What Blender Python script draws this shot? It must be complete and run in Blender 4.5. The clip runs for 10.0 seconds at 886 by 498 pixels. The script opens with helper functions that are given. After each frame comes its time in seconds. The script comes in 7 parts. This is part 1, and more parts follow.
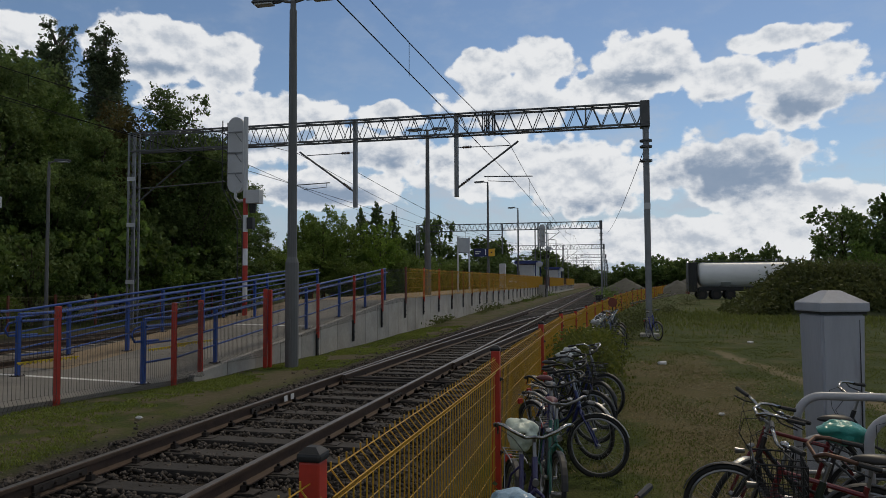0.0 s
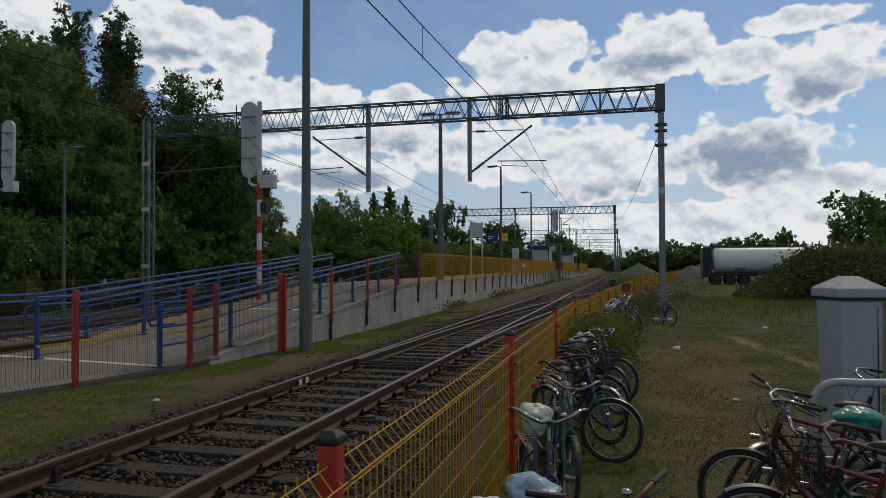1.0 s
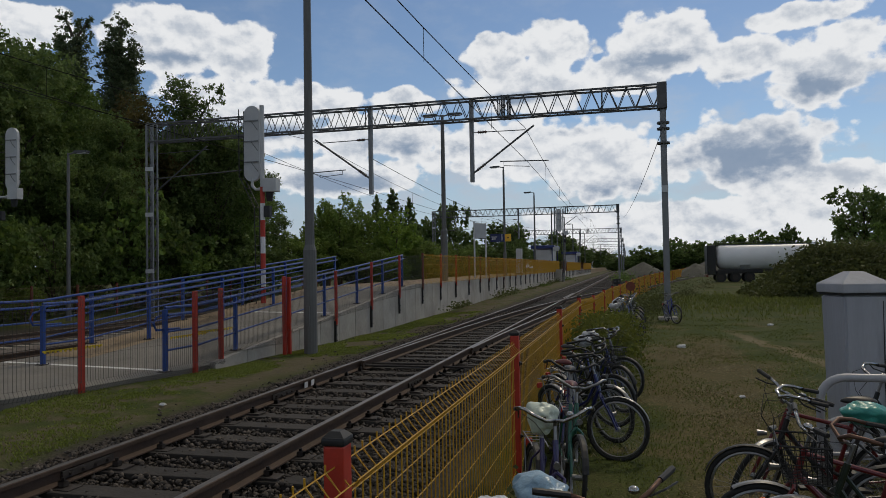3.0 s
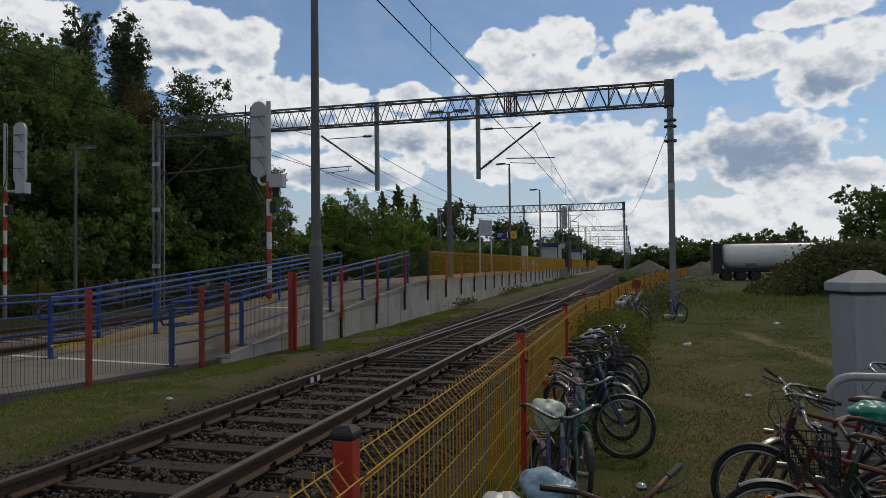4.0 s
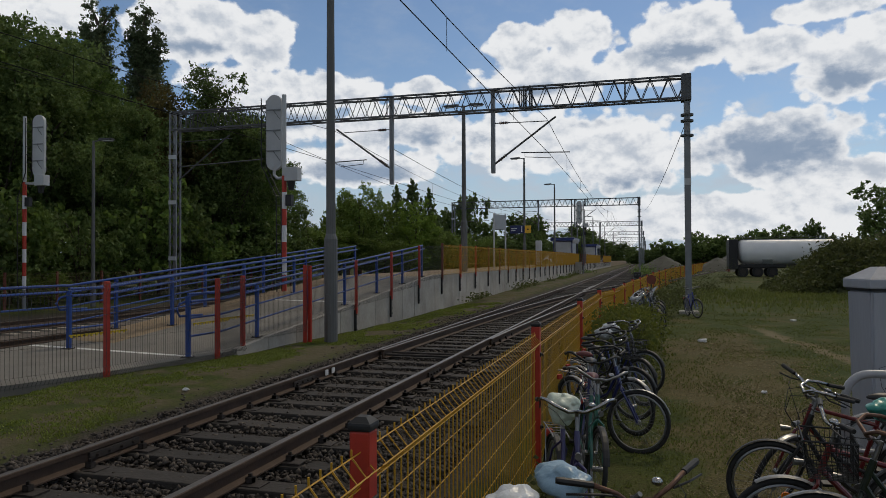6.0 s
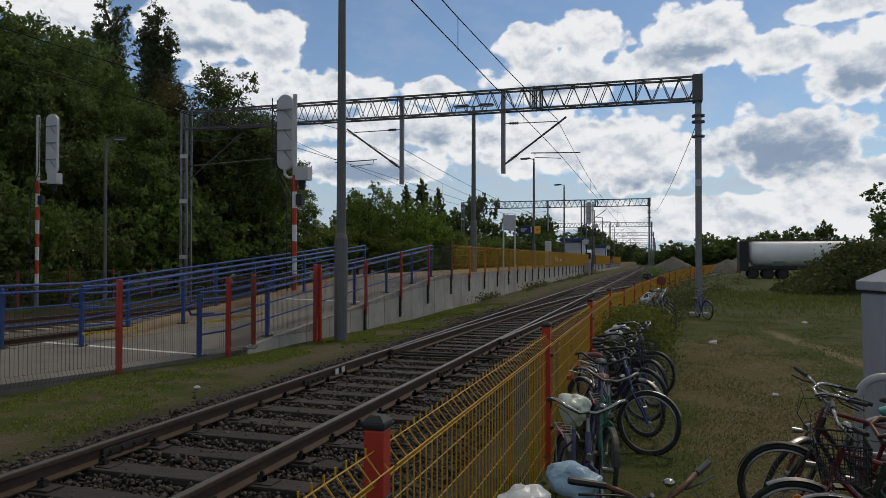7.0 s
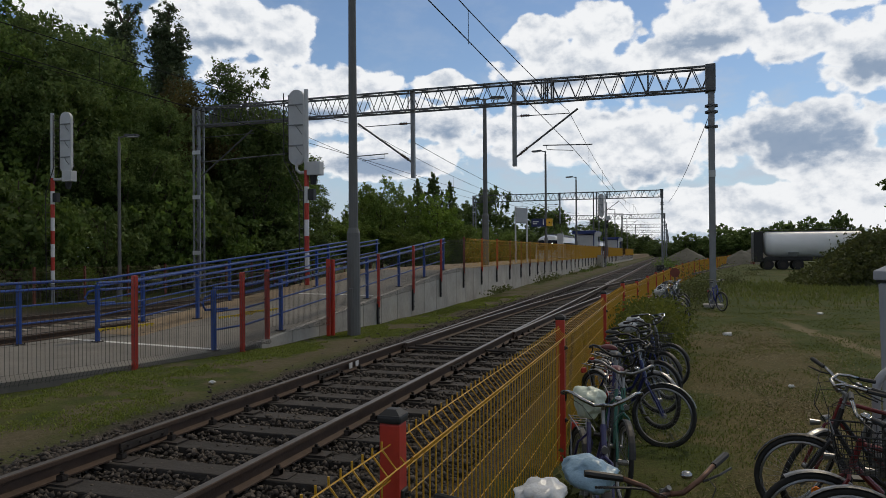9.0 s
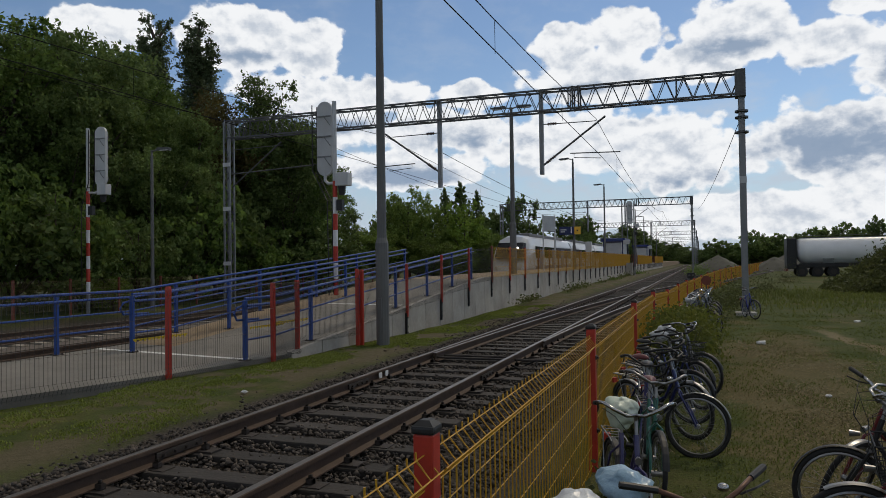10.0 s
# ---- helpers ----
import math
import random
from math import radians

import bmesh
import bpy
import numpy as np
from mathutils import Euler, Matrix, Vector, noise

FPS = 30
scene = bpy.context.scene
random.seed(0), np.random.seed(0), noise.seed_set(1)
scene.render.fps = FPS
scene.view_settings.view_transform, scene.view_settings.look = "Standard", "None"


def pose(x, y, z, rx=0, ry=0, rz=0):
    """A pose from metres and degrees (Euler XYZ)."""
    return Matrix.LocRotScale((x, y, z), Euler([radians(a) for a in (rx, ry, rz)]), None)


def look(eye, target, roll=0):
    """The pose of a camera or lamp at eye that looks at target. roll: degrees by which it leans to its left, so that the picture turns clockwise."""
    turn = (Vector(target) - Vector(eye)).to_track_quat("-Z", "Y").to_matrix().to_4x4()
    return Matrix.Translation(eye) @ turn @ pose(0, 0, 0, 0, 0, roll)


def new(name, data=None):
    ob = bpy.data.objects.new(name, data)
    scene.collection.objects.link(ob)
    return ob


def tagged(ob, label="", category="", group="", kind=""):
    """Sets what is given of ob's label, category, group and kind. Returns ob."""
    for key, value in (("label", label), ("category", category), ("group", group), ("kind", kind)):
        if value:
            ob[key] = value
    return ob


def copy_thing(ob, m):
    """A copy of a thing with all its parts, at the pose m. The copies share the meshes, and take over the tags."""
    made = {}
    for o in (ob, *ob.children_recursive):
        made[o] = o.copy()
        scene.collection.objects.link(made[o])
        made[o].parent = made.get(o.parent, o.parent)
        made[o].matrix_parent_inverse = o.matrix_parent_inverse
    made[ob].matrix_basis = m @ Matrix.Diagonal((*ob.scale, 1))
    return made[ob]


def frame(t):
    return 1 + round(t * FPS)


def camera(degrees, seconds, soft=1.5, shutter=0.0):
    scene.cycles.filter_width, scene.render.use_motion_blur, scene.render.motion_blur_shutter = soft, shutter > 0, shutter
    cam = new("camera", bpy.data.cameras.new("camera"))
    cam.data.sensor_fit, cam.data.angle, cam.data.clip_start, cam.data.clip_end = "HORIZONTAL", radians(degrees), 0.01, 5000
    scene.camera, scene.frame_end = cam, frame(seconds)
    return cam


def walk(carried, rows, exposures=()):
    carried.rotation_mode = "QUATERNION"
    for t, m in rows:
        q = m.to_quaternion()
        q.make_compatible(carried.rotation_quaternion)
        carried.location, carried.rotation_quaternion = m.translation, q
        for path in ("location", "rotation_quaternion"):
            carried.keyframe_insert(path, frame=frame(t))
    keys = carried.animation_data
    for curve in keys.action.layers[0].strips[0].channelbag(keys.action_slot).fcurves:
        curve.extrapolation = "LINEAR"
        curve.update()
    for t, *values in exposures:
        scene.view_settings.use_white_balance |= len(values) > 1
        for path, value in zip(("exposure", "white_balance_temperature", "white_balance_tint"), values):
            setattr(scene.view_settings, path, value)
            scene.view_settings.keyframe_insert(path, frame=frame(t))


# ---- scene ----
# camera: hand-held on the spot, panning slowly to the left
cam = camera(64.0, 10.0, soft=0.7)
PATH = [
    (0, (0.056, 0.175, 1.585), (-0.404, 2.12, 1.68), -0.3),
    (0.5, (0.045, 0.183, 1.585), (-0.43, 2.125, 1.643), -0.2),
    (1, (0.04, 0.173, 1.587), (-0.455, 2.11, 1.639), -0.2),
    (1.5, (0.031, 0.173, 1.585), (-0.473, 2.108, 1.637), -0.5),
    (2, (0.041, 0.165, 1.586), (-0.45, 2.102, 1.664), -1.0),
    (2.5, (0.045, 0.172, 1.583), (-0.451, 2.109, 1.648), -1.1),
    (4, (0.023, 0.163, 1.575), (-0.496, 2.094, 1.622), -0.6),
    (4.5, (0.023, 0.166, 1.573), (-0.497, 2.097, 1.608), -0.7),
    (5, (0.018, 0.161, 1.573), (-0.517, 2.088, 1.602), -0.7),
    (5.5, (0.013, 0.161, 1.569), (-0.532, 2.085, 1.599), -0.5),
    (7, (-0.007, 0.133, 1.57), (-0.588, 2.047, 1.601), 0.1),
    (7.5, (-0.018, 0.144, 1.568), (-0.606, 2.055, 1.564), -0.2),
    (8, (-0.017, 0.131, 1.571), (-0.613, 2.04, 1.576), -0.3),
    (8.5, (-0.013, 0.138, 1.567), (-0.608, 2.047, 1.575), 0.1),
    (9, (-0.018, 0.138, 1.569), (-0.631, 2.042, 1.582), -0.4),
    (9.5, (-0.02, 0.125, 1.572), (-0.657, 2.021, 1.593), -0.6),
    (10, (-0.031, 0.115, 1.579), (-0.716, 1.993, 1.618), -0.8),
]
walk(cam, [(t, look(eye, target, roll)) for t, eye, target, roll in PATH], [(0, -0.26), (5, -0.25), (10, -0.08)])


# ---- light: sun behind broken cumulus, soft ----
world = bpy.data.worlds.new("sky")
scene.world = world
world.use_nodes = True
SUN_EL, SUN_AZ = 50.0, 20.0
# cumulus heaps and their grey bellies: azimuth, elevation and half-sizes in degrees
HEAPS = ((-45.5, 17.1, 3.6, 1.3), (-35.3, 17.3, 4.7, 2.2), (-30.5, 16.9, 2.4, 2.1), (-32.5, 13.5, 3.7, 1.3), (-26.2, 13.1, 4.3, 1.6), (-29.5, 11.3, 5.8, 1.9),
         (-17.6, 13.2, 2.3, 1.1), (8.6, 8.2, 5.8, 2.4), (-20.2, 10.6, 6.4, 1.6), (-22.9, 7.5, 5.9, 1.6), (-9.8, 16.5, 2.5, 1.6), (-5.8, 17.3, 2.6, 1.8),
         (-7.4, 14.1, 5.0, 1.8), (2.7, 16.6, 4.3, 2.0), (8.6, 14.8, 2.6, 1.6), (0.1, 14.7, 3.5, 1.6), (13.7, 13.6, 3.8, 2.2), (15.8, 15.3, 2.3, 1.4),
         (12.7, 17.4, 3.8, 0.8), (-7.9, 9.3, 7.7, 2.3), (-2.2, 8.0, 4.9, 2.7), (10.2, 9.4, 2.6, 1.2), (13.6, 5.6, 4.8, 1.8), (4.1, 3.0, 11.2, 1.8))
BELLIES = ((2.8, 15.5, 2.6, 0.9), (8.4, 13.5, 2.5, 0.6), (13.0, 12.3, 3.4, 1.1), (8.3, 7.9, 5.4, 2.1), (-0.5, 5.7, 6.6, 0.9), (-16.5, 9.7, 4.1, 0.8),
           (-22.9, 7.0, 5.0, 1.0), (-8.7, 13.3, 2.7, 0.6), (-29.5, 10.9, 4.0, 0.7), (14.3, 10.2, 2.8, 0.8), (-3.4, 11.1, 3.1, 0.6), (-35.3, 15.9, 3.4, 0.6))


def build_sky():
    nt = world.node_tree
    N, L = nt.nodes, nt.links
    N.clear()
    out = N.new("ShaderNodeOutputWorld")
    bg = N.new("ShaderNodeBackground")
    sky = N.new("ShaderNodeTexSky")
    sky.sky_type, sky.sun_disc = "NISHITA", False
    sky.dust_density, sky.ozone_density = 0.2, 3.0
    sky.sun_elevation, sky.sun_rotation = radians(SUN_EL), radians(SUN_AZ)
    tc = N.new("ShaderNodeTexCoord")
    sep = N.new("ShaderNodeSeparateXYZ")
    L.new(tc.outputs["Generated"], sep.inputs[0])

    def put(node, k, v):
        if isinstance(v, (int, float, tuple)):
            node.inputs[k].default_value = v
        else:
            L.new(v, node.inputs[k])

    def op(kind, *a):
        n = N.new("ShaderNodeMath")
        n.operation = kind
        for k, v in enumerate(a):
            put(n, k, v)
        return n.outputs[0]

    def vec(kind, *a):
        n = N.new("ShaderNodeVectorMath")
        n.operation = kind
        for k, v in enumerate(a):
            put(n, k, v)
        return n.outputs["Value"] if kind == "LENGTH" else n.outputs[0]

    def step(v, a, b, c=0.0, d=1.0):
        n = N.new("ShaderNodeMapRange")
        n.interpolation_type = "SMOOTHSTEP"
        for k, x in (("From Min", a), ("From Max", b), ("To Min", c), ("To Max", d)):
            n.inputs[k].default_value = x
        L.new(v, n.inputs["Value"])
        return n.outputs[0]

    def mix(f, a, b):
        n = N.new("ShaderNodeMix")
        n.data_type = "RGBA"
        put(n, "Factor", f)
        for k, v in (("A", a), ("B", b)):
            put(n, k, (*v, 1) if isinstance(v, tuple) else v)
        return n.outputs["Result"]

    az = op("MULTIPLY", op("ARCTAN2", sep.outputs[0], sep.outputs[1]), 57.2958)
    el = op("MULTIPLY", op("ARCSINE", sep.outputs[2]), 57.2958)
    com = N.new("ShaderNodeCombineXYZ")
    L.new(az, com.inputs[0])
    L.new(el, com.inputs[1])
    at = com.outputs[0]

    def noise_at(scale, detail, rough, squash=1.25, shift=0.0):
        n = N.new("ShaderNodeTexNoise")
        n.inputs["Scale"].default_value, n.inputs["Detail"].default_value, n.inputs["Roughness"].default_value = scale, detail, rough
        L.new(vec("ADD", vec("MULTIPLY", at, (1, squash, 1)), (shift, shift * 2, shift)), n.inputs["Vector"])
        return n.outputs["Fac"]

    def nearest(blobs):
        best = None
        for a, e, ra, re in blobs:
            d = vec("LENGTH", vec("MULTIPLY", vec("SUBTRACT", at, (a, e, 0)), (1 / ra, 1 / re, 0)))
            best = d if best is None else op("SMOOTH_MIN", best, d, 0.15)
        return best

    # round billows: cells whose edges bulge, large and small
    def cells(scale, shift):
        n = N.new("ShaderNodeTexVoronoi")
        n.feature, n.inputs["Scale"].default_value = "SMOOTH_F1", scale
        n.inputs["Smoothness"].default_value, n.inputs["Detail"].default_value = 0.55, 0
        warp = vec("ADD", vec("MULTIPLY", at, (1, 1.25, 1)), (shift, shift, 0))
        L.new(warp, n.inputs["Vector"])
        return op("SUBTRACT", 0.5, n.outputs["Distance"])
    bumps = op("ADD", op("MULTIPLY", cells(0.42, 0.0), 0.75), op("MULTIPLY", cells(1.05, 4.0), 0.4))
    fbm = noise_at(0.38, 8, 0.56)
    field = op("SUBTRACT", 1.2, nearest(HEAPS))
    field = op("ADD", field, op("MULTIPLY", op("SUBTRACT", fbm, 0.5), 1.35))
    field = op("ADD", field, op("MULTIPLY", bumps, 0.9))
    # the rest of the sky, out of view: thicker cloud added to dim the ambient light
    rest = op("SUBTRACT", op("ADD", noise_at(0.055, 8, 0.6, 1.6, 7.0), op("MULTIPLY", step(el, 20, 34), 0.16)), 0.52)
    away = op("MAXIMUM", op("MAXIMUM", step(az, 24, 34), step(el, 19.5, 24)), step(op("MULTIPLY", az, -1.0), 50, 60))
    field = op("MAXIMUM", field, op("ADD", op("MULTIPLY", op("MULTIPLY", rest, 7.0), away), op("MULTIPLY", op("SUBTRACT", 1.0, away), -2.0)))
    mask = step(field, -0.03, 0.2)
    belly = op("ADD", op("SUBTRACT", 1.0, nearest(BELLIES)), op("MULTIPLY", op("SUBTRACT", noise_at(0.5, 7, 0.6, 1.6, 3.0), 0.5), 2.2))
    belly = op("MULTIPLY", step(belly, -0.45, 0.65), step(field, 0.12, 0.6))
    belly = op("MAXIMUM", belly, op("MULTIPLY", op("MULTIPLY", step(field, 0.3, 1.0), away), 1.0))
    # billows: the side towards the sun is white, the far side grey
    def relief(scale, detail, da, de):
        a = noise_at(scale, detail, 0.55)
        n = N.new("ShaderNodeTexNoise")
        n.inputs["Scale"].default_value, n.inputs["Detail"].default_value, n.inputs["Roughness"].default_value = scale, detail, 0.55
        L.new(vec("MULTIPLY", vec("ADD", at, (da, de, 0)), (1, 1.25, 1)), n.inputs["Vector"])
        return op("SUBTRACT", a, n.outputs["Fac"])
    slope = op("ADD", op("MULTIPLY", relief(0.3, 5, 0.3, 0.9), 2.0), op("MULTIPLY", relief(0.9, 6, 0.12, 0.35), 0.7))
    rim = step(field, 0.75, 0.15, 0.0, 0.22)
    soft = step(op("ADD", op("ADD", slope, rim), op("MULTIPLY", bumps, 0.3)), -0.5, 0.3)
    lit = mix(soft, CLOUD_MID, CLOUD_LIT)
    cloud = mix(op("MULTIPLY", belly, 0.92), lit, mix(away, CLOUD_BELLY, CLOUD_UNSEEN))
    blue = vec("SCALE", sky.outputs[0])
    blue.node.inputs["Scale"].default_value = SKY_STRENGTH
    haze = mix(step(el, 0.5, 10.0, 0.9, 0.0), blue, HAZE)
    haze = mix(op("MULTIPLY", step(noise_at(0.22, 7, 0.6, 2.0, 5.0), 0.42, 0.7), step(el, 16.0, 8.0, 0.16, 0.75)), haze, CLOUD_MID)
    col = mix(mask, haze, cloud)
    L.new(col, bg.inputs["Color"])
    bg.inputs["Strength"].default_value = 1.0
    L.new(bg.outputs[0], out.inputs["Surface"])
SKY_STRENGTH = 0.095
# dark grey of the added cloud out of view, set low to dim the ground
CLOUD_UNSEEN = (0.145, 0.147, 0.15)
CLOUD_LIT, CLOUD_MID, CLOUD_BELLY, HAZE = (0.95, 0.965, 0.985), (0.54, 0.60, 0.69), (0.25, 0.34, 0.48), (0.46, 0.555, 0.68)
build_sky()
sun = new("sun", bpy.data.lights.new("sun", "SUN"))
sun.data.energy, sun.data.angle, sun.data.color = 1.15, radians(8), (1.0, 0.86, 0.66)
sun.matrix_world = look((0, 0, 50), (-50 * math.sin(radians(SUN_AZ)) / math.tan(radians(SUN_EL)), -50 * math.cos(radians(SUN_AZ)) / math.tan(radians(SUN_EL)), 0))

# ---- materials ----
def mat(name, color, rough=0.7, metal=0.0, vary=0.25, scale=6.0, bump=0.0, bump_scale=60.0, second=None, mix_at=0.55, per_piece=0.0, specular=0.5, coat=0.0, stretch=(1, 1, 1)):
    """A surface with a base colour that varies at two scales, fine relief, and a second colour in patches."""
    m = bpy.data.materials.new(name)
    m.use_nodes = True
    nt = m.node_tree
    N, L = nt.nodes, nt.links
    b = N["Principled BSDF"]
    b.inputs["Roughness"].default_value = rough
    b.inputs["Metallic"].default_value = metal
    b.inputs["Specular IOR Level"].default_value = specular
    b.inputs["Coat Weight"].default_value = coat
    tc = N.new("ShaderNodeTexCoord")
    mp = N.new("ShaderNodeMapping")
    mp.inputs["Scale"].default_value = stretch
    L.new(tc.outputs["Object"], mp.inputs["Vector"])
    big = N.new("ShaderNodeTexNoise")
    big.inputs["Scale"].default_value, big.inputs["Detail"].default_value = scale, 5
    fine = N.new("ShaderNodeTexNoise")
    fine.inputs["Scale"].default_value, fine.inputs["Detail"].default_value = scale * 9, 3
    for n in (big, fine):
        L.new(mp.outputs[0], n.inputs["Vector"])
    add = N.new("ShaderNodeMath")
    add.operation = "MULTIPLY_ADD"
    L.new(fine.outputs["Fac"], add.inputs[0])
    add.inputs[1].default_value = 0.5
    L.new(big.outputs["Fac"], add.inputs[2])
    ramp = N.new("ShaderNodeMapRange")
    ramp.inputs["From Min"].default_value, ramp.inputs["From Max"].default_value = 0.45, 1.05
    ramp.inputs["To Min"].default_value, ramp.inputs["To Max"].default_value = 1 - vary, 1 + vary
    L.new(add.outputs[0], ramp.inputs["Value"])
    value = ramp.outputs[0]
    if per_piece:
        oi = N.new("ShaderNodeObjectInfo")
        pr = N.new("ShaderNodeMapRange")
        pr.inputs["To Min"].default_value, pr.inputs["To Max"].default_value = 1 - per_piece, 1 + per_piece
        L.new(oi.outputs["Random"], pr.inputs["Value"])
        mul = N.new("ShaderNodeMath")
        mul.operation = "MULTIPLY"
        L.new(value, mul.inputs[0])
        L.new(pr.outputs[0], mul.inputs[1])
        value = mul.outputs[0]
    base = N.new("ShaderNodeRGB")
    base.outputs[0].default_value = (*color, 1)
    col = base.outputs[0]
    if second:
        mx = N.new("ShaderNodeMix")
        mx.data_type = "RGBA"
        st = N.new("ShaderNodeMapRange")
        st.inputs["From Min"].default_value, st.inputs["From Max"].default_value = mix_at - 0.08, mix_at + 0.08
        pn = N.new("ShaderNodeTexNoise")
        pn.inputs["Scale"].default_value, pn.inputs["Detail"].default_value = scale * 0.6, 6
        pn.inputs["Roughness"].default_value = 0.62
        L.new(mp.outputs[0], pn.inputs["Vector"])
        L.new(pn.outputs["Fac"], st.inputs["Value"])
        L.new(st.outputs[0], mx.inputs["Factor"])
        L.new(col, mx.inputs["A"])
        mx.inputs["B"].default_value = (*second, 1)
        col = mx.outputs["Result"]
    sc = N.new("ShaderNodeVectorMath")
    sc.operation = "SCALE"
    L.new(col, sc.inputs[0])
    L.new(value, sc.inputs["Scale"])
    L.new(sc.outputs[0], b.inputs["Base Color"])
    if bump:
        bn = N.new("ShaderNodeTexNoise")
        bn.inputs["Scale"].default_value, bn.inputs["Detail"].default_value = bump_scale, 4
        L.new(tc.outputs["Object"], bn.inputs["Vector"])
        bp = N.new("ShaderNodeBump")
        bp.inputs["Strength"].default_value, bp.inputs["Distance"].default_value = bump, 0.01
        L.new(bn.outputs["Fac"], bp.inputs["Height"])
        L.new(bp.outputs[0], b.inputs["Normal"])
    return m


def leaf_mat(name, dark, light, trans=0.45):
    """Foliage: each leaf its own shade, with light coming through."""
    m = bpy.data.materials.new(name)
    m.use_nodes = True
    nt = m.node_tree
    N, L = nt.nodes, nt.links
    b = N["Principled BSDF"]
    b.inputs["Roughness"].default_value = 0.6
    b.inputs["Specular IOR Level"].default_value = 0.25
    g = N.new("ShaderNodeNewGeometry")
    oi = N.new("ShaderNodeObjectInfo")
    tc = N.new("ShaderNodeTexCoord")
    nz = N.new("ShaderNodeTexNoise")
    nz.inputs["Scale"].default_value = 0.35
    L.new(tc.outputs["Object"], nz.inputs["Vector"])
    a = N.new("ShaderNodeMath")
    a.operation = "MULTIPLY_ADD"
    L.new(g.outputs["Random Per Island"], a.inputs[0])
    a.inputs[1].default_value = 0.55
    sub = N.new("ShaderNodeMath")
    sub.operation = "SUBTRACT"
    L.new(nz.outputs["Fac"], sub.inputs[0])
    sub.inputs[1].default_value = 0.28
    L.new(sub.outputs[0], a.inputs[2])
    mx = N.new("ShaderNodeMix")
    mx.data_type = "RGBA"
    L.new(a.outputs[0], mx.inputs["Factor"])
    mx.inputs["A"].default_value, mx.inputs["B"].default_value = (*dark, 1), (*light, 1)
    hs = N.new("ShaderNodeHueSaturation")
    mr = N.new("ShaderNodeMapRange")
    mr.inputs["To Min"].default_value, mr.inputs["To Max"].default_value = 0.8, 1.2
    L.new(oi.outputs["Random"], mr.inputs["Value"])
    L.new(mr.outputs[0], hs.inputs["Value"])
    L.new(mx.outputs["Result"], hs.inputs["Color"])
    L.new(hs.outputs[0], b.inputs["Base Color"])
    t = N.new("ShaderNodeBsdfTranslucent")
    L.new(hs.outputs[0], t.inputs["Color"])
    ms = N.new("ShaderNodeMixShader")
    ms.inputs[0].default_value = trans
    L.new(b.outputs[0], ms.inputs[1])
    L.new(t.outputs[0], ms.inputs[2])
    L.new(ms.outputs[0], N["Material Output"].inputs["Surface"])
    return m


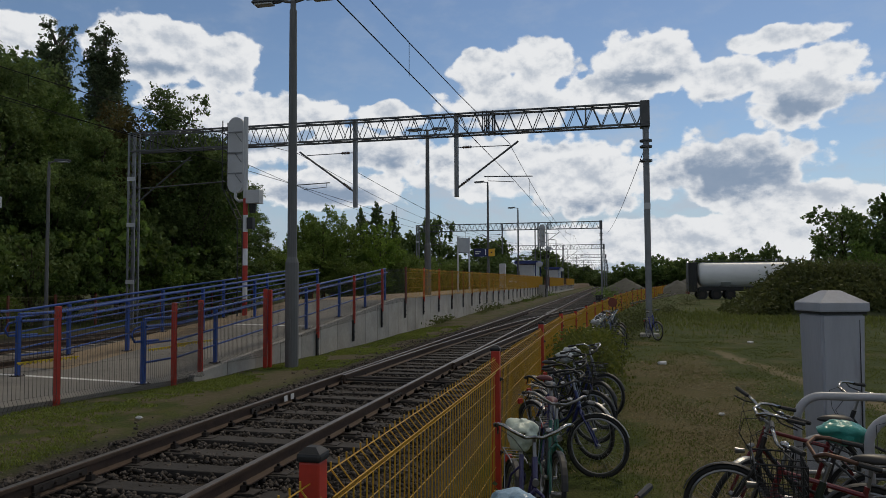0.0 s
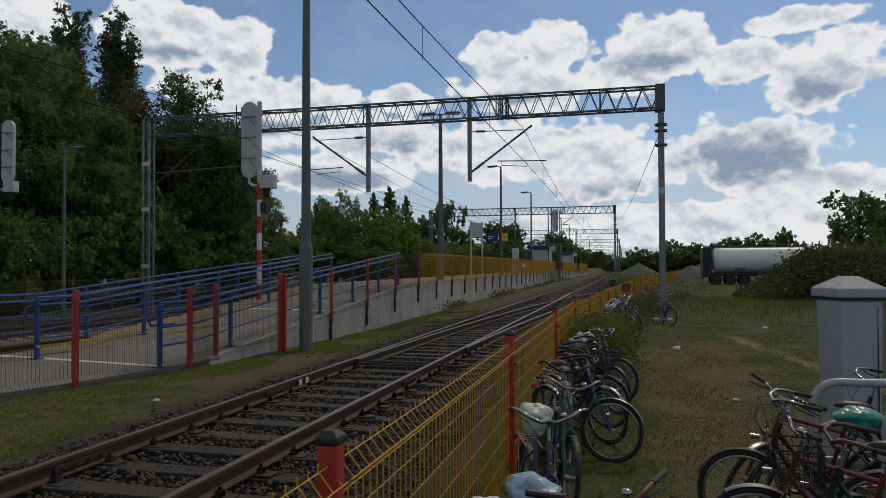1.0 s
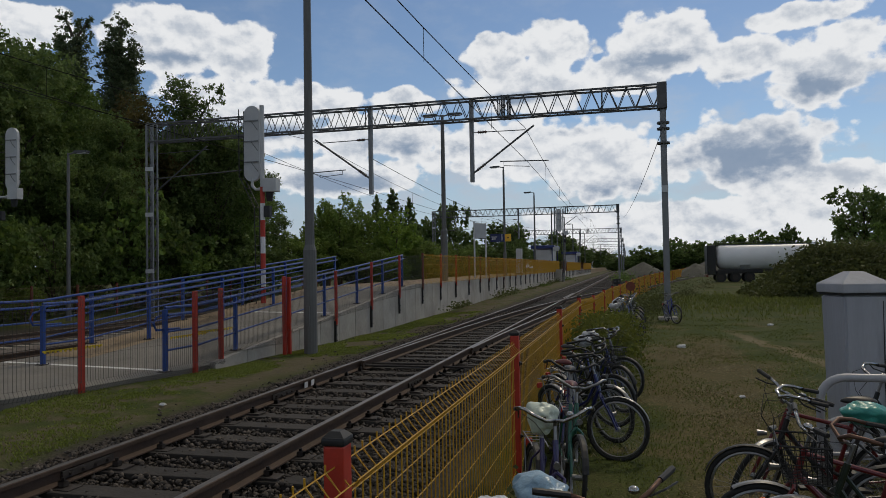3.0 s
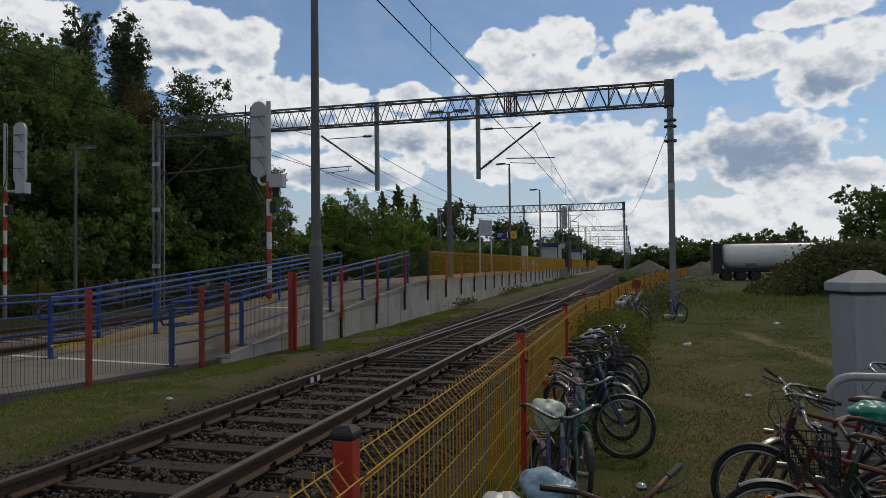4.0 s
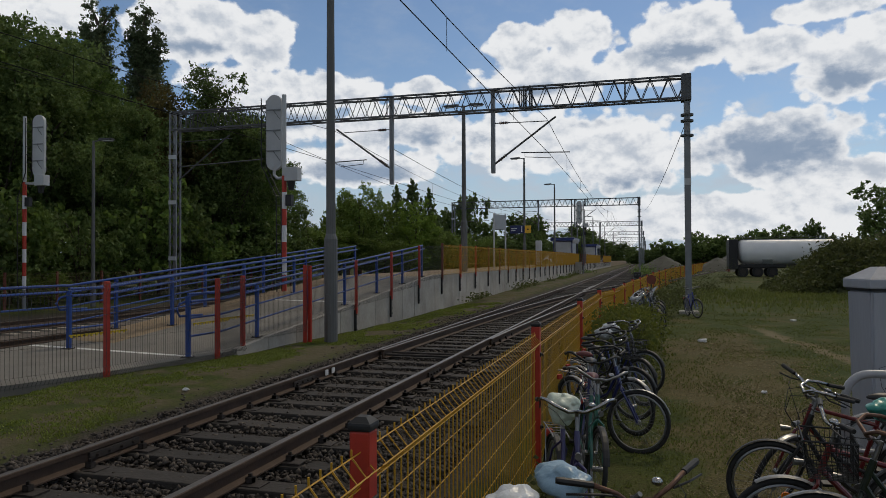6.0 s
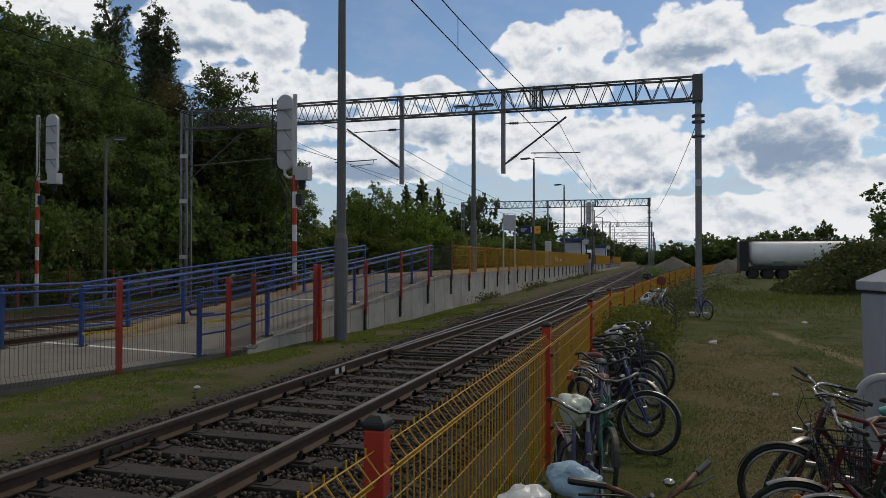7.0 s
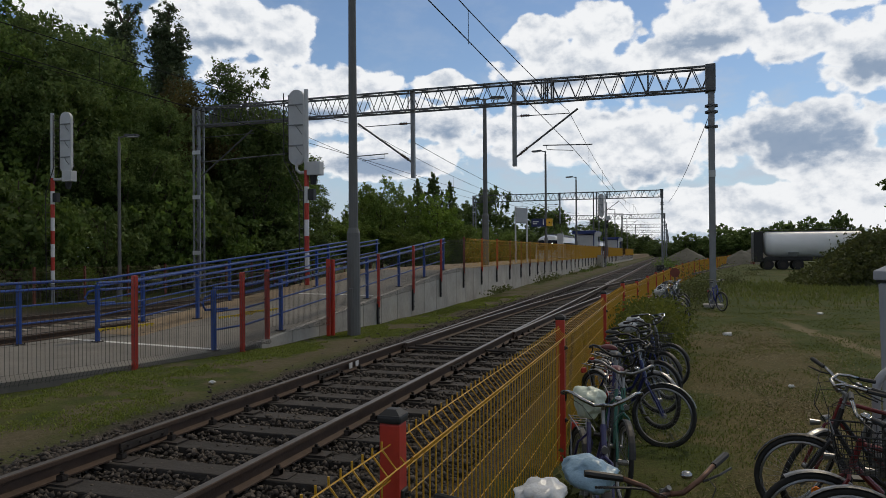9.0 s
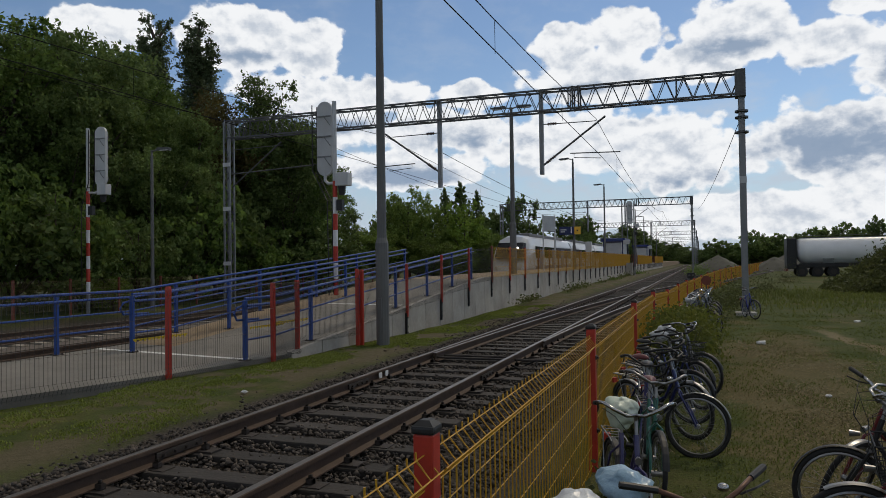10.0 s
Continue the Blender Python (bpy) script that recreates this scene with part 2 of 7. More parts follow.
M = {
    "rail_side": mat("rail_rust", (0.07, 0.045, 0.032), 0.75, 0.3, 0.3, 8, 0.3),
    "rail_top": mat("rail_worn_steel", (0.16, 0.14, 0.125), 0.42, 0.8, 0.2, 5),
    "sleeper": mat("old_timber", (0.036, 0.031, 0.027), 0.9, 0, 0.35, 5, 0.6, 30, per_piece=0.3, stretch=(1, 6, 6)),
    "sleeper_pale": mat("concrete_sleeper", (0.25, 0.22, 0.18), 0.9, 0, 0.3, 5, 0.4, 40, per_piece=0.2),
    "iron": mat("dark_iron", (0.05, 0.042, 0.038), 0.7, 0.4, 0.3, 20, 0.3),
    "concrete": mat("concrete_panel", (0.36, 0.34, 0.305), 0.9, 0, 0.22, 1.5, 0.3, 40, (0.30, 0.28, 0.25), 0.58, per_piece=0.08),
    "concrete_dark": mat("dark_concrete", (0.14, 0.13, 0.115), 0.9, 0, 0.3, 2, 0.3, 40),
    "paving": mat("paving_grey", (0.185, 0.172, 0.15), 0.9, 0, 0.2, 0.8, 0.3, 30, (0.145, 0.135, 0.12), 0.55),
    "paving_tan": mat("paving_tan", (0.24, 0.175, 0.105), 0.9, 0, 0.2, 0.8, 0.3, 30),
    "white_line": mat("white_line_paint", (0.62, 0.62, 0.60), 0.8, 0, 0.2, 3),
    "galv": mat("galvanised_steel", (0.2, 0.205, 0.21), 0.5, 0.5, 0.15, 4),
    "galv_dark": mat("weathered_gantry_steel", (0.10, 0.102, 0.105), 0.6, 0.4, 0.2, 3),
    "pole_grey": mat("grey_pole_paint", (0.125, 0.125, 0.122), 0.6, 0.1, 0.18, 2.5, 0.1, 30, stretch=(3, 3, 0.6)),
    "red": mat("red_post_paint", (0.40, 0.030, 0.014), 0.5, 0, 0.18, 6),
    "black": mat("black_plastic", (0.012, 0.012, 0.013), 0.55, 0, 0.2, 10),
    "rubber": mat("tyre_rubber", (0.018, 0.018, 0.018), 0.8, 0, 0.3, 20),
    "yellow": mat("yellow_wire_coating", (0.46, 0.25, 0.008), 0.5, 0, 0.12, 5),
    "yellow_edge": mat("yellow_hazard_strip", (0.6, 0.42, 0.02), 0.6, 0, 0.15, 5),
    "wire_grey": mat("grey_wire", (0.07, 0.068, 0.06), 0.55, 0.4, 0.15, 5),
    "blue": mat("blue_railing_paint", (0.013, 0.052, 0.23), 0.4, 0, 0.15, 4),
    "white": mat("white_paint", (0.62, 0.62, 0.63), 0.5, 0, 0.1, 3),
    "white_dull": mat("signal_back_grey_white", (0.46, 0.47, 0.48), 0.5, 0, 0.1, 2.5),
    "chrome": mat("chrome", (0.34, 0.34, 0.34), 0.22, 1.0, 0.08, 9),
    "cable": mat("cable", (0.016, 0.016, 0.017), 0.9, 0.0, 0.1, 3, specular=0.1),
    "bark": mat("bark", (0.07, 0.055, 0.04), 0.9, 0, 0.35, 5, 0.6, 20),
    "ballast": mat("ballast_stone", (0.11, 0.09, 0.075), 0.85, 0, 0.45, 14, 0.3, 60),
}
LEAF = leaf_mat("leaf_green", (0.05, 0.095, 0.02), (0.20, 0.29, 0.065))
LEAF_DARK = leaf_mat("leaf_dark_green", (0.045, 0.08, 0.022), (0.21, 0.285, 0.085))
LEAF_POPLAR = leaf_mat("leaf_poplar", (0.045, 0.07, 0.038), (0.17, 0.21, 0.105))
LEAF_COPPER = leaf_mat("leaf_copper_green", (0.05, 0.045, 0.015), (0.16, 0.13, 0.04))
LEAF_BRIGHT = leaf_mat("leaf_bright_green", (0.075, 0.14, 0.018), (0.25, 0.34, 0.06))
LEAF_MID = leaf_mat("leaf_mid_green", (0.07, 0.12, 0.022), (0.25, 0.33, 0.075))
LEAF_GREY = leaf_mat("leaf_dusty_weed", (0.05, 0.064, 0.02), (0.135, 0.15, 0.05))
GRASS = leaf_mat("grass_blade", (0.07, 0.09, 0.02), (0.16, 0.18, 0.045), 0.5)
STRAW = leaf_mat("dry_grass", (0.16, 0.13, 0.06), (0.30, 0.25, 0.13), 0.4)

# ---- building helpers ----
def box(bm, x0, x1, y0, y1, z0, z1, bevel=0.0):
    r = bmesh.ops.create_cube(bm, size=1, matrix=Matrix.Translation(((x0 + x1) / 2, (y0 + y1) / 2, (z0 + z1) / 2)) @ Matrix.Diagonal((x1 - x0, y1 - y0, z1 - z0, 1)))
    if bevel:
        es = {e for v in r["verts"] for e in v.link_edges}
        bmesh.ops.bevel(bm, geom=list(es), offset=bevel, segments=2, affect="EDGES", profile=0.6)
    return bm


def rod(bm, a, b, r0, r1=None, n=8, caps=True):
    """A round or n-sided bar from a to b."""
    a, b = Vector(a), Vector(b)
    d = b - a
    m = Matrix.Translation((a + b) / 2) @ d.to_track_quat("Z", "Y").to_matrix().to_4x4()
    bmesh.ops.create_cone(bm, cap_ends=caps, segments=n, radius1=r0, radius2=r0 if r1 is None else r1, depth=d.length, matrix=m)
    return bm


def sweep(bm, pts, r, n=6, closed=False):
    """A tube along pts; r is one radius or one for each point."""
    pts = [Vector(p) for p in pts]
    k = len(pts)
    rs = r if isinstance(r, (list, tuple)) else [r] * k
    rings = []
    up = Vector((0.123, 0.2, 1)).normalized()
    for i, p in enumerate(pts):
        if closed:
            d = pts[(i + 1) % k] - pts[i - 1]
        else:
            d = pts[min(i + 1, k - 1)] - pts[max(i - 1, 0)]
        d.normalize()
        s = d.cross(up)
        if s.length < 0.05:
            s = d.cross(Vector((1, 0.1, 0)))
        s.normalize()
        u = s.cross(d)
        rings.append([bm.verts.new(p + rs[i] * (math.cos(2 * math.pi * j / n) * s + math.sin(2 * math.pi * j / n) * u)) for j in range(n)])
    for i in range(k if closed else k - 1):
        A, B = rings[i], rings[(i + 1) % k]
        for j in range(n):
            bm.faces.new((A[j], A[(j + 1) % n], B[(j + 1) % n], B[j]))
    if not closed:
        bm.faces.new(rings[0])
        bm.faces.new(rings[-1][::-1])
    return bm


def blob(bm, c, rx, ry, rz, amount=0.25, scale=1.2, sub=2, seed=0.0):
    """An uneven lump."""
    r = bmesh.ops.create_icosphere(bm, subdivisions=sub, radius=1)
    for v in r["verts"]:
        k = 1 + amount * noise.noise(v.co * scale + Vector((seed, seed * 1.7, 3.1)))
        v.co = Vector((c[0] + v.co.x * rx * k, c[1] + v.co.y * ry * k, c[2] + v.co.z * rz * k))
    return bm


def extrude_poly(bm, prof, a, b):
    """A closed profile of (u, v) between two frames: a and b are matrices whose x and y axes carry the profile."""
    A = [bm.verts.new(a @ Vector((u, v, 0))) for u, v in prof]
    B = [bm.verts.new(b @ Vector((u, v, 0))) for u, v in prof]
    n = len(prof)
    for i in range(n):
        bm.faces.new((A[i], A[(i + 1) % n], B[(i + 1) % n], B[i]))
    bm.faces.new(A[::-1])
    bm.faces.new(B)
    return bm


def mesh_of(name, bm, material, smooth=False):
    bmesh.ops.recalc_face_normals(bm, faces=bm.faces)
    me = bpy.data.meshes.new(name)
    bm.to_mesh(me)
    bm.free()
    if material:
        me.materials.append(material)
    if smooth:
        me.shade_smooth()
    return me


def part(name, bm, material, parent=None, label="", smooth=False):
    """One mesh object under a thing or a part; bm may be a finished mesh that several parts share."""
    me = bm if isinstance(bm, bpy.types.Mesh) else mesh_of(name, bm, material, smooth)
    ob = new(name, me)
    ob.parent = parent
    if label:
        tagged(ob, label)
    return ob


def thing(name, m, label, category, group="", kind=""):
    ob = new(name)
    ob.empty_display_size = 0.1
    ob.matrix_basis = m
    return tagged(ob, label, category, group, kind)


def B():
    return bmesh.new()


def mesh_np(name, verts, faces, material):
    """A mesh from numpy arrays: verts (n,3), faces (m,k) all with k corners."""
    me = bpy.data.meshes.new(name)
    n, (m, k) = len(verts), faces.shape
    me.vertices.add(n)
    me.vertices.foreach_set("co", np.ascontiguousarray(verts, dtype=np.float32).ravel())
    me.loops.add(m * k)
    me.loops.foreach_set("vertex_index", np.ascontiguousarray(faces, dtype=np.int32).ravel())
    me.polygons.add(m)
    me.polygons.foreach_set("loop_start", np.arange(0, m * k, k, dtype=np.int32))
    me.update(calc_edges=True)
    me.validate()
    if material:
        me.materials.append(material)
    return me


RNG = np.random.default_rng(7)


def leaf_mesh(name, centres, size, material, rng, flat=0.0, slim=0.55):
    """Leaves at centres: each a folded four-cornered blade of about size, turned at random."""
    n = len(centres)
    a = rng.normal(size=(n, 3))
    a[:, 2] *= 1 - flat
    a /= np.linalg.norm(a, axis=1)[:, None]
    b = np.cross(a, rng.normal(size=(n, 3)))
    b /= np.linalg.norm(b, axis=1)[:, None] + 1e-9
    c = np.cross(a, b)
    s = (size * rng.uniform(0.6, 1.3, n))[:, None]
    v = np.stack([centres - a * s * 0.5, centres + b * s * slim * 0.5 + c * s * 0.1, centres + a * s * 0.5, centres - b * s * slim * 0.5 + c * s * 0.1], 1).reshape(-1, 3)
    f = np.arange(4 * n).reshape(n, 4)
    return mesh_np(name, v, f, material)


def crown_points(rng, lobes, count, shell=0.55, power=0.75):
    """Points for leaves in lobes (x, y, z, rx, ry, rz), gathered in small sprays."""
    lob = np.array(lobes)
    vol = (lob[:, 3] * lob[:, 4] * lob[:, 5]) ** power
    k = rng.choice(len(lob), count // 14 + 1, p=vol / vol.sum())
    d = rng.normal(size=(len(k), 3))
    d /= np.linalg.norm(d, axis=1)[:, None]
    r = rng.uniform(shell, 1.08, len(k))[:, None]
    sprays = lob[k, :3] + d * r * lob[k, 3:6]
    j = np.repeat(np.arange(len(k)), 14)[:count]
    spread = (0.13 * lob[k, 3:6].mean(1))[j][:, None]
    return sprays[j] + rng.normal(size=(len(j), 3)) * spread

# ---- ground ----
def lerp_table(v, table):
    for (a, p), (b, q) in zip(table, table[1:]):
        if v <= b:
            return p + (q - p) * max(0.0, (v - a) / (b - a))
    return table[-1][1]


def smooth(a, b, v):
    k = min(1.0, max(0.0, (v - a) / (b - a)))
    return k * k * (3 - 2 * k)


def fence_bend(y):
    """How far the yellow fence has curved to the right at y."""
    return max(0.0, y - 12) ** 2 / 760 if y < 57 else 2.66 + (y - 57) * 0.118


def ground_z(x, y):
    """Height of the ground over the near rail's top: field, ballast bed, strip by the platform, yard."""
    field = lerp_table(y, ((30, -0.5), (80, -0.2), (200, 0.05), (600, 0.3)))
    bend = fence_bend(y)
    bed = -0.25
    strip = lerp_table(y, ((10, -0.22), (20, -0.32), (32, -0.24), (45, -0.06), (80, 0.05))) if x > -8.2 else -0.3 - 0.25 * (1 - smooth(-12.2, -11.0, x)) * smooth(-26, -23, x)
    w = smooth(-2.0 + bend, -1.15 + bend, x)
    left = strip + (bed - strip) * smooth(-6.3, -5.5, x)
    z = left + (field - left) * w
    rough = 0.03 * noise.noise(Vector((x * 0.7, y * 0.7, 0))) + 0.012 * noise.noise(Vector((x * 3, y * 3, 5)))
    return z + rough * (1.0 if x > -1.5 + bend or x < -5.8 else 0.35)


def axis(parts):
    out = []
    for a, b, s in parts:
        n = max(1, round((b - a) / s))
        out += [a + (b - a) * i / n for i in range(n)]
    return out + [parts[-1][1]]


def build_ground():
    xs = axis(((-1500, -100, 200), (-100, -30, 10), (-30, -9, 1.0), (-9, 5, 0.25), (5, 20, 1.0), (20, 100, 10), (100, 1500, 200)))
    ys = axis(((-300, -20, 40), (-20, 0, 2.0), (0, 14, 0.25), (14, 40, 0.6), (40, 120, 3), (120, 400, 20), (400, 2400, 250)))
    v = np.array([(x, y, ground_z(x, y)) for y in ys for x in xs])
    nx, ny = len(xs), len(ys)
    i = np.arange(nx * (ny - 1)).reshape(ny - 1, nx)[:, :-1].ravel()
    f = np.stack([i, i + 1, i + 1 + nx, i + nx], 1)
    me = mesh_np("ground", v, f, ground_mat())
    me.shade_smooth()
    return tagged(new("ground", me), "patchy mown grass field with bare soil and ballast along the track", "ground", kind="structure")


def ground_mat():
    """Soil, straw and grass in patches; gravel along the tracks."""
    m = bpy.data.materials.new("field_soil_and_grass")
    m.use_nodes = True
    nt = m.node_tree
    N, L = nt.nodes, nt.links
    b = N["Principled BSDF"]
    b.inputs["Roughness"].default_value = 0.95
    b.inputs["Specular IOR Level"].default_value = 0.15
    tc = N.new("ShaderNodeTexCoord")

    def nz(scale, detail=5, rough=0.6):
        n = N.new("ShaderNodeTexNoise")
        n.inputs["Scale"].default_value, n.inputs["Detail"].default_value, n.inputs["Roughness"].default_value = scale, detail, rough
        L.new(tc.outputs["Object"], n.inputs["Vector"])
        return n.outputs["Fac"]

    def step(v, a, c):
        r = N.new("ShaderNodeMapRange")
        r.interpolation_type = "SMOOTHSTEP"
        r.inputs["From Min"].default_value, r.inputs["From Max"].default_value = a, c
        L.new(v, r.inputs["Value"])
        return r.outputs[0]

    def mix(f, a, c):
        r = N.new("ShaderNodeMix")
        r.data_type = "RGBA"
        L.new(f, r.inputs["Factor"])
        for k, s in (("A", a), ("B", c)):
            if isinstance(s, tuple):
                r.inputs[k].default_value = (*s, 1)
            else:
                L.new(s, r.inputs[k])
        return r.outputs["Result"]

    def op(kind, a, c):
        r = N.new("ShaderNodeMath")
        r.operation = kind
        for k, s in enumerate((a, c)):
            if isinstance(s, (int, float)):
                r.inputs[k].default_value = s
            else:
                L.new(s, r.inputs[k])
        return r.outputs[0]

    grass = mix(step(nz(1.3), 0.35, 0.68), (0.054, 0.076, 0.015), (0.086, 0.102, 0.023))
    grass = mix(step(nz(28), 0.35, 0.7), grass, (0.034, 0.042, 0.011))
    straw = mix(step(nz(22), 0.3, 0.7), (0.145, 0.118, 0.052), (0.075, 0.066, 0.028))
    sep = N.new("ShaderNodeSeparateXYZ")
    L.new(tc.outputs["Object"], sep.inputs[0])
    x, y = sep.outputs[0], sep.outputs[1]
    # mown hay lies in a band beside the bicycles
    xw = op("ADD", x, op("MULTIPLY", op("SUBTRACT", nz(0.8, 5, 0.65), 0.5), 3.2))
    yw = op("ADD", y, op("MULTIPLY", op("SUBTRACT", nz(0.35, 5, 0.65), 0.5), 22.0))
    band = op("MULTIPLY", step(xw, -0.2, 0.9), op("SUBTRACT", 1.0, step(xw, 1.7, 3.4)))
    band = op("MULTIPLY", band, op("SUBTRACT", 1.0, step(yw, 12, 27)))
    field = mix(step(op("ADD", nz(0.55, 6), op("MULTIPLY", band, 0.2)), 0.47, 0.70), grass, straw)
    gravel = mix(step(nz(30, 2), 0.35, 0.65), (0.032, 0.027, 0.022), (0.078, 0.065, 0.053))
    near = op("ADD", x, op("MULTIPLY", nz(1.1), 0.9))
    bend = op("MULTIPLY", op("POWER", op("MAXIMUM", op("SUBTRACT", y, 12.0), 0.0), 2.0), 1 / 760)
    edge = op("SUBTRACT", near, op("MINIMUM", bend, 6.0))
    bed = op("MULTIPLY", step(near, -5.45, -5.05), op("SUBTRACT", 1.0, step(edge, -1.15, -0.75)))
    yard = op("SUBTRACT", 1.0, step(near, -9.4, -9.0))
    yard = op("MULTIPLY", yard, step(near, -24, -22))
    col = mix(op("MAXIMUM", bed, yard), field, gravel)
    verge = op("MULTIPLY", step(near, -7.9, -7.3), op("SUBTRACT", 1.0, step(near, -5.7, -5.2)))
    soil = mix(step(nz(14), 0.35, 0.7), (0.085, 0.075, 0.042), (0.12, 0.10, 0.062))
    col = mix(op("MULTIPLY", verge, step(op("ADD", nz(0.9, 6), op("MULTIPLY", step(near, -6.6, -5.6), 0.12)), 0.46, 0.58)), col, soil)
    # a trodden path of pale sand crosses the grass
    wob = op("ADD", op("ADD", x, op("MULTIPLY", nz(0.7, 4), 0.9)), op("MULTIPLY", y, 0.13))
    line = op("ABSOLUTE", op("SUBTRACT", wob, 6.52), 0.0)
    worn = op("MULTIPLY", op("SUBTRACT", 1.0, step(line, 0.10, 0.32)), op("MULTIPLY", step(y, 10, 13), op("SUBTRACT", 1.0, step(y, 21, 25))))
    col = mix(op("MULTIPLY", worn, 0.8), col, (0.21, 0.165, 0.10))
    L.new(col, b.inputs["Base Color"])
    bp = N.new("ShaderNodeBump")
    bp.inputs["Strength"].default_value, bp.inputs["Distance"].default_value = 0.7, 0.03
    L.new(nz(35, 4), bp.inputs["Height"])
    L.new(bp.outputs[0], b.inputs["Normal"])
    return m


ground = build_ground()

# ---- railway ----
TRACK_X, HALF = -3.82, 0.753
RAIL = ((-0.07, -0.15), (0.07, -0.15), (0.07, -0.138), (0.012, -0.12), (0.010, -0.045), (0.036, -0.035), (0.036, -0.006), (0.030, 0.0), (-0.030, 0.0), (-0.036, -0.006), (-0.036, -0.035), (-0.010, -0.045), (-0.012, -0.12), (-0.07, -0.138))


def rail_mesh(bm, path, prof=RAIL):
    """A rail along (x, y, z) points; the profile stands across the path."""
    rows = []
    k = len(path)
    for i, p in enumerate(path):
        d = Vector(path[min(i + 1, k - 1)]) - Vector(path[max(i - 1, 0)])
        d.normalize()
        s = Vector((d.y, -d.x, 0)).normalized()
        rows.append([bm.verts.new(Vector(p) + s * u + Vector((0, 0, v))) for u, v in prof])
    n = len(prof)
    for A, C in zip(rows, rows[1:]):
        for j in range(n):
            f = bm.faces.new((A[j], A[(j + 1) % n], C[(j + 1) % n], C[j]))
            f.material_index = 1 if j == 7 else 0
    bm.faces.new(rows[0])
    bm.faces.new(rows[-1][::-1])
    return bm


def rail_part(path, parent, name="rail", label=""):
    ob = part(name, rail_mesh(B(), path), M["rail_side"], parent, label)
    ob.data.materials.append(M["rail_top"])
    return ob


def branch_x(y):
    """Offset of the diverging track at y."""
    return max(0.0, y - 9.5) ** 2 / 450 if y < 45 else 2.8 + (y - 45) * 0.158


track = thing("railway_track", pose(0, 0, 0), "rusty single railway track on dark timber sleepers", "railway track", kind="structure")
far_y = [-20, 0, 6, 12, 20, 30, 40, 60, 90, 140, 260, 500]
for sx in (-HALF, HALF):
    rail_part([(TRACK_X + sx, y, 0) for y in far_y], track)
branch = thing("turnout_track", pose(0, 0, 0), "diverging turnout track curving away behind the yellow fence", "railway track", kind="structure")
rail_part([(TRACK_X - HALF + 0.085 + branch_x(y), y, 0.0) for y in [11.8 + 1.5 * i for i in range(22)] + [60, 90, 120]], branch, "switch_rail", "bright worn switch rail")
rail_part([(TRACK_X + HALF + branch_x(y), y, -0.002) for y in [14.0 + 1.5 * i for i in range(20)] + [60, 90, 120]], branch)
rail_part([(TRACK_X + HALF - 0.13, y, 0.0) for y in (36.5, 38, 40, 42, 43.5)], branch, "check_rail")


def sleeper_mesh(length, name, material):
    bm = box(B(), -length / 2, length / 2, -0.125, 0.125, -0.34, -0.165, 0.015)
    for v in bm.verts:
        v.co += Vector((0.02, 0.012, 0.008)) * noise.noise(v.co * 4)
    return mesh_of(name, bm, material)


def build_sleepers():
    short = sleeper_mesh(2.55, "sleeper", M["sleeper"])
    fast = B()
    for s in (-1, 1):
        box(fast, s * 0.09 - 0.14, s * 0.09 + 0.14, -0.08, 0.08, -0.165, -0.15)
        for q in (-0.105, 0.105):
            box(fast, q - 0.03, q + 0.03, -0.03, 0.03, -0.15, -0.10, 0.008)
            rod(fast, (q, 0, -0.15), (q, 0, -0.075), 0.016, n=6)
    fast = mesh_of("fastening", fast, M["iron"])
    rng = random.Random(4)
    y = -6.4
    while y < 120:
        x = TRACK_X
        me = short
        grow = min(2.2, max(0.0, branch_x(y))) if y > 10.5 else 0.0
        ob = part("sleeper", me, None, track)
        ob.location = (x + grow / 2 + rng.uniform(-0.04, 0.04) + (0.12 if 10.5 < y < 20 else 0), y, rng.uniform(-0.012, 0.006))
        ob.scale = (1 + grow / 2.55 + (0.12 if 10.5 < y < 20 else 0), 1, 1)
        ob.rotation_euler = (0, 0, rng.uniform(-0.012, 0.012))
        if y < 40:
            for s in (-HALF, HALF):
                fa = part("fastening", fast, None, track)
                fa.location = (TRACK_X + s, y, 0)
        y += 0.605 + rng.uniform(-0.03, 0.03)
build_sleepers()


def rail_joint(y, s):
    """Fish plates with four bolts on the outer web."""
    for side in (-1, 1):
        bm = box(B(), TRACK_X + s * HALF + side * 0.026 - 0.012, TRACK_X + s * HALF + side * 0.026 + 0.012, y - 0.3, y + 0.3, -0.115, -0.05, 0.004)
        for k in range(4):
            rod(bm, (TRACK_X + s * HALF + side * 0.03, y - 0.22 + 0.146 * k, -0.083), (TRACK_X + s * HALF + side * 0.065, y - 0.22 + 0.146 * k, -0.083), 0.017, n=6)
        part("fish_plate", bm, M["iron"], track)
rail_joint(9.0, -1)
rail_joint(10.2, 1)
rail_joint(5.4, -1)

# white rail marks
for dy in (0.0, 0.22):
    part("rail_mark", box(B(), TRACK_X - HALF + 0.042, TRACK_X - HALF + 0.05, 9.62 + dy, 9.72 + dy, -0.11, -0.03), M["white"], track, "small white painted mark")

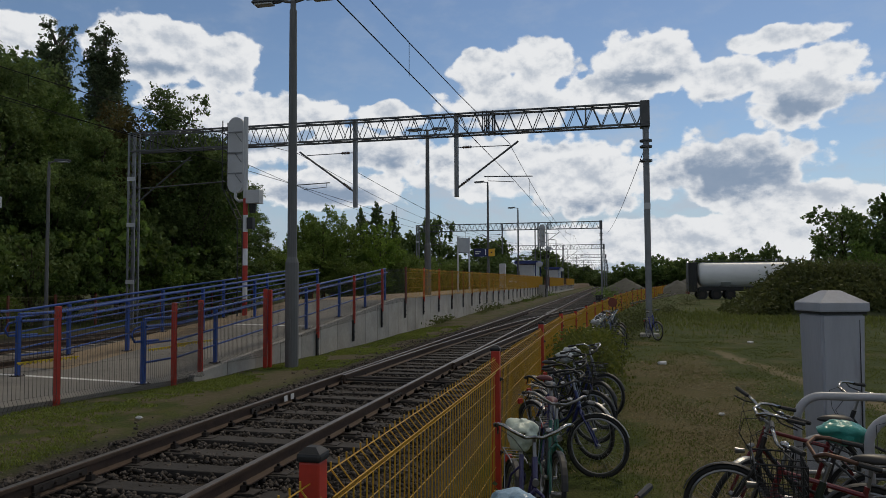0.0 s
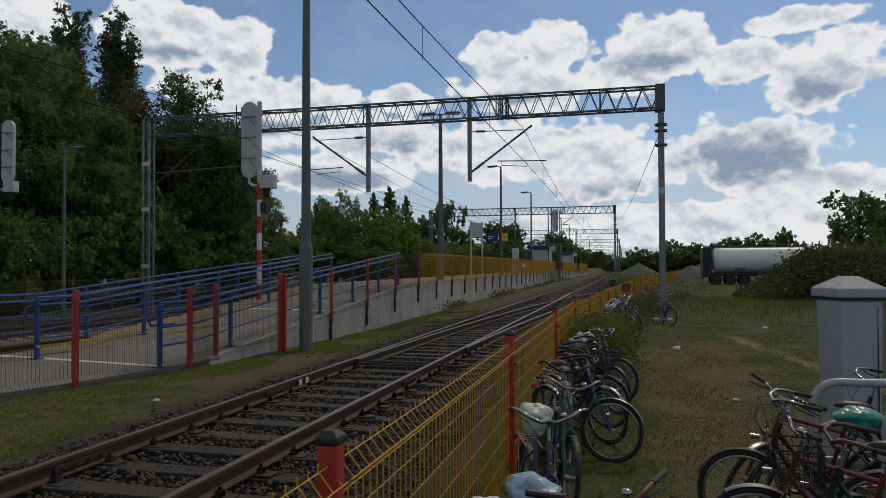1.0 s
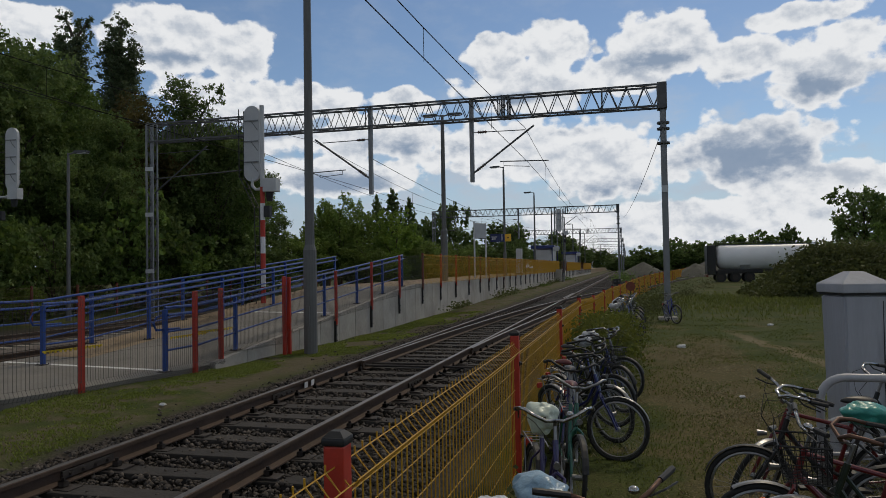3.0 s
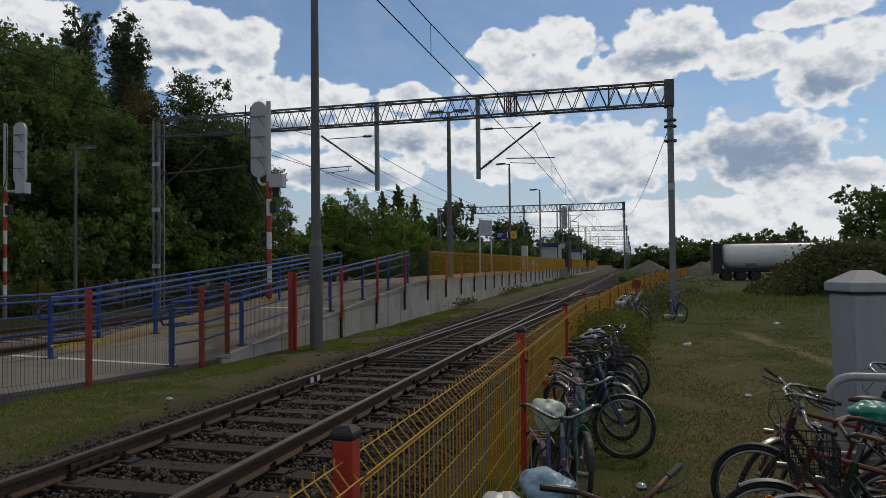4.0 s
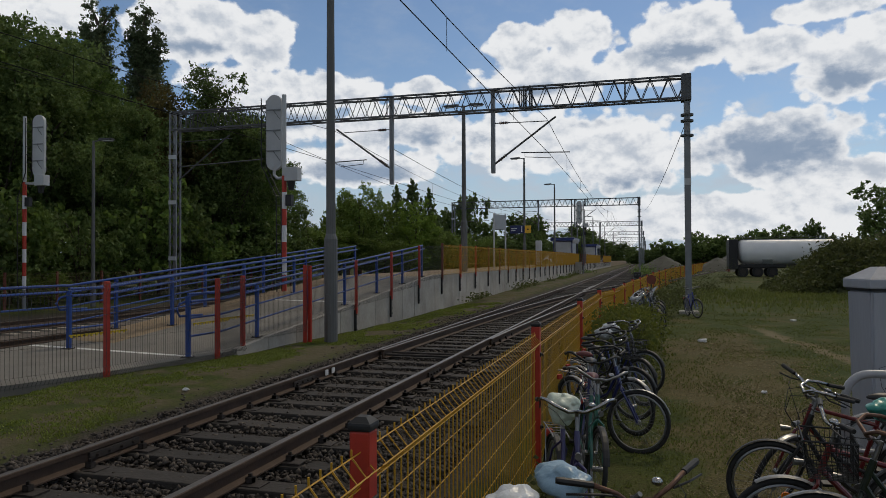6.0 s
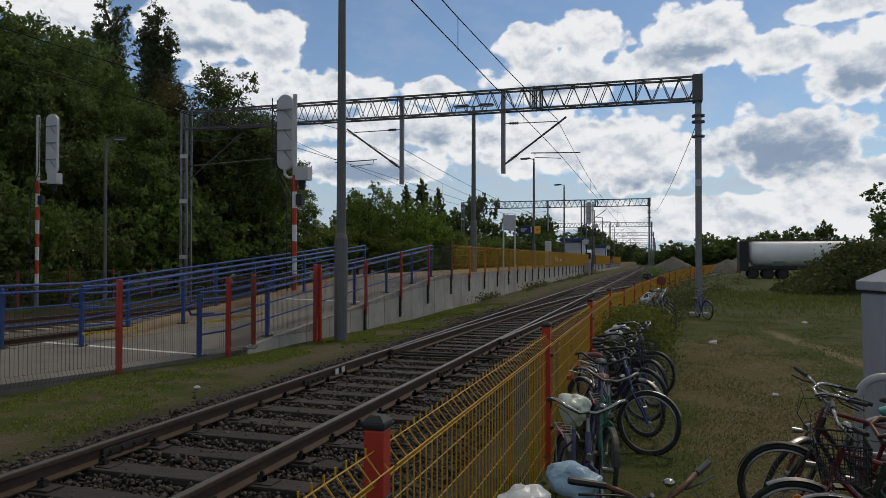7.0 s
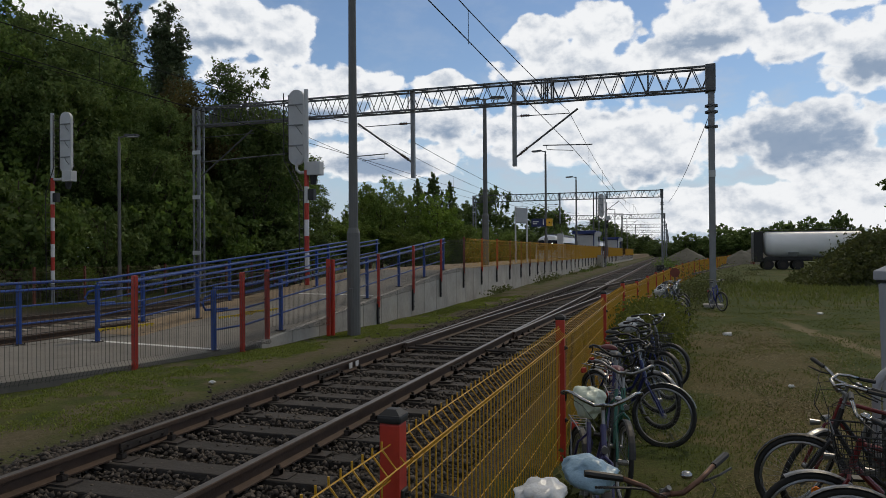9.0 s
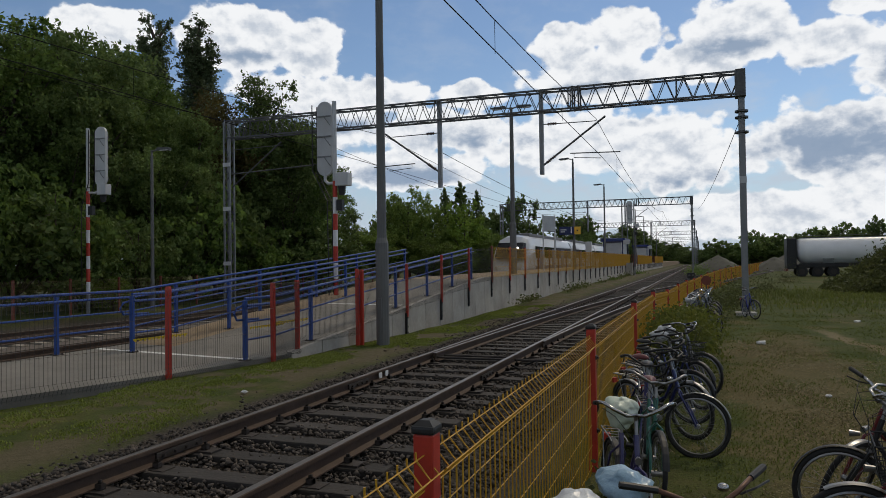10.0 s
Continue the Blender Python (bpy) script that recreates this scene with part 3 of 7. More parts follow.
# point machine rods across the track
sw = thing("point_rod", pose(0, 11.9, 0), "dark iron switch rods lying between the sleepers", "switch gear")
part("stretcher_bar", rod(B(), (TRACK_X - 1.0, 0.0, -0.09), (TRACK_X + 1.3, 0.0, -0.09), 0.022), M["iron"], sw)
part("throw_bar", rod(B(), (TRACK_X - 1.0, 0.35, -0.10), (TRACK_X + 0.6, 0.35, -0.10), 0.022), M["iron"], sw)
part("loop_cable", sweep(B(), [(TRACK_X + 1.05 + 0.2 * math.cos(a), -0.5 + 0.35 * math.sin(a), -0.12 + 0.05 * math.sin(a * 2)) for a in [i * 0.35 for i in range(14)]], 0.013), M["cable"], sw)


def stones(name, n, area, size, z, rng, material, label):
    """Loose angular stones strewn by area(u, v, w) -> x, y, z."""
    base = np.array([(1, 0, 0), (-1, 0, 0), (0, 1, 0), (0, -1, 0), (0, 0, 0.8), (0, 0, -0.8)], float)
    tri = np.array([(0, 2, 4), (2, 1, 4), (1, 3, 4), (3, 0, 4), (2, 0, 5), (1, 2, 5), (3, 1, 5), (0, 3, 5)])
    c = area(rng.random(n), rng.random(n))
    s = size * rng.uniform(0.5, 1.35, n)
    v = base[None] * rng.uniform(0.55, 1.25, (n, 6, 1)) + rng.normal(size=(n, 6, 3)) * 0.16
    a = rng.uniform(0, 6.28, n)
    t = rng.uniform(-0.7, 0.7, n)
    x, y, zz = v[..., 0], v[..., 1], v[..., 2]
    y, zz = y * np.cos(t)[:, None] - zz * np.sin(t)[:, None], y * np.sin(t)[:, None] + zz * np.cos(t)[:, None]
    x, y = x * np.cos(a)[:, None] - y * np.sin(a)[:, None], x * np.sin(a)[:, None] + y * np.cos(a)[:, None]
    v = np.stack([x, y, zz], -1) * s[:, None, None] + c[:, None, :]
    f = (np.arange(n)[:, None, None] * 6 + tri[None]).reshape(-1, 3)
    return tagged(new(name, mesh_np(name, v.reshape(-1, 3), f, material)), label, "ballast", kind="stuff")


def stone_mat():
    m = mat("broken_stone", (0.062, 0.051, 0.042), 0.9, 0, 0.3, 20, 0.3, 80)
    nt = m.node_tree
    g = nt.nodes.new("ShaderNodeNewGeometry")
    r = nt.nodes.new("ShaderNodeMapRange")
    r.inputs["To Min"].default_value, r.inputs["To Max"].default_value = 0.45, 1.7
    nt.links.new(g.outputs["Random Per Island"], r.inputs["Value"])
    b = nt.nodes["Principled BSDF"]
    src = b.inputs["Base Color"].links[0].from_socket
    s = nt.nodes.new("ShaderNodeVectorMath")
    s.operation = "SCALE"
    nt.links.new(src, s.inputs[0])
    nt.links.new(r.outputs[0], s.inputs["Scale"])
    nt.links.new(s.outputs[0], b.inputs["Base Color"])
    return m


M["stone"] = stone_mat()
def bed_area(u, v):
    y = 0.3 + 28 * v ** 1.55
    x = -5.55 + u * 3.85
    x = x + np.where(x > -3, np.maximum(0, y - 9.5) ** 2 / 450, 0)
    z = -0.207 + 0.02 * RNG.normal(size=len(u)) - np.maximum(0, np.maximum(-x - 5.1, x + 2.35 - np.maximum(0, y - 9.5) ** 2 / 450)) * 0.12
    return np.stack([x, y, z], 1)
stones("ballast", 52000, bed_area, 0.029, 0, RNG, M["stone"], "dark brown crushed stone ballast between the sleepers")


def edge_area(u, v):
    y = 2.5 + 30 * v ** 1.6
    x = -5.5 - np.abs(RNG.normal(size=len(u))) * 0.35
    return np.stack([x, y, np.full(len(u), -0.265) + 0.015 * RNG.normal(size=len(u))], 1)
stones("ballast_edge", 2600, edge_area, 0.026, 0, RNG, M["stone"], "scattered ballast stones along the grass verge")


def yard_tracks():
    for k, x in enumerate((-13.4, -17.9)):
        t = thing("yard_track", pose(x, 0, -0.25), "electrified running line with rusty rails behind the platform", "railway track", kind="structure")
        for s in (-HALF, HALF):
            rail_part([(s, y, 0.0) for y in (-30, 20, 60, 120, 300, 480)], t)
        me = sleeper_mesh(2.5, "sleeper", M["sleeper_pale"])
        for i in range(90):
            part("sleeper", me, None, t).location = (0, 2 + 0.62 * i, 0)
        part("ballast_bed", box(B(), -1.9, 1.9, -30, 480, -0.42, -0.21), M["ballast"], t, "brown ballast bed")
yard_tracks()

# ---- platform with its ramp ----
WALL_X = -7.6
def deck_z(y):
    return lerp_table(y, ((12.0, -0.15), (24.6, 0.98), (60, 1.03), (400, 1.05)))


def path_edge(y):
    return lerp_table(y, ((2, -10.1), (6.5, -9.03), (9.26, -8.12), (11.55, -7.68), (12, -7.62)))


def build_platform():
    ys = [2.0, 6.5, 9.26, 11.55, 12.0, 15, 18, 21, 24.6, 30, 45, 60, 100, 150, 260]
    x0, x1 = -11.45, WALL_X - 0.02
    bm = B()
    rows = []
    for y in ys:
        up = 0.11 * (1 - smooth(12, 24.6, y))
        rows.append([bm.verts.new(v) for v in ((x0, y, -0.5), (x0, y, deck_z(y) + up), (path_edge(y), y, deck_z(y)), (path_edge(y), y, -0.5))])
    for A, C in zip(rows, rows[1:]):
        for j in range(4):
            f = bm.faces.new((A[j], A[(j + 1) % 4], C[(j + 1) % 4], C[j]))
            f.material_index = 1 if A[0].co.y >= 24.5 else 0
    bm.faces.new(rows[0]); bm.faces.new(rows[-1][::-1])
    ob = tagged(part("platform", bm, M["paving"]), "paved station platform with a grey ramp down to the path", "platform", kind="structure")
    ob.data.materials.append(M["paving_tan"])
    return ob
platform = build_platform()


def deck_at(x, y):
    return deck_z(y) + 0.11 * (1 - smooth(12, 24.6, y)) * (-7.62 - x) / 3.83
bm = B()
vs = [bm.verts.new((x, y, deck_at(x, y) + 0.004)) for x, y in ((-11.4, 11.0), (-7.85, 11.05), (-7.85, 11.2), (-11.4, 11.15))]
bm.faces.new(vs)
tagged(part("line_marking", bm, M["white_line"]), "worn white painted line across the foot of the ramp", "line marking", kind="structure")
bm = B()
vs = [bm.verts.new((x, y, deck_at(x, y) + 0.004)) for x, y in ((-10.4, 18.2), (-7.9, 18.2), (-7.9, 18.32), (-10.4, 18.32))]
bm.faces.new(vs)
tagged(part("line_marking", bm, M["white_line"]), "worn white painted line halfway up the ramp", "line marking", kind="structure")
bm = B()
for y0, y1 in ((12.0, 15), (15, 18), (18, 21), (21, 24.6)):
    vs = [bm.verts.new((x, y, deck_at(x, y) + 0.005)) for x, y in ((-11.42, y0), (-10.3, y0), (-10.3, y1), (-11.42, y1))]
    bm.faces.new(vs)
tagged(part("ramp_edge_strip", bm, M["paving_tan"]), "tan paving strip along the far side of the ramp", "paving", kind="structure")



def build_wall():
    wall = thing("wall_platform", pose(WALL_X, 0, 0), "pale concrete retaining wall of upright panels under the platform", "retaining wall", kind="structure")
    w, y = 1.18, 12.0
    while y < 150:
        bm = B()
        a, c = deck_z(y) + 0.05, deck_z(y + w) + 0.05
        vs = [(-0.02, y + 0.012, -0.7), (0.10, y + 0.012, -0.7), (0.10, y + w - 0.012, -0.7), (-0.02, y + w - 0.012, -0.7),
              (-0.02, y + 0.012, a), (0.10, y + 0.012, a), (0.10, y + w - 0.012, c), (-0.02, y + w - 0.012, c)]
        V = [bm.verts.new(v) for v in vs]
        for q in ((0, 1, 2, 3), (4, 5, 6, 7), (0, 1, 5, 4), (1, 2, 6, 5), (2, 3, 7, 6), (3, 0, 4, 7)):
            bm.faces.new([V[i] for i in q])
        part("panel", bm, M["concrete"], wall)
        y += w
    # darker concrete strip behind the lower part of the panels
    part("backing", box(B(), -0.06, -0.021, 12.0, 150, -0.7, -0.2), M["concrete_dark"], wall)
build_wall()

# ---- wire fences ----
def wire_panel(length, height, step, r, kinks, bars):
    """Mesh of a welded panel along +y from 0: upright wires with V folds at the kink heights, cross wires at bars."""
    bm = B()
    n = round(length / step)
    prof = [(0.0, 0.0)]
    for k in kinks:
        prof += [(0.0, k - 0.07), (0.06, k), (0.0, k + 0.07)]
    prof.append((0.0, height))
    for i in range(n):
        y = (i + 0.5) * length / n
        sweep(bm, [(u, y, z) for u, z in prof], r, 4)
    for z in bars:
        u = 0.06 if z in kinks else 0.0
        sweep(bm, [(u, 0, z), (u, length, z)], r * 0.8, 4)
    for k in kinks:
        for d in (-0.07, 0.07):
            sweep(bm, [(r, 0, k + d), (r, length, k + d)], r * 0.7, 4)
    return bm


def one_wire(height, r, kinks):
    prof = [(0.0, 0.0)]
    for k in kinks:
        prof += [(0.0, k - 0.07), (0.06, k), (0.0, k + 0.07)]
    prof.append((0.0, height))
    return mesh_of("wire", sweep(B(), [(u, 0, z) for u, z in prof], r, 5), M["yellow"])


def cross_wire(length, r):
    """One straight wire along +y."""
    return sweep(B(), [(0, 0, 0), (0, length, 0)], r * 0.85, 4)


def square_post(bm, w, z0, z1, bevel=0.008):
    return box(bm, -w / 2, w / 2, -w / 2, w / 2, z0, z1, bevel)


def build_yellow_fence():
    fence = thing("mesh_fence", pose(0, 0, 0), "yellow welded mesh fence with red posts between track and bicycles", "fence")
    tops = [(-1.68, 0.90), (2.77, 0.90), (7.25, 0.90), (12.0, 0.89), (16.4, 0.88), (21.2, 0.74), (26.0, 0.74), (30.5, 0.75), (35.0, 0.71), (39.5, 0.74), (44.0, 0.80), (48.5, 0.83), (53.0, 0.88), (57.5, 0.93)]
    tops += [(57.5 + 4.5 * i, 0.93 + 0.012 * i) for i in range(1, 18)]
    pts = [(-1.08 + fence_bend(y), y, z) for y, z in tops]
    H = 1.40
    post = mesh_of("post", square_post(B(), 0.085, -H - 0.1, 0.0), M["red"])
    capb = B()
    square_post(capb, 0.10, 0.0, 0.035, 0.012)
    bmesh.ops.create_cone(capb, cap_ends=True, segments=4, radius1=0.062, radius2=0.03, depth=0.02, matrix=Matrix.Translation((0, 0, 0.044)) @ Matrix.Rotation(radians(45), 4, "Z"))
    cap = mesh_of("cap", capb, M["black"])
    clampb = B()
    box(clampb, 0.03, 0.055, -0.03, 0.03, -0.02, 0.02, 0.006)
    rod(clampb, (0.05, 0, 0), (0.07, 0, 0), 0.012, n=6)
    clamp = mesh_of("clamp", clampb, M["black"])
    fine = mesh_of("wire_panel", wire_panel(4.45, H - 0.05, 0.089, 0.0045, (H - 0.15,), (0.06, 0.26, 0.46, 0.66, 0.86, 1.06)), M["yellow"])
    single = one_wire(H - 0.05, 0.0045, (H - 0.15,))
    lone = mesh_of("wire_panel", cross_wire(4.45, 0.0045), M["yellow"])
    bars = [(0.0, z) for z in (0.26, 0.46, 0.66, 0.86, 1.06)] + [(0.0045, H - 0.22), (0.0645, H - 0.15), (0.0045, H - 0.08)]
    for (x, y, z), (x2, y2, z2) in zip(pts, pts[1:]):
        a = math.atan2(-(x2 - x), y2 - y)
        tilt = math.atan2(z2 - z, y2 - y)
        p = part("post", post, None, fence)
        p.matrix_basis = pose(x, y, z, 0, 0, math.degrees(a))
        part("cap", cap, None, p)
        for dz in (-0.28, -1.0):
            part("clamp", clamp, None, p).location = (0, 0, dz)
        near = y < 16
        w = part("wire_panel", lone if near else fine, None, fence)
        if near:
            for i in range(50):
                part("wire", single, None, w).location = (0, (i + 0.5) * 0.089, -0.06)
            for u, h in bars:
                part("cross_wire", lone, None, w).location = (u, 0, h - 0.06)
        else:
            tagged(w, kind="stuff")
        d = math.hypot(x2 - x, y2 - y)
        w.matrix_basis = pose(x, y, z - H + (0.06 if near else 0), math.degrees(tilt), 0, math.degrees(a)) @ Matrix.Translation((0.0, 0.045, 0)) @ Matrix.Diagonal((1, (d - 0.03) / 4.45, 1, 1))
build_yellow_fence()


def strip_mesh():
    bm = box(B(), 0.0, 0.01, -0.5, 0.5, 0.0, 0.022)
    for i in range(12):
        box(bm, 0.0, 0.01, -0.48 + i * 0.083, -0.445 + i * 0.083, -0.022, 0.002)
    return mesh_of("hazard_strip", bm, M["yellow_edge"])


def build_grey_fence():
    """Grey mesh on red posts along the path and ramp, then orange-yellow mesh along the platform edge."""
    fence = thing("mesh_fence", pose(0, 0, 0), "grey wire mesh fence on red posts along path and ramp", "fence")
    red_dark = M["red_dark"]
    post = mesh_of("post", square_post(B(), 0.075, 0.0, 1.0, 0.01), M["red"])
    strip = strip_mesh()
    panel = mesh_of("wire_panel", wire_panel(2.6, 1.42, 0.052, 0.0027, (0.10, 1.33), (0.02, 0.55, 0.95)), M["wire_grey"])
    foot = [(-9.55, 3.9, -0.25, 1.23), (-8.98, 6.5, -0.25, 1.23), (-8.05, 9.26, -0.25, 1.26), (-7.62, 11.55, -0.25, 1.25), (-7.56, 12.3, -0.22, 1.28), (-7.3, 14.4, -0.25, 1.47)]
    for k, ((x, y, z, t), (x2, y2, z2, t2)) in enumerate(zip(foot, foot[1:] + [(-7.44, 17.6, -0.2, 1.69)])):
        a = math.atan2(-(x2 - x), y2 - y)
        p = part("post", post, None, fence)
        p.matrix_basis = pose(x, y, z, 0, 0, math.degrees(a)) @ Matrix.Diagonal((1, 1, t - z, 1))
        w = tagged(part("wire_panel", panel, None, fence), kind="stuff")
        d = math.hypot(x2 - x, y2 - y)
        low = z + 0.03 if k < 4 else deck_z(y) + 0.12
        m = pose(x, y, low, 0, 0, math.degrees(a)) @ Matrix.Translation((0.045, 0, 0)) @ Matrix.Diagonal((1, d / 2.6, (t - low) / 1.42, 1))
        if k == 5:
            m = m @ Matrix(((1, 0, 0, 0), (0, 1, 0, 0), (0, (t2 - t) / 2.6 * 1.4, 1, 0), (0, 0, 0, 1)))
        w.matrix_basis = m
        if k in (2, 3, 4):
            part("hazard_strip", strip, None, fence, "toothed yellow plastic strip").matrix_basis = pose(x - 0.06, y - 0.1, t - 0.80, 0, 0, math.degrees(a))
    extra = part("post", post, None, fence)
    extra.matrix_basis = pose(-7.25, 14.52, -0.25) @ Matrix.Diagonal((1, 1, 1.7, 1))
    # posts bolted to the platform wall
    ys = [17.6, 20.3, 23.0]
    ramp_fence = thing("ramp_fence", pose(0, 0, 0), "red posts with grey wire mesh bolted along the rising ramp wall", "fence")
    shoe = B()
    box(shoe, 0.0, 0.05, -0.045, 0.045, -0.62, 0.02, 0.008)
    for dz in (-0.1, -0.35, -0.5):
        rod(shoe, (0.04, 0, dz), (0.075, 0, dz), 0.018, n=6)
    shoe = mesh_of("shoe", shoe, M["black"])
    panel2 = mesh_of("wire_panel", wire_panel(2.8, 1.2, 0.056, 0.0027, (1.1,), (0.02, 0.45, 0.8)), M["wire_grey"])
    for y, y2 in zip(ys, ys[1:] + [25.8]):
        t, t2 = deck_z(y), deck_z(y2)
        p = part("post", post, None, ramp_fence)
        p.matrix_basis = pose(WALL_X + 0.15, y, t - 0.2) @ Matrix.Diagonal((0.9, 0.9, 1.42, 1))
        part("shoe", shoe, None, ramp_fence, "black bracket on the wall").matrix_basis = pose(WALL_X + 0.105, y, t - 0.12)
        sh = Matrix(((1, 0, 0, 0), (0, 1, 0, 0), (0, (t2 - t) / (y2 - y), 1, 0), (0, 0, 0, 1)))
        tagged(part("wire_panel", panel2, None, ramp_fence), kind="stuff").matrix_basis = pose(WALL_X + 0.19, y, t) @ sh @ Matrix.Diagonal((1, (y2 - y) / 2.8, 1, 1))
    # platform stretch
    edge = thing("platform_fence", pose(0, 0, 0), "orange-yellow mesh fence panels along the platform edge", "fence")
    dark = mesh_of("post", square_post(B(), 0.07, 0.0, 1.0, 0.008), red_dark)
    pan = mesh_of("wire_panel", wire_panel(2.5, 1.15, 0.06, 0.0038, (1.05,), (0.02, 0.4, 0.75)), M["yellow"])
    y, k = 25.8, 0
    while y < 150:
        step = 2.68 if y < 36 else 2.42
        gap = 78.5 < y < 88 or 116 < y < 122
        t = deck_z(y)
        p = part("post", post if k in (1, 2) else dark, None, edge)
        p.matrix_basis = pose(WALL_X + 0.15, y, t - 0.15) @ Matrix.Diagonal((1, 1, 1.36, 1))
        part("shoe", shoe, None, edge, "black bracket on the wall").matrix_basis = pose(WALL_X + 0.105, y, t - 0.08)
        if not gap:
            tagged(part("wire_panel", pan, None, edge), kind="stuff").matrix_basis = pose(WALL_X + 0.19, y, t + 0.02) @ Matrix.Diagonal((1, step / 2.5, 1, 1))
        y += step
        k += 1


M["red_dark"] = mat("brown_red_post_paint", (0.16, 0.035, 0.02), 0.55, 0, 0.2, 6)
build_grey_fence()


def build_far_fence():
    fence = thing("boundary_fence", pose(-23.6, 0, 0), "rusty brown posts with olive wire mesh before the trees", "fence")
    post = mesh_of("post", square_post(B(), 0.08, -0.3, 1.15), M["red_dark"])
    pan = mesh_of("wire_panel", wire_panel(2.5, 1.2, 0.08, 0.004, (1.1,), (0.03, 0.5, 0.85)), M["olive"])
    for i in range(26):
        part("post", post, None, fence).location = (0, 4 + 2.5 * i, 0)
        tagged(part("wire_panel", pan, None, fence), kind="stuff").location = (0.05, 4 + 2.5 * i, -0.1)
M["olive"] = mat("olive_wire", (0.12, 0.10, 0.03), 0.6, 0, 0.2, 4)
build_far_fence()


# ---- ramp railings ----
def build_railing(x, y0, y1, posts, label, start_drop=0.0, ends=True, height=1.12):
    rail = thing("ramp_railing", pose(x, 0, 0), label, "railing", "blue railings of the ramp")
    dz = lambda y: deck_at(x, y)
    pm = B()
    square_post(pm, 0.07, 0.0, 1.0, 0.01)
    pm = mesh_of("post", pm, M["blue"])
    foot = B()
    box(foot, -0.09, 0.09, -0.09, 0.09, 0.0, 0.012)
    for sx in (-1, 1):
        for sy in (-1, 1):
            rod(foot, (sx * 0.065, sy * 0.065, 0.012), (sx * 0.065, sy * 0.065, 0.03), 0.01, n=6)
    foot = mesh_of("base_plate", foot, M["iron"])
    for y in posts:
        p = part("post", pm, None, rail)
        p.matrix_basis = pose(0, y, dz(y)) @ Matrix.Diagonal((1, 1, height - 0.03, 1))
        part("base_plate", foot, None, rail).location = (0, y, dz(y))
    ys = [y0] + [y for y in (12.0, 15, 18, 21, 24.6) if y0 < y < y1] + [y1]
    for h, r, lab in ((height, 0.027, "handrail"), (height - 0.13, 0.022, "handrail"), (height * 0.62, 0.02, "rail"), (height * 0.33, 0.02, "rail")):
        for side in ((-0.06, 0.06) if lab == "handrail" and h < height else (0.0,)):
            part(lab, sweep(B(), [(side, y, dz(y) + h) for y in ys], r, 8), M["blue"], rail)
    if ends:
        top, low = height - 0.13, height * 0.62
        part("end_loop", sweep(B(), [(-0.06, y0, dz(y0) + top), (-0.06, y0 - 0.16, dz(y0) + top - 0.03), (-0.06, y0 - 0.24, dz(y0) + top - 0.13), (-0.06, y0 - 0.16, dz(y0) + top - 0.25), (-0.06, y0 + 0.5, dz(y0) + top - 0.27)], 0.022, 8), M["blue"], rail)
    return rail


build_railing(-7.85, 11.0, 24.6, (11.0, 13.3, 15.6, 17.75, 20.1, 22.4, 24.5), "blue tubular railing along the wall side of the ramp")
build_railing(-10.45, 11.0, 24.6, (11.0, 14.0, 17.0, 19.8, 22.4, 24.5), "blue tubular double railing in the middle of the ramp")
build_railing(-11.38, 4.0, 24.6, (4.2, 7.2, 10.1, 13.3, 16.6, 19.6, 22.4, 24.5), "blue tubular railing along the track side of the ramp")

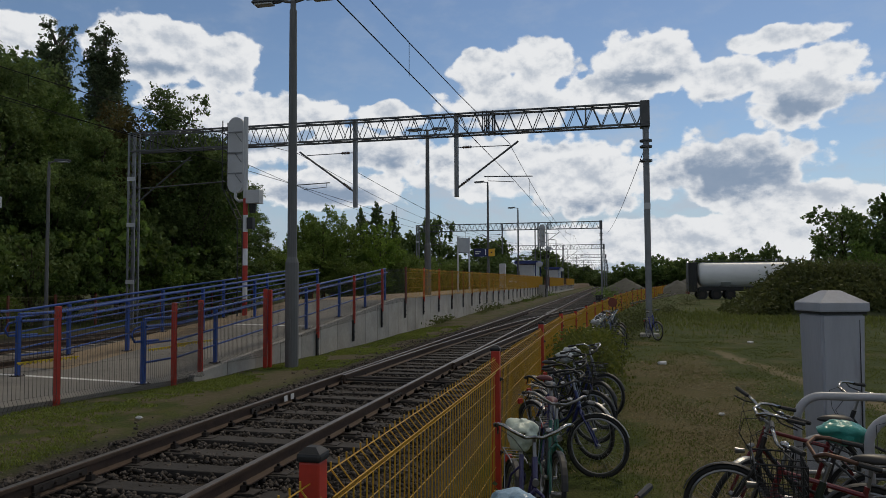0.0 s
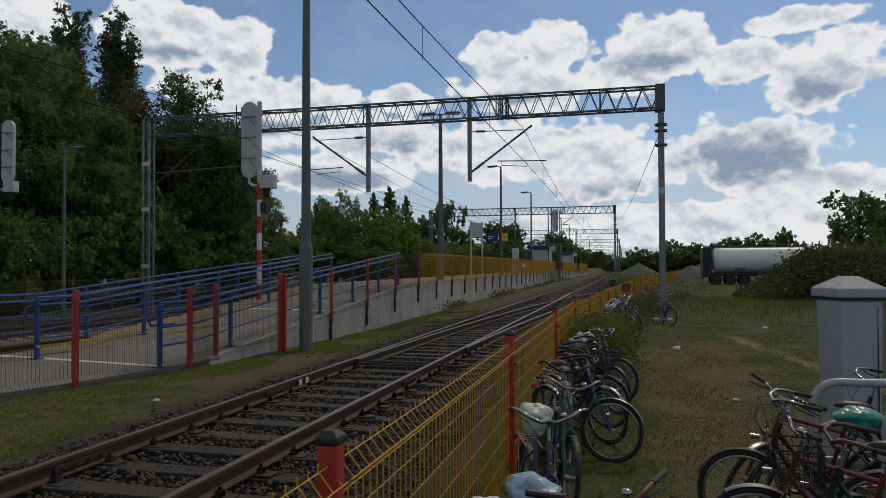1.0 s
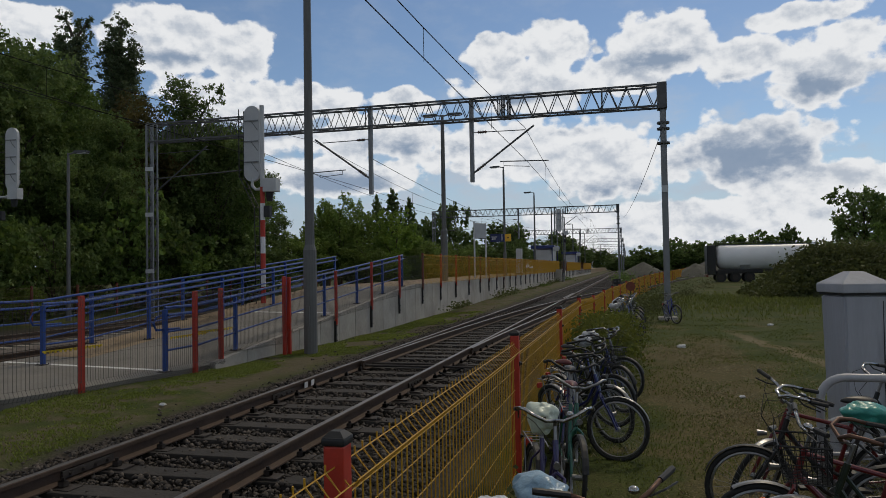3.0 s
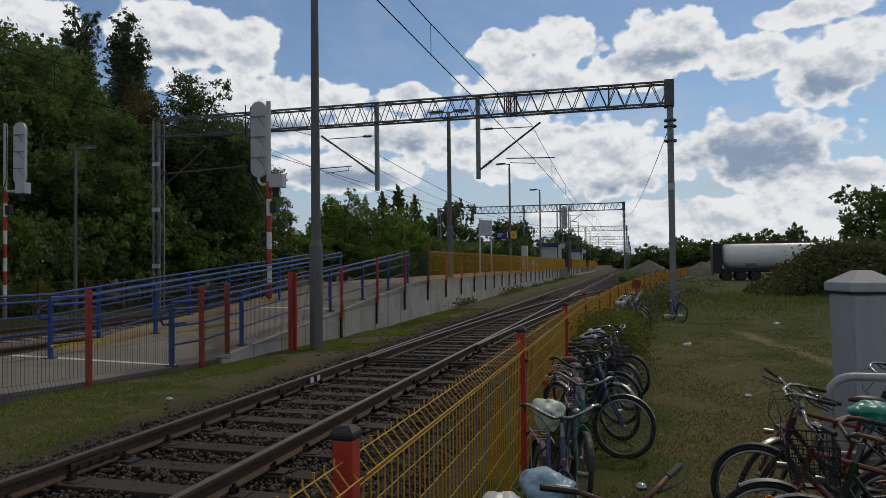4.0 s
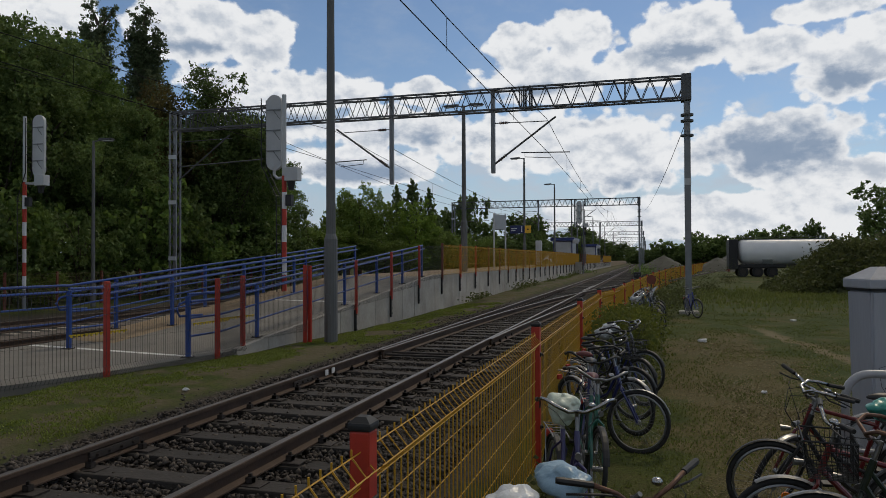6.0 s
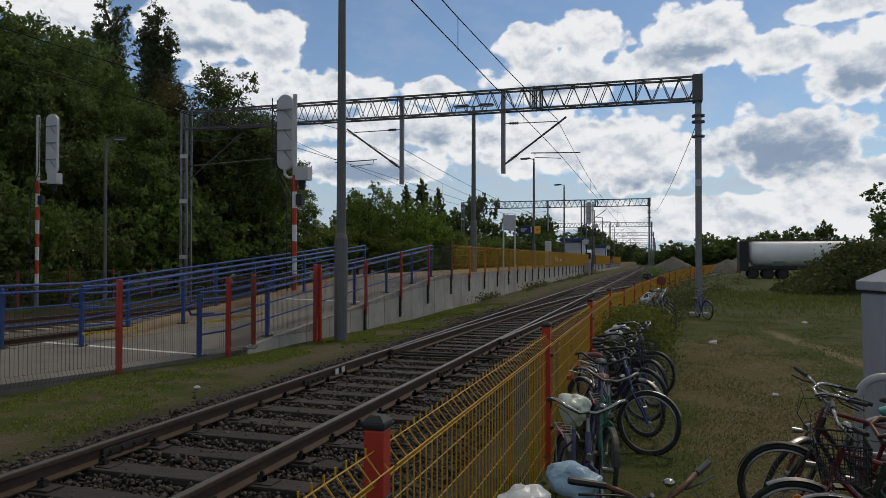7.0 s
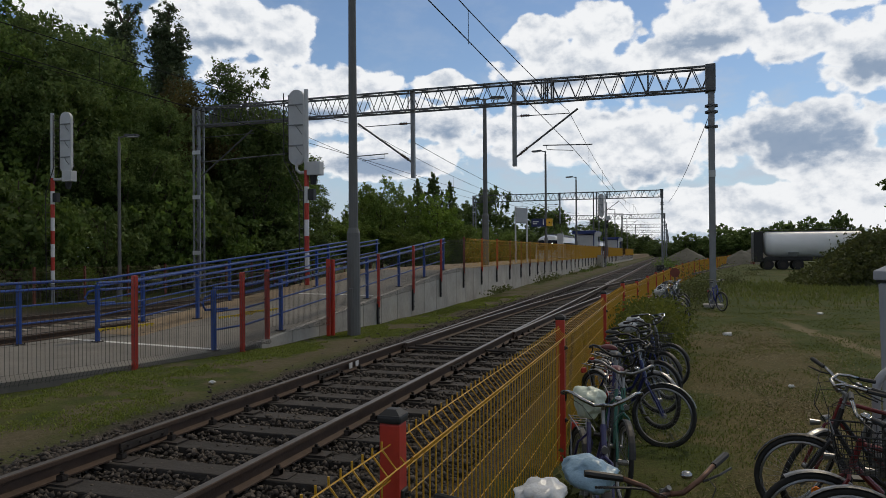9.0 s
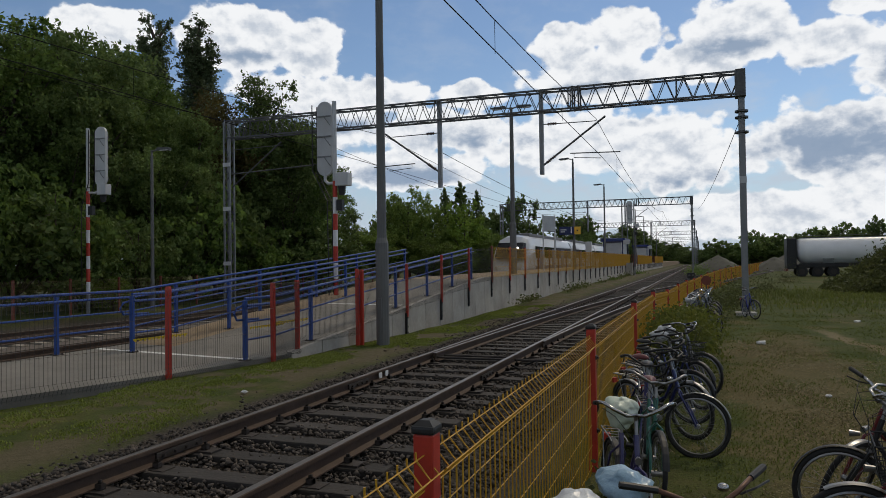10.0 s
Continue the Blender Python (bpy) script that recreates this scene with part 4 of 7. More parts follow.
# ---- overhead line ----
def build_gantry(dx=0.0):
    g = thing("catenary_gantry", pose(0, 28.4, 0), "grey steel lattice portal carrying the overhead line across the tracks", "gantry", "lattice portals over the line")
    m = M["galv_dark"]
    xr, xl, zb, zt, hw = 1.45, -21.18, 7.64, 8.46, 0.24
    # right mast: twin channels with battens
    mast = B()
    for s in (-1, 1):
        box(mast, xr - 0.11, xr + 0.11, s * 0.11 - 0.035, s * 0.11 + 0.035, -0.55, 8.5)
    part("mast", mast, M["galv"], g)
    bat = B()
    for i in range(9):
        box(bat, xr - 0.10, xr + 0.10, -0.10, 0.10, 0.3 + i * 0.95, 0.42 + i * 0.95)
    part("batten", bat, m, g)
    part("foundation", box(B(), xr - 0.35, xr + 0.35, -0.35, 0.35, -0.8, -0.38, 0.03), M["concrete"], g, "concrete foundation block")
    # left mast: open lattice
    for sx in (-0.16, 0.16):
        for sy in (-0.16, 0.16):
            part("leg", box(B(), xl + sx - 0.04, xl + sx + 0.04, sy - 0.03, sy + 0.03, -0.4, 8.5), M["galv"], g)
    lac = B()
    for i in range(17):
        z0, z1 = 0.1 + i * 0.48, 0.1 + (i + 1) * 0.48
        s = 1 if i % 2 else -1
        for sy in (-0.16, 0.16):
            rod(lac, (xl - 0.16 * s, sy, z0), (xl + 0.16 * s, sy, z1), 0.02, n=4)
        for sx in (-0.16, 0.16):
            rod(lac, (xl + sx, -0.16 * s, z0), (xl + sx, 0.16 * s, z1), 0.02, n=4)
    tagged(part("leg_lacing", lac, m, g), kind="stuff")
    for z in (1.6, 4.2, 6.3):
        part("gusset", box(B(), xl - 0.2, xl + 0.2, -0.215, -0.19, z, z + 0.18), M["white_dull"], g, "pale gusset plate")
    # beam: four chords and lacing
    for y in (-hw, hw):
        for z in (zb, zt):
            part("chord", box(B(), xl, xr, y - 0.035, y + 0.035, z - 0.035, z + 0.035), m, g)
    # cantilever of the outer track on the lattice mast
    part("stay_tube", rod(B(), (xl + 0.16, 0, 5.3), (xl + 2.9, 0, 7.3), 0.035, n=8), m, g)
    part("stay_tie", rod(B(), (xl + 0.16, 0, 5.95), (xl + 4.6, 0, 6.12), 0.03, n=6), m, g)
    part("stay_tie", rod(B(), (xl + 0.16, 0, 7.1), (xl + 3.0, 0, 7.15), 0.016, n=6), m, g)
    bays = 68
    step = (xr - xl) / bays
    for y in (-hw, hw):
        bm = B()
        for i in range(bays):
            a, b = (zb, zt) if i % 2 else (zt, zb)
            rod(bm, (xl + i * step, y, a), (xl + (i + 1) * step, y, b), 0.017, n=4)
        for f in (0.0, 0.24, 0.47, 0.72, 0.9):
            rod(bm, (xl + f * (xr - xl), y, zb), (xl + f * (xr - xl), y, zt), 0.025, n=4)
        tagged(part("lacing", bm, m, g), kind="stuff")
    for z in (zb, zt):
        bm = B()
        for i in range(0, bays, 4):
            rod(bm, (xl + i * step, -hw, z), (xl + (i + 4) * step, hw, z), 0.016, n=4)
            rod(bm, (xl + i * step, -hw, z), (xl + i * step, hw, z), 0.016, n=4)
        tagged(part("cross_lacing", bm, m, g), kind="stuff")
    for x in (-4.6, xl + 0.9):
        for d in (-0.12, 0.12):
            for y in (-hw - 0.02, hw + 0.02):
                part("splice", rod(B(), (x + d, y, zb - 0.05), (x + d, y, zt + 0.05), 0.035, n=4), m, g)
    head = box(B(), xr - 0.2, xr + 0.15, -0.28, 0.28, zb - 0.1, zt + 0.08, 0.01)
    part("knee_plate", head, m, g)
    for z in (6.75, 6.98, 6.2):
        part("clamp_ring", rod(B(), (xr, 0, z), (xr, 0, z + 0.07), 0.24, n=10), m, g)
    part("number_plate", box(B(), xr - 0.12, xr + 0.12, -0.19, -0.18, 4.35, 4.6), M["white_dull"], g)
    # drop posts with their cantilevers
    for x, sgn, end in ((-6.03, 1, 5.09), (-10.42, -1, 4.78)):
        part("drop_post", box(B(), x - 0.08, x + 0.08, -0.09, 0.09, end, 8.5, 0.01), M["galv"], g)
        tip = (x + sgn * 2.55, 0.0, 7.26)
        bm = B()
        rod(bm, (x, 0, 5.42), tip, 0.04, n=8)
        part("bracket_tube", bm, m, g)
        part("top_tie", sweep(B(), [(x, 0, 7.12), (x + sgn * 2.2, 0, 7.1)], 0.018), m, g)
        ins, low = B(), B()
        rod(ins, (x + sgn * 0.24, 0, 7.12), (x + sgn * 0.64, 0, 7.12), 0.03, n=8)
        rod(low, (x + sgn * 0.2, 0, 5.42 + 0.73 * 0.2), (x + sgn * 0.56, 0, 5.42 + 0.73 * 0.56), 0.035, n=8)
        for i in range(5):
            rod(ins, (x + sgn * (0.28 + i * 0.07), 0, 7.12), (x + sgn * (0.31 + i * 0.07), 0, 7.12), 0.06, n=10)
            rod(low, (x + sgn * (0.22 + i * 0.07), 0, 5.42 + 0.73 * (0.22 + i * 0.07)), (x + sgn * (0.25 + i * 0.07), 0, 5.42 + 0.73 * (0.25 + i * 0.07)), 0.065, n=10)
        part("insulator", ins, M["brown_glaze"], g, "ribbed brown insulator")
        part("insulator", low, M["brown_glaze"], g, "ribbed brown insulator")
        part("registration_arm", sweep(B(), [(x + sgn * 1.15, 0, 5.88), (x + sgn * 3.1, 0, 5.82)], 0.022), m, g)
        part("steady_arm", sweep(B(), [(x + sgn * 1.3, 0, 5.88), (x + sgn * 1.3, 0, 5.7), (x + sgn * 2.35, 0, 5.62)], 0.014), m, g)
    return g


M["brown_glaze"] = mat("brown_glazed_ceramic", (0.06, 0.025, 0.015), 0.25, 0, 0.2, 8)
gantry = build_gantry()
for y, dx in ((86.5, -2.44), (137, -2.6), (187, -2.6), (238, -2.6), (290, -2.6), (345, -2.6)):
    copy_thing(gantry, pose(dx, y, 0.35 if y < 90 else 0.2))


def cable(name, pts, r, label, sag=0.0):
    """A hanging wire through pts with a sag in each span."""
    path = []
    for a, b in zip(pts, pts[1:]):
        a, b = Vector(a), Vector(b)
        for i in range(12):
            t = i / 12
            path.append(a.lerp(b, t) - Vector((0, 0, 4 * sag * t * (1 - t))))
    path.append(Vector(pts[-1]))
    return tagged(part(name, sweep(B(), path, r, 5), M["cable"]), label, "cable")


SUP = (-30, 28.4, 86.5, 137, 187, 238)
def x_sup(y, x):
    return x + (0.0 if y < 60 else -0.3)
for x in (-3.85, -13.05):
    cable("contact_wire", [(x_sup(y, x) + (0.12 if i % 2 else -0.12), y, 5.76) for i, y in enumerate(SUP)], 0.011, "dark contact wire of the overhead line")
    cable("messenger_wire", [(x_sup(y, x), y, 7.2) for y in SUP], 0.011, "dark catenary wire sagging between the portals", 1.0)
    bm = B()
    for a, b in zip(SUP, SUP[1:4]):
        for i in range(1, 8):
            t = i / 8
            y = a + (b - a) * t
            rod(bm, (x, y, 5.76), (x, y, 7.2 - 4 * 1.0 * t * (1 - t)), 0.006, n=4)
    tagged(part("dropper_wire", bm, M["cable"]), "thin droppers between catenary and contact wire", "cable", kind="stuff")
cable("feeder_wire", [(-10.38, 28.4, 6.3), (-10.6, 86.5, 6.3), (-10.6, 137, 6.3)], 0.012, "feeder cable along the portals", 0.7)
cable("feeder_wire", [(-16.5, 28.4, 7.3), (-16.9, 86.5, 7.3), (-16.9, 137, 7.3)], 0.012, "feeder cable along the portals", 0.9)
cable("feeder_wire", [(-20.7, -20, 8.6), (-20.9, 28.4, 8.4)], 0.012, "feeder cable across the trees", 0.5)
cable("span_wire", [(1.45, 28.4, 6.85), (-0.35, 86.5, 7.3)], 0.014, "slack earth wire from the portal mast", 0.5)


# ---- lamp posts ----
def lamp_head(bm_body, bm_glass, at, along):
    """A flat street lantern: at its root, pointing along (unit vector in x)."""
    x, y, z = at
    r = bmesh.ops.create_cube(bm_body, size=1, matrix=Matrix.Translation((x + along * 0.36, y, z)) @ Matrix.Diagonal((0.72, 0.27, 0.14, 1)))
    for v in r["verts"]:
        if (v.co.x - x) * along < 0.1:
            v.co.y = y + (v.co.y - y) * 0.45
        if v.co.z > z and (v.co.x - x) * along > 0.5:
            v.co.z -= 0.05
    es = {e for v in r["verts"] for e in v.link_edges}
    bmesh.ops.bevel(bm_body, geom=list(es), offset=0.03, segments=2, affect="EDGES")
    box(bm_glass, min(x + along * 0.22, x + along * 0.66), max(x + along * 0.22, x + along * 0.66), y - 0.1, y + 0.1, z - 0.10, z - 0.066, 0.01)


def lamp_post(x, y, z0, top, sides, label, r=0.11, step=2.4):
    l = thing("lamp_post", pose(x, y, z0), label, "street lamp", "lamp posts of the station")
    h = top - z0
    pole = B()
    rod(pole, (0, 0, 0), (0, 0, step), r * 1.45, n=14)
    rod(pole, (0, 0, step), (0, 0, step + 0.12), r * 1.45, r * 1.05, n=14)
    rod(pole, (0, 0, step + 0.1), (0, 0, h - 0.25), r * 1.05, r * 0.8, n=14)
    part("pole", pole, M["pole_grey"], l, smooth=False)
    top_b = B()
    rod(top_b, (0, 0, h - 0.3), (0, 0, h), r * 0.62, n=10)
    for s in sides:
        sweep(top_b, [(0, 0, h - 0.06), (s * 0.2, 0, h - 0.02), (s * 0.34, 0, h + 0.02)], 0.035, 8)
    part("bracket", top_b, M["pole_grey"], l)
    for s in sides:
        bb, gg = B(), B()
        lamp_head(bb, gg, (s * 0.28, 0, h + 0.03), s)
        hd = part("lantern", bb, M["galv_dark"], l, "flat grey lantern")
        part("diffuser", gg, M["lamp_glass"], hd, "pale unlit diffuser")
    part("service_door", box(B(), -0.05, 0.05, -r * 1.45 - 0.012, -r * 1.45 + 0.03, 0.7, 1.15, 0.008), M["pole_grey"], l)
    return l


M["lamp_glass"] = mat("lamp_glass", (0.45, 0.46, 0.45), 0.2, 0, 0.05, 3)
lamp_post(-6.89, 14.85, -0.35, 8.05, (-1, 1), "tall stepped grey lamp post with two lanterns beside the ramp wall", 0.105)
lamp_post(-8.61, 33.6, 1.0, 9.1, (-1, 1), "tall grey lamp post with two lanterns on the platform", 0.11)
for x, y in ((-8.59, 51), (-8.75, 69.5), (-9.0, 88), (-8.95, 106), (-9.1, 124), (-9.15, 142), (-9.2, 160)):
    lamp_post(x, y, deck_z(y), 8.92, (-1,), "grey platform lamp post with one lantern", 0.085, 1.6)
lamp_post(-22.7, 25.0, -0.35, 6.72, (1,), "slim grey lamp post with one lantern before the trees", 0.075, 1.0)


# ---- light signals seen from behind ----
def signal(x, y, z0, top, label, band=0.52, plain=False, off=-0.42):
    """off: how far the board hangs beside the mast."""
    s = thing("light_signal", pose(x, y, z0), label, "railway signal", "light signals seen from behind")
    h = top - z0
    bx = 0.07 if off < 0 else off + 0.05
    lx = -0.72 if off < 0 else 0.2
    n = 8
    base = h - 2.55 - n * band
    for i in range(n):
        z = base + i * band
        part("mast_band", rod(B(), (0, 0, max(0, z)), (0, 0, z + band), 0.075, n=12), M["galv_dark"] if plain else M["white"] if i % 2 == 0 else M["red"], s)
    if base > 0:
        part("mast_foot", rod(B(), (0, 0, 0), (0, 0, base), 0.075, n=12), M["galv"], s)
    part("mast_top", rod(B(), (0, 0, h - 2.55), (0, 0, h), 0.07, n=12), M["white_dull"], s, "grey upper mast")
    # long board with round ends
    bm = B()
    w, lo, hi = 0.27, h - 2.35, h + 0.05
    prof = []
    for i in range(13):
        a = math.pi * i / 12
        prof.append((w * math.cos(a), hi - w + w * math.sin(a)))
    for i in range(13):
        a = math.pi + math.pi * i / 12
        prof.append((w * math.cos(a), lo + w + w * math.sin(a)))
    extrude_poly(bm, prof, Matrix(((1, 0, 0, off), (0, 0, 1, 0.1), (0, 1, 0, 0), (0, 0, 0, 1))), Matrix(((1, 0, 0, off), (0, 0, 1, 0.22), (0, 1, 0, 0), (0, 0, 0, 1))))
    board = part("signal_board", bm, M["white_dull"], s, "pale grey board with rounded ends")
    for z in (h - 0.45, h - 1.1, h - 1.75):
        rb = B()
        box(rb, off - 0.24, off + 0.24, 0.06, 0.1, z, z + 0.035)
        sweep(rb, [(off, 0.07, z), (off + 0.12, 0.0, z - 0.12), (off + 0.24, 0.05, z - 0.3)], 0.014)
        part("board_stiffener", rb, M["galv"], board)
    for i in range(5):
        lamps = rod(B(), (off, 0.22, h - 0.35 - i * 0.42), (off, 0.42, h - 0.35 - i * 0.42), 0.13, n=12)
        part("lamp_hood", lamps, M["black"], board)
    br = B()
    sweep(br, [(0, 0, h - 2.6), (off * 0.6, 0.05, h - 2.62), (off, 0.12, h - 2.5), (off, 0.14, h - 2.2)], 0.05, 8)
    part("bracket", br, M["white_dull"], s)
    box_b = box(B(), bx, bx + 0.45, -0.13, 0.17, h - 2.72, h - 2.3, 0.02)
    part("relay_box", box_b, M["white_dull"], s)
    hood = B()
    rod(hood, (bx + 0.15, 0.05, h - 3.0), (bx + 0.15, 0.05, h - 2.72), 0.09, 0.13, n=10)
    part("marker_lamp", hood, M["black"], s)
    part("small_box", box(B(), 0.08, 0.28, -0.08, 0.1, h - 3.5, h - 3.15, 0.01), M["black"], s)
    lad = B()
    for dx in (-0.15, 0.15):
        sweep(lad, [(lx, dx, h - 0.1), (lx, dx, h - 2.2), (-0.2, dx, h - 3.2), (-0.16, dx, 0.0)], 0.018, 5)
    k = 0.3
    while k < h - 0.2:
        xx = lx if k > h - 2.2 else (lx + (-0.2 - lx) * (h - 2.2 - k) if k > h - 3.2 else -0.2)
        rod(lad, (xx, -0.15, k), (xx, 0.15, k), 0.011, n=5)
        k += 0.3
    part("ladder", lad, M["black"], s, "narrow black ladder")
    return s


signal(-10.95, 20.1, -0.3, 6.78, "railway light signal on a red and white striped mast")
signal(-23.2, 22.0, -0.3, 7.2, "light signal on a striped red and white mast before trees", off=0.54)
s3 = signal(-6.48, 75.0, -0.2, 7.62, "railway light signal with pale board and dark lower mast", plain=True)

# ---- platform furniture ----
def text_obj(body, size, m, parent, at, rot=(90, 0, 0), name="lettering"):
    cu = bpy.data.curves.new(name, "FONT")
    cu.body, cu.size, cu.extrude, cu.align_x, cu.align_y = body, size, 0.003, "CENTER", "CENTER"
    tmp = bpy.data.objects.new(name, cu)
    scene.collection.objects.link(tmp)
    dg = bpy.context.evaluated_depsgraph_get()
    me = bpy.data.meshes.new_from_object(tmp.evaluated_get(dg))
    bpy.data.objects.remove(tmp)
    me.materials.clear()
    me.materials.append(m)
    ob = new(name, me)
    ob.parent = parent
    ob.matrix_basis = pose(*at, *rot)
    return ob


M["sign_blue"] = mat("navy_sign", (0.012, 0.022, 0.10), 0.4, 0, 0.1, 2)
M["sign_yellow"] = mat("yellow_sign", (0.75, 0.42, 0.02), 0.4, 0, 0.1, 2)
M["roof_blue"] = mat("blue_roof_sheet", (0.015, 0.03, 0.14), 0.45, 0, 0.15, 2)
M["panel_grey"] = mat("shelter_panel", (0.42, 0.43, 0.44), 0.5, 0, 0.15, 1.5)


def notice_board(x, y, w, label):
    z = deck_z(y)
    b = thing("notice_board", pose(x, y, z, 0, 0, 65), label, "notice board")
    for sx in (-w / 2, w / 2):
        part("post", rod(B(), (sx, 0, 0), (sx, 0, 3.35), 0.05, n=10), M["white_dull"], b)
    part("board", box(B(), -w / 2 + 0.05, w / 2 - 0.05, -0.04, 0.04, 2.4, 3.3, 0.02), M["panel_grey"], b)
    part("board_frame", box(B(), -w / 2 + 0.03, w / 2 - 0.03, -0.03, 0.03, 2.36, 2.4), M["galv_dark"], b)
notice_board(-8.62, 42.3, 1.15, "grey notice board on two pale posts above the platform fence")

sg = thing("platform_sign", pose(-8.68, 50.8, 0.06), "navy platform sign with white number and a yellow panel", "sign")
part("board", box(B(), -0.92, 0.12, -0.06, 0.0, 3.4, 3.98, 0.01), M["sign_blue"], sg)
part("yellow_panel", box(B(), 0.16, 0.6, -0.06, 0.0, 3.42, 3.96, 0.01), M["sign_yellow"], sg, "yellow square panel")
text_obj("1", 0.62, M["white"], sg, (-0.06, -0.066, 3.69), name="platform_number")
for i, w in enumerate((0.42, 0.3)):
    part("text_bar", box(B(), -0.82, -0.82 + w, -0.066, -0.06, 3.72 - i * 0.14, 3.79 - i * 0.14), M["white_dull"], sg, "small pale line of writing")
part("bracket", box(B(), 0.0, 0.25, -0.02, 0.1, 3.55, 3.62), M["galv_dark"], sg)
part("icon_bar", box(B(), 0.33, 0.43, -0.066, -0.06, 3.64, 3.74), M["black"], sg)

tv = thing("ticket_pillar", pose(-8.9, 60.0, deck_z(60)), "pale grey upright pillar standing on the platform", "pillar")
part("body", box(B(), -0.25, 0.25, -0.2, 0.2, 0, 2.15, 0.04), M["white_dull"], tv)
part("base", box(B(), -0.3, 0.3, -0.25, 0.25, 0, 0.1, 0.01), M["galv_dark"], tv)


def shelter(x, y, length, label):
    z = deck_z(y)
    s = thing("platform_shelter", pose(x, y, z), label, "shelter", "platform shelters with blue roofs")
    part("roof", box(B(), -1.6, 1.0, -0.3, length + 0.3, 2.62, 2.98, 0.03), M["roof_blue"], s, "deep blue roof fascia")
    part("end_panel", box(B(), -1.2, 0.55, -0.03, 0.03, 0.12, 2.5, 0.01), M["panel_grey"], s)
    part("end_panel", box(B(), -1.2, 0.55, length - 0.03, length + 0.03, 0.12, 2.5, 0.01), M["panel_grey"], s)
    part("back_panel", box(B(), 0.52, 0.58, 0.05, length - 0.05, 0.12, 2.5, 0.01), M["panel_grey"], s)
    for sx in (-1.3, 0.72):
        for yy in (0.0, length):
            part("post", box(B(), sx - 0.06, sx + 0.06, yy - 0.06, yy + 0.06, -0.03, 2.64, 0.01), M["sign_blue"], s)
    part("bench", box(B(), 0.1, 0.45, 0.4, length - 0.4, 0.42, 0.5, 0.02), M["galv"], s)
    part("bench_leg", box(B(), 0.2, 0.3, 0.5, 0.6, 0, 0.42), M["galv_dark"], s)
    part("bench_leg", box(B(), 0.2, 0.3, length - 0.6, length - 0.5, 0, 0.42), M["galv_dark"], s)
    part("sign", box(B(), 0.85, 1.5, -0.35, -0.3, 2.3, 2.75, 0.01), M["white_dull"], s, "small white sign")
    return s
shelter(-8.9, 80.0, 6.0, "grey platform shelter with a blue roof")
shelter(-8.9, 117.0, 6.0, "grey platform shelter with a blue roof farther along")
bx = thing("cable_box", pose(-7.25, 76.5, 0.0), "concrete equipment box at the foot of the platform wall", "equipment box")
part("body", box(B(), -0.3, 0.45, -0.5, 0.5, -0.2, 1.25, 0.03), M["concrete"], bx)
part("cover", box(B(), -0.34, 0.49, -0.54, 0.54, 1.25, 1.31, 0.02), M["concrete"], bx)

# small ground signal and point indicator
ds = thing("ground_signal", pose(-0.64, 44.0, -0.25), "small black two-lamp ground signal beside the track", "railway signal")
part("stem", rod(B(), (0, 0, -0.3), (0, 0, 0.75), 0.05), M["black"], ds)
part("head", box(B(), -0.22, 0.22, -0.1, 0.1, 0.72, 1.05, 0.04), M["black"], ds)
for sx in (-0.1, 0.1):
    part("lens", rod(B(), (sx, -0.1, 0.9), (sx, -0.13, 0.9), 0.06, n=12), M["galv_dark"], ds)
part("base", box(B(), -0.15, 0.15, -0.15, 0.15, -0.3, 0.02, 0.02), M["concrete"], ds)
pi = thing("point_indicator", pose(0.10, 27.2, -0.55), "round dark red disc marker on a thin post by the fence", "marker")
part("stem", rod(B(), (0, 0, 0), (0, 0, 1.35), 0.025), M["black"], pi)
part("disc", rod(B(), (0, -0.03, 1.37), (0, 0.0, 1.37), 0.17, n=18), M["red_dark"], pi)

# ---- bicycles ----
def paint(name, color):
    return mat(name, color, 0.35, 0, 0.15, 6, coat=0.3)


def bag_mat(name, color):
    m = mat(name, color, 0.3, 0, 0.2, 9, 0.8, 25)
    b = m.node_tree.nodes["Principled BSDF"]
    b.inputs["Transmission Weight"].default_value = 0.15
    return m


BIKE = {k: paint(k + "_frame_paint", c) for k, c in (("purple", (0.03, 0.025, 0.10)), ("green", (0.01, 0.10, 0.07)), ("blue", (0.012, 0.02, 0.11)), ("black", (0.012, 0.012, 0.013)), ("red", (0.13, 0.008, 0.010)), ("darkgreen", (0.01, 0.022, 0.014)), ("orange", (0.26, 0.032, 0.010)), ("brown", (0.06, 0.03, 0.02)), ("cobalt", (0.015, 0.03, 0.25)), ("grey", (0.10, 0.10, 0.11)))}
BAG = {k: bag_mat(k + "_plastic_bag", c) for k, c in (("white", (0.62, 0.64, 0.66)), ("mint", (0.55, 0.62, 0.52)), ("paleblue", (0.26, 0.40, 0.52)), ("teal", (0.04, 0.30, 0.25)), ("silver", (0.42, 0.44, 0.46)))}
M["saddle"] = mat("black_saddle_vinyl", (0.02, 0.018, 0.017), 0.45, 0, 0.2, 12)
M["saddle_red"] = mat("maroon_saddle_cover", (0.10, 0.018, 0.02), 0.5, 0, 0.2, 12)
M["alu"] = mat("brushed_aluminium", (0.24, 0.24, 0.24), 0.38, 0.9, 0.12, 8)
M["orange_reflector"] = mat("orange_reflector", (0.85, 0.22, 0.01), 0.3, 0, 0.1, 8)
M["rusty_steel"] = mat("rusty_handlebar", (0.12, 0.065, 0.045), 0.5, 0.6, 0.35, 14, 0.2, 60)
RW = 0.335


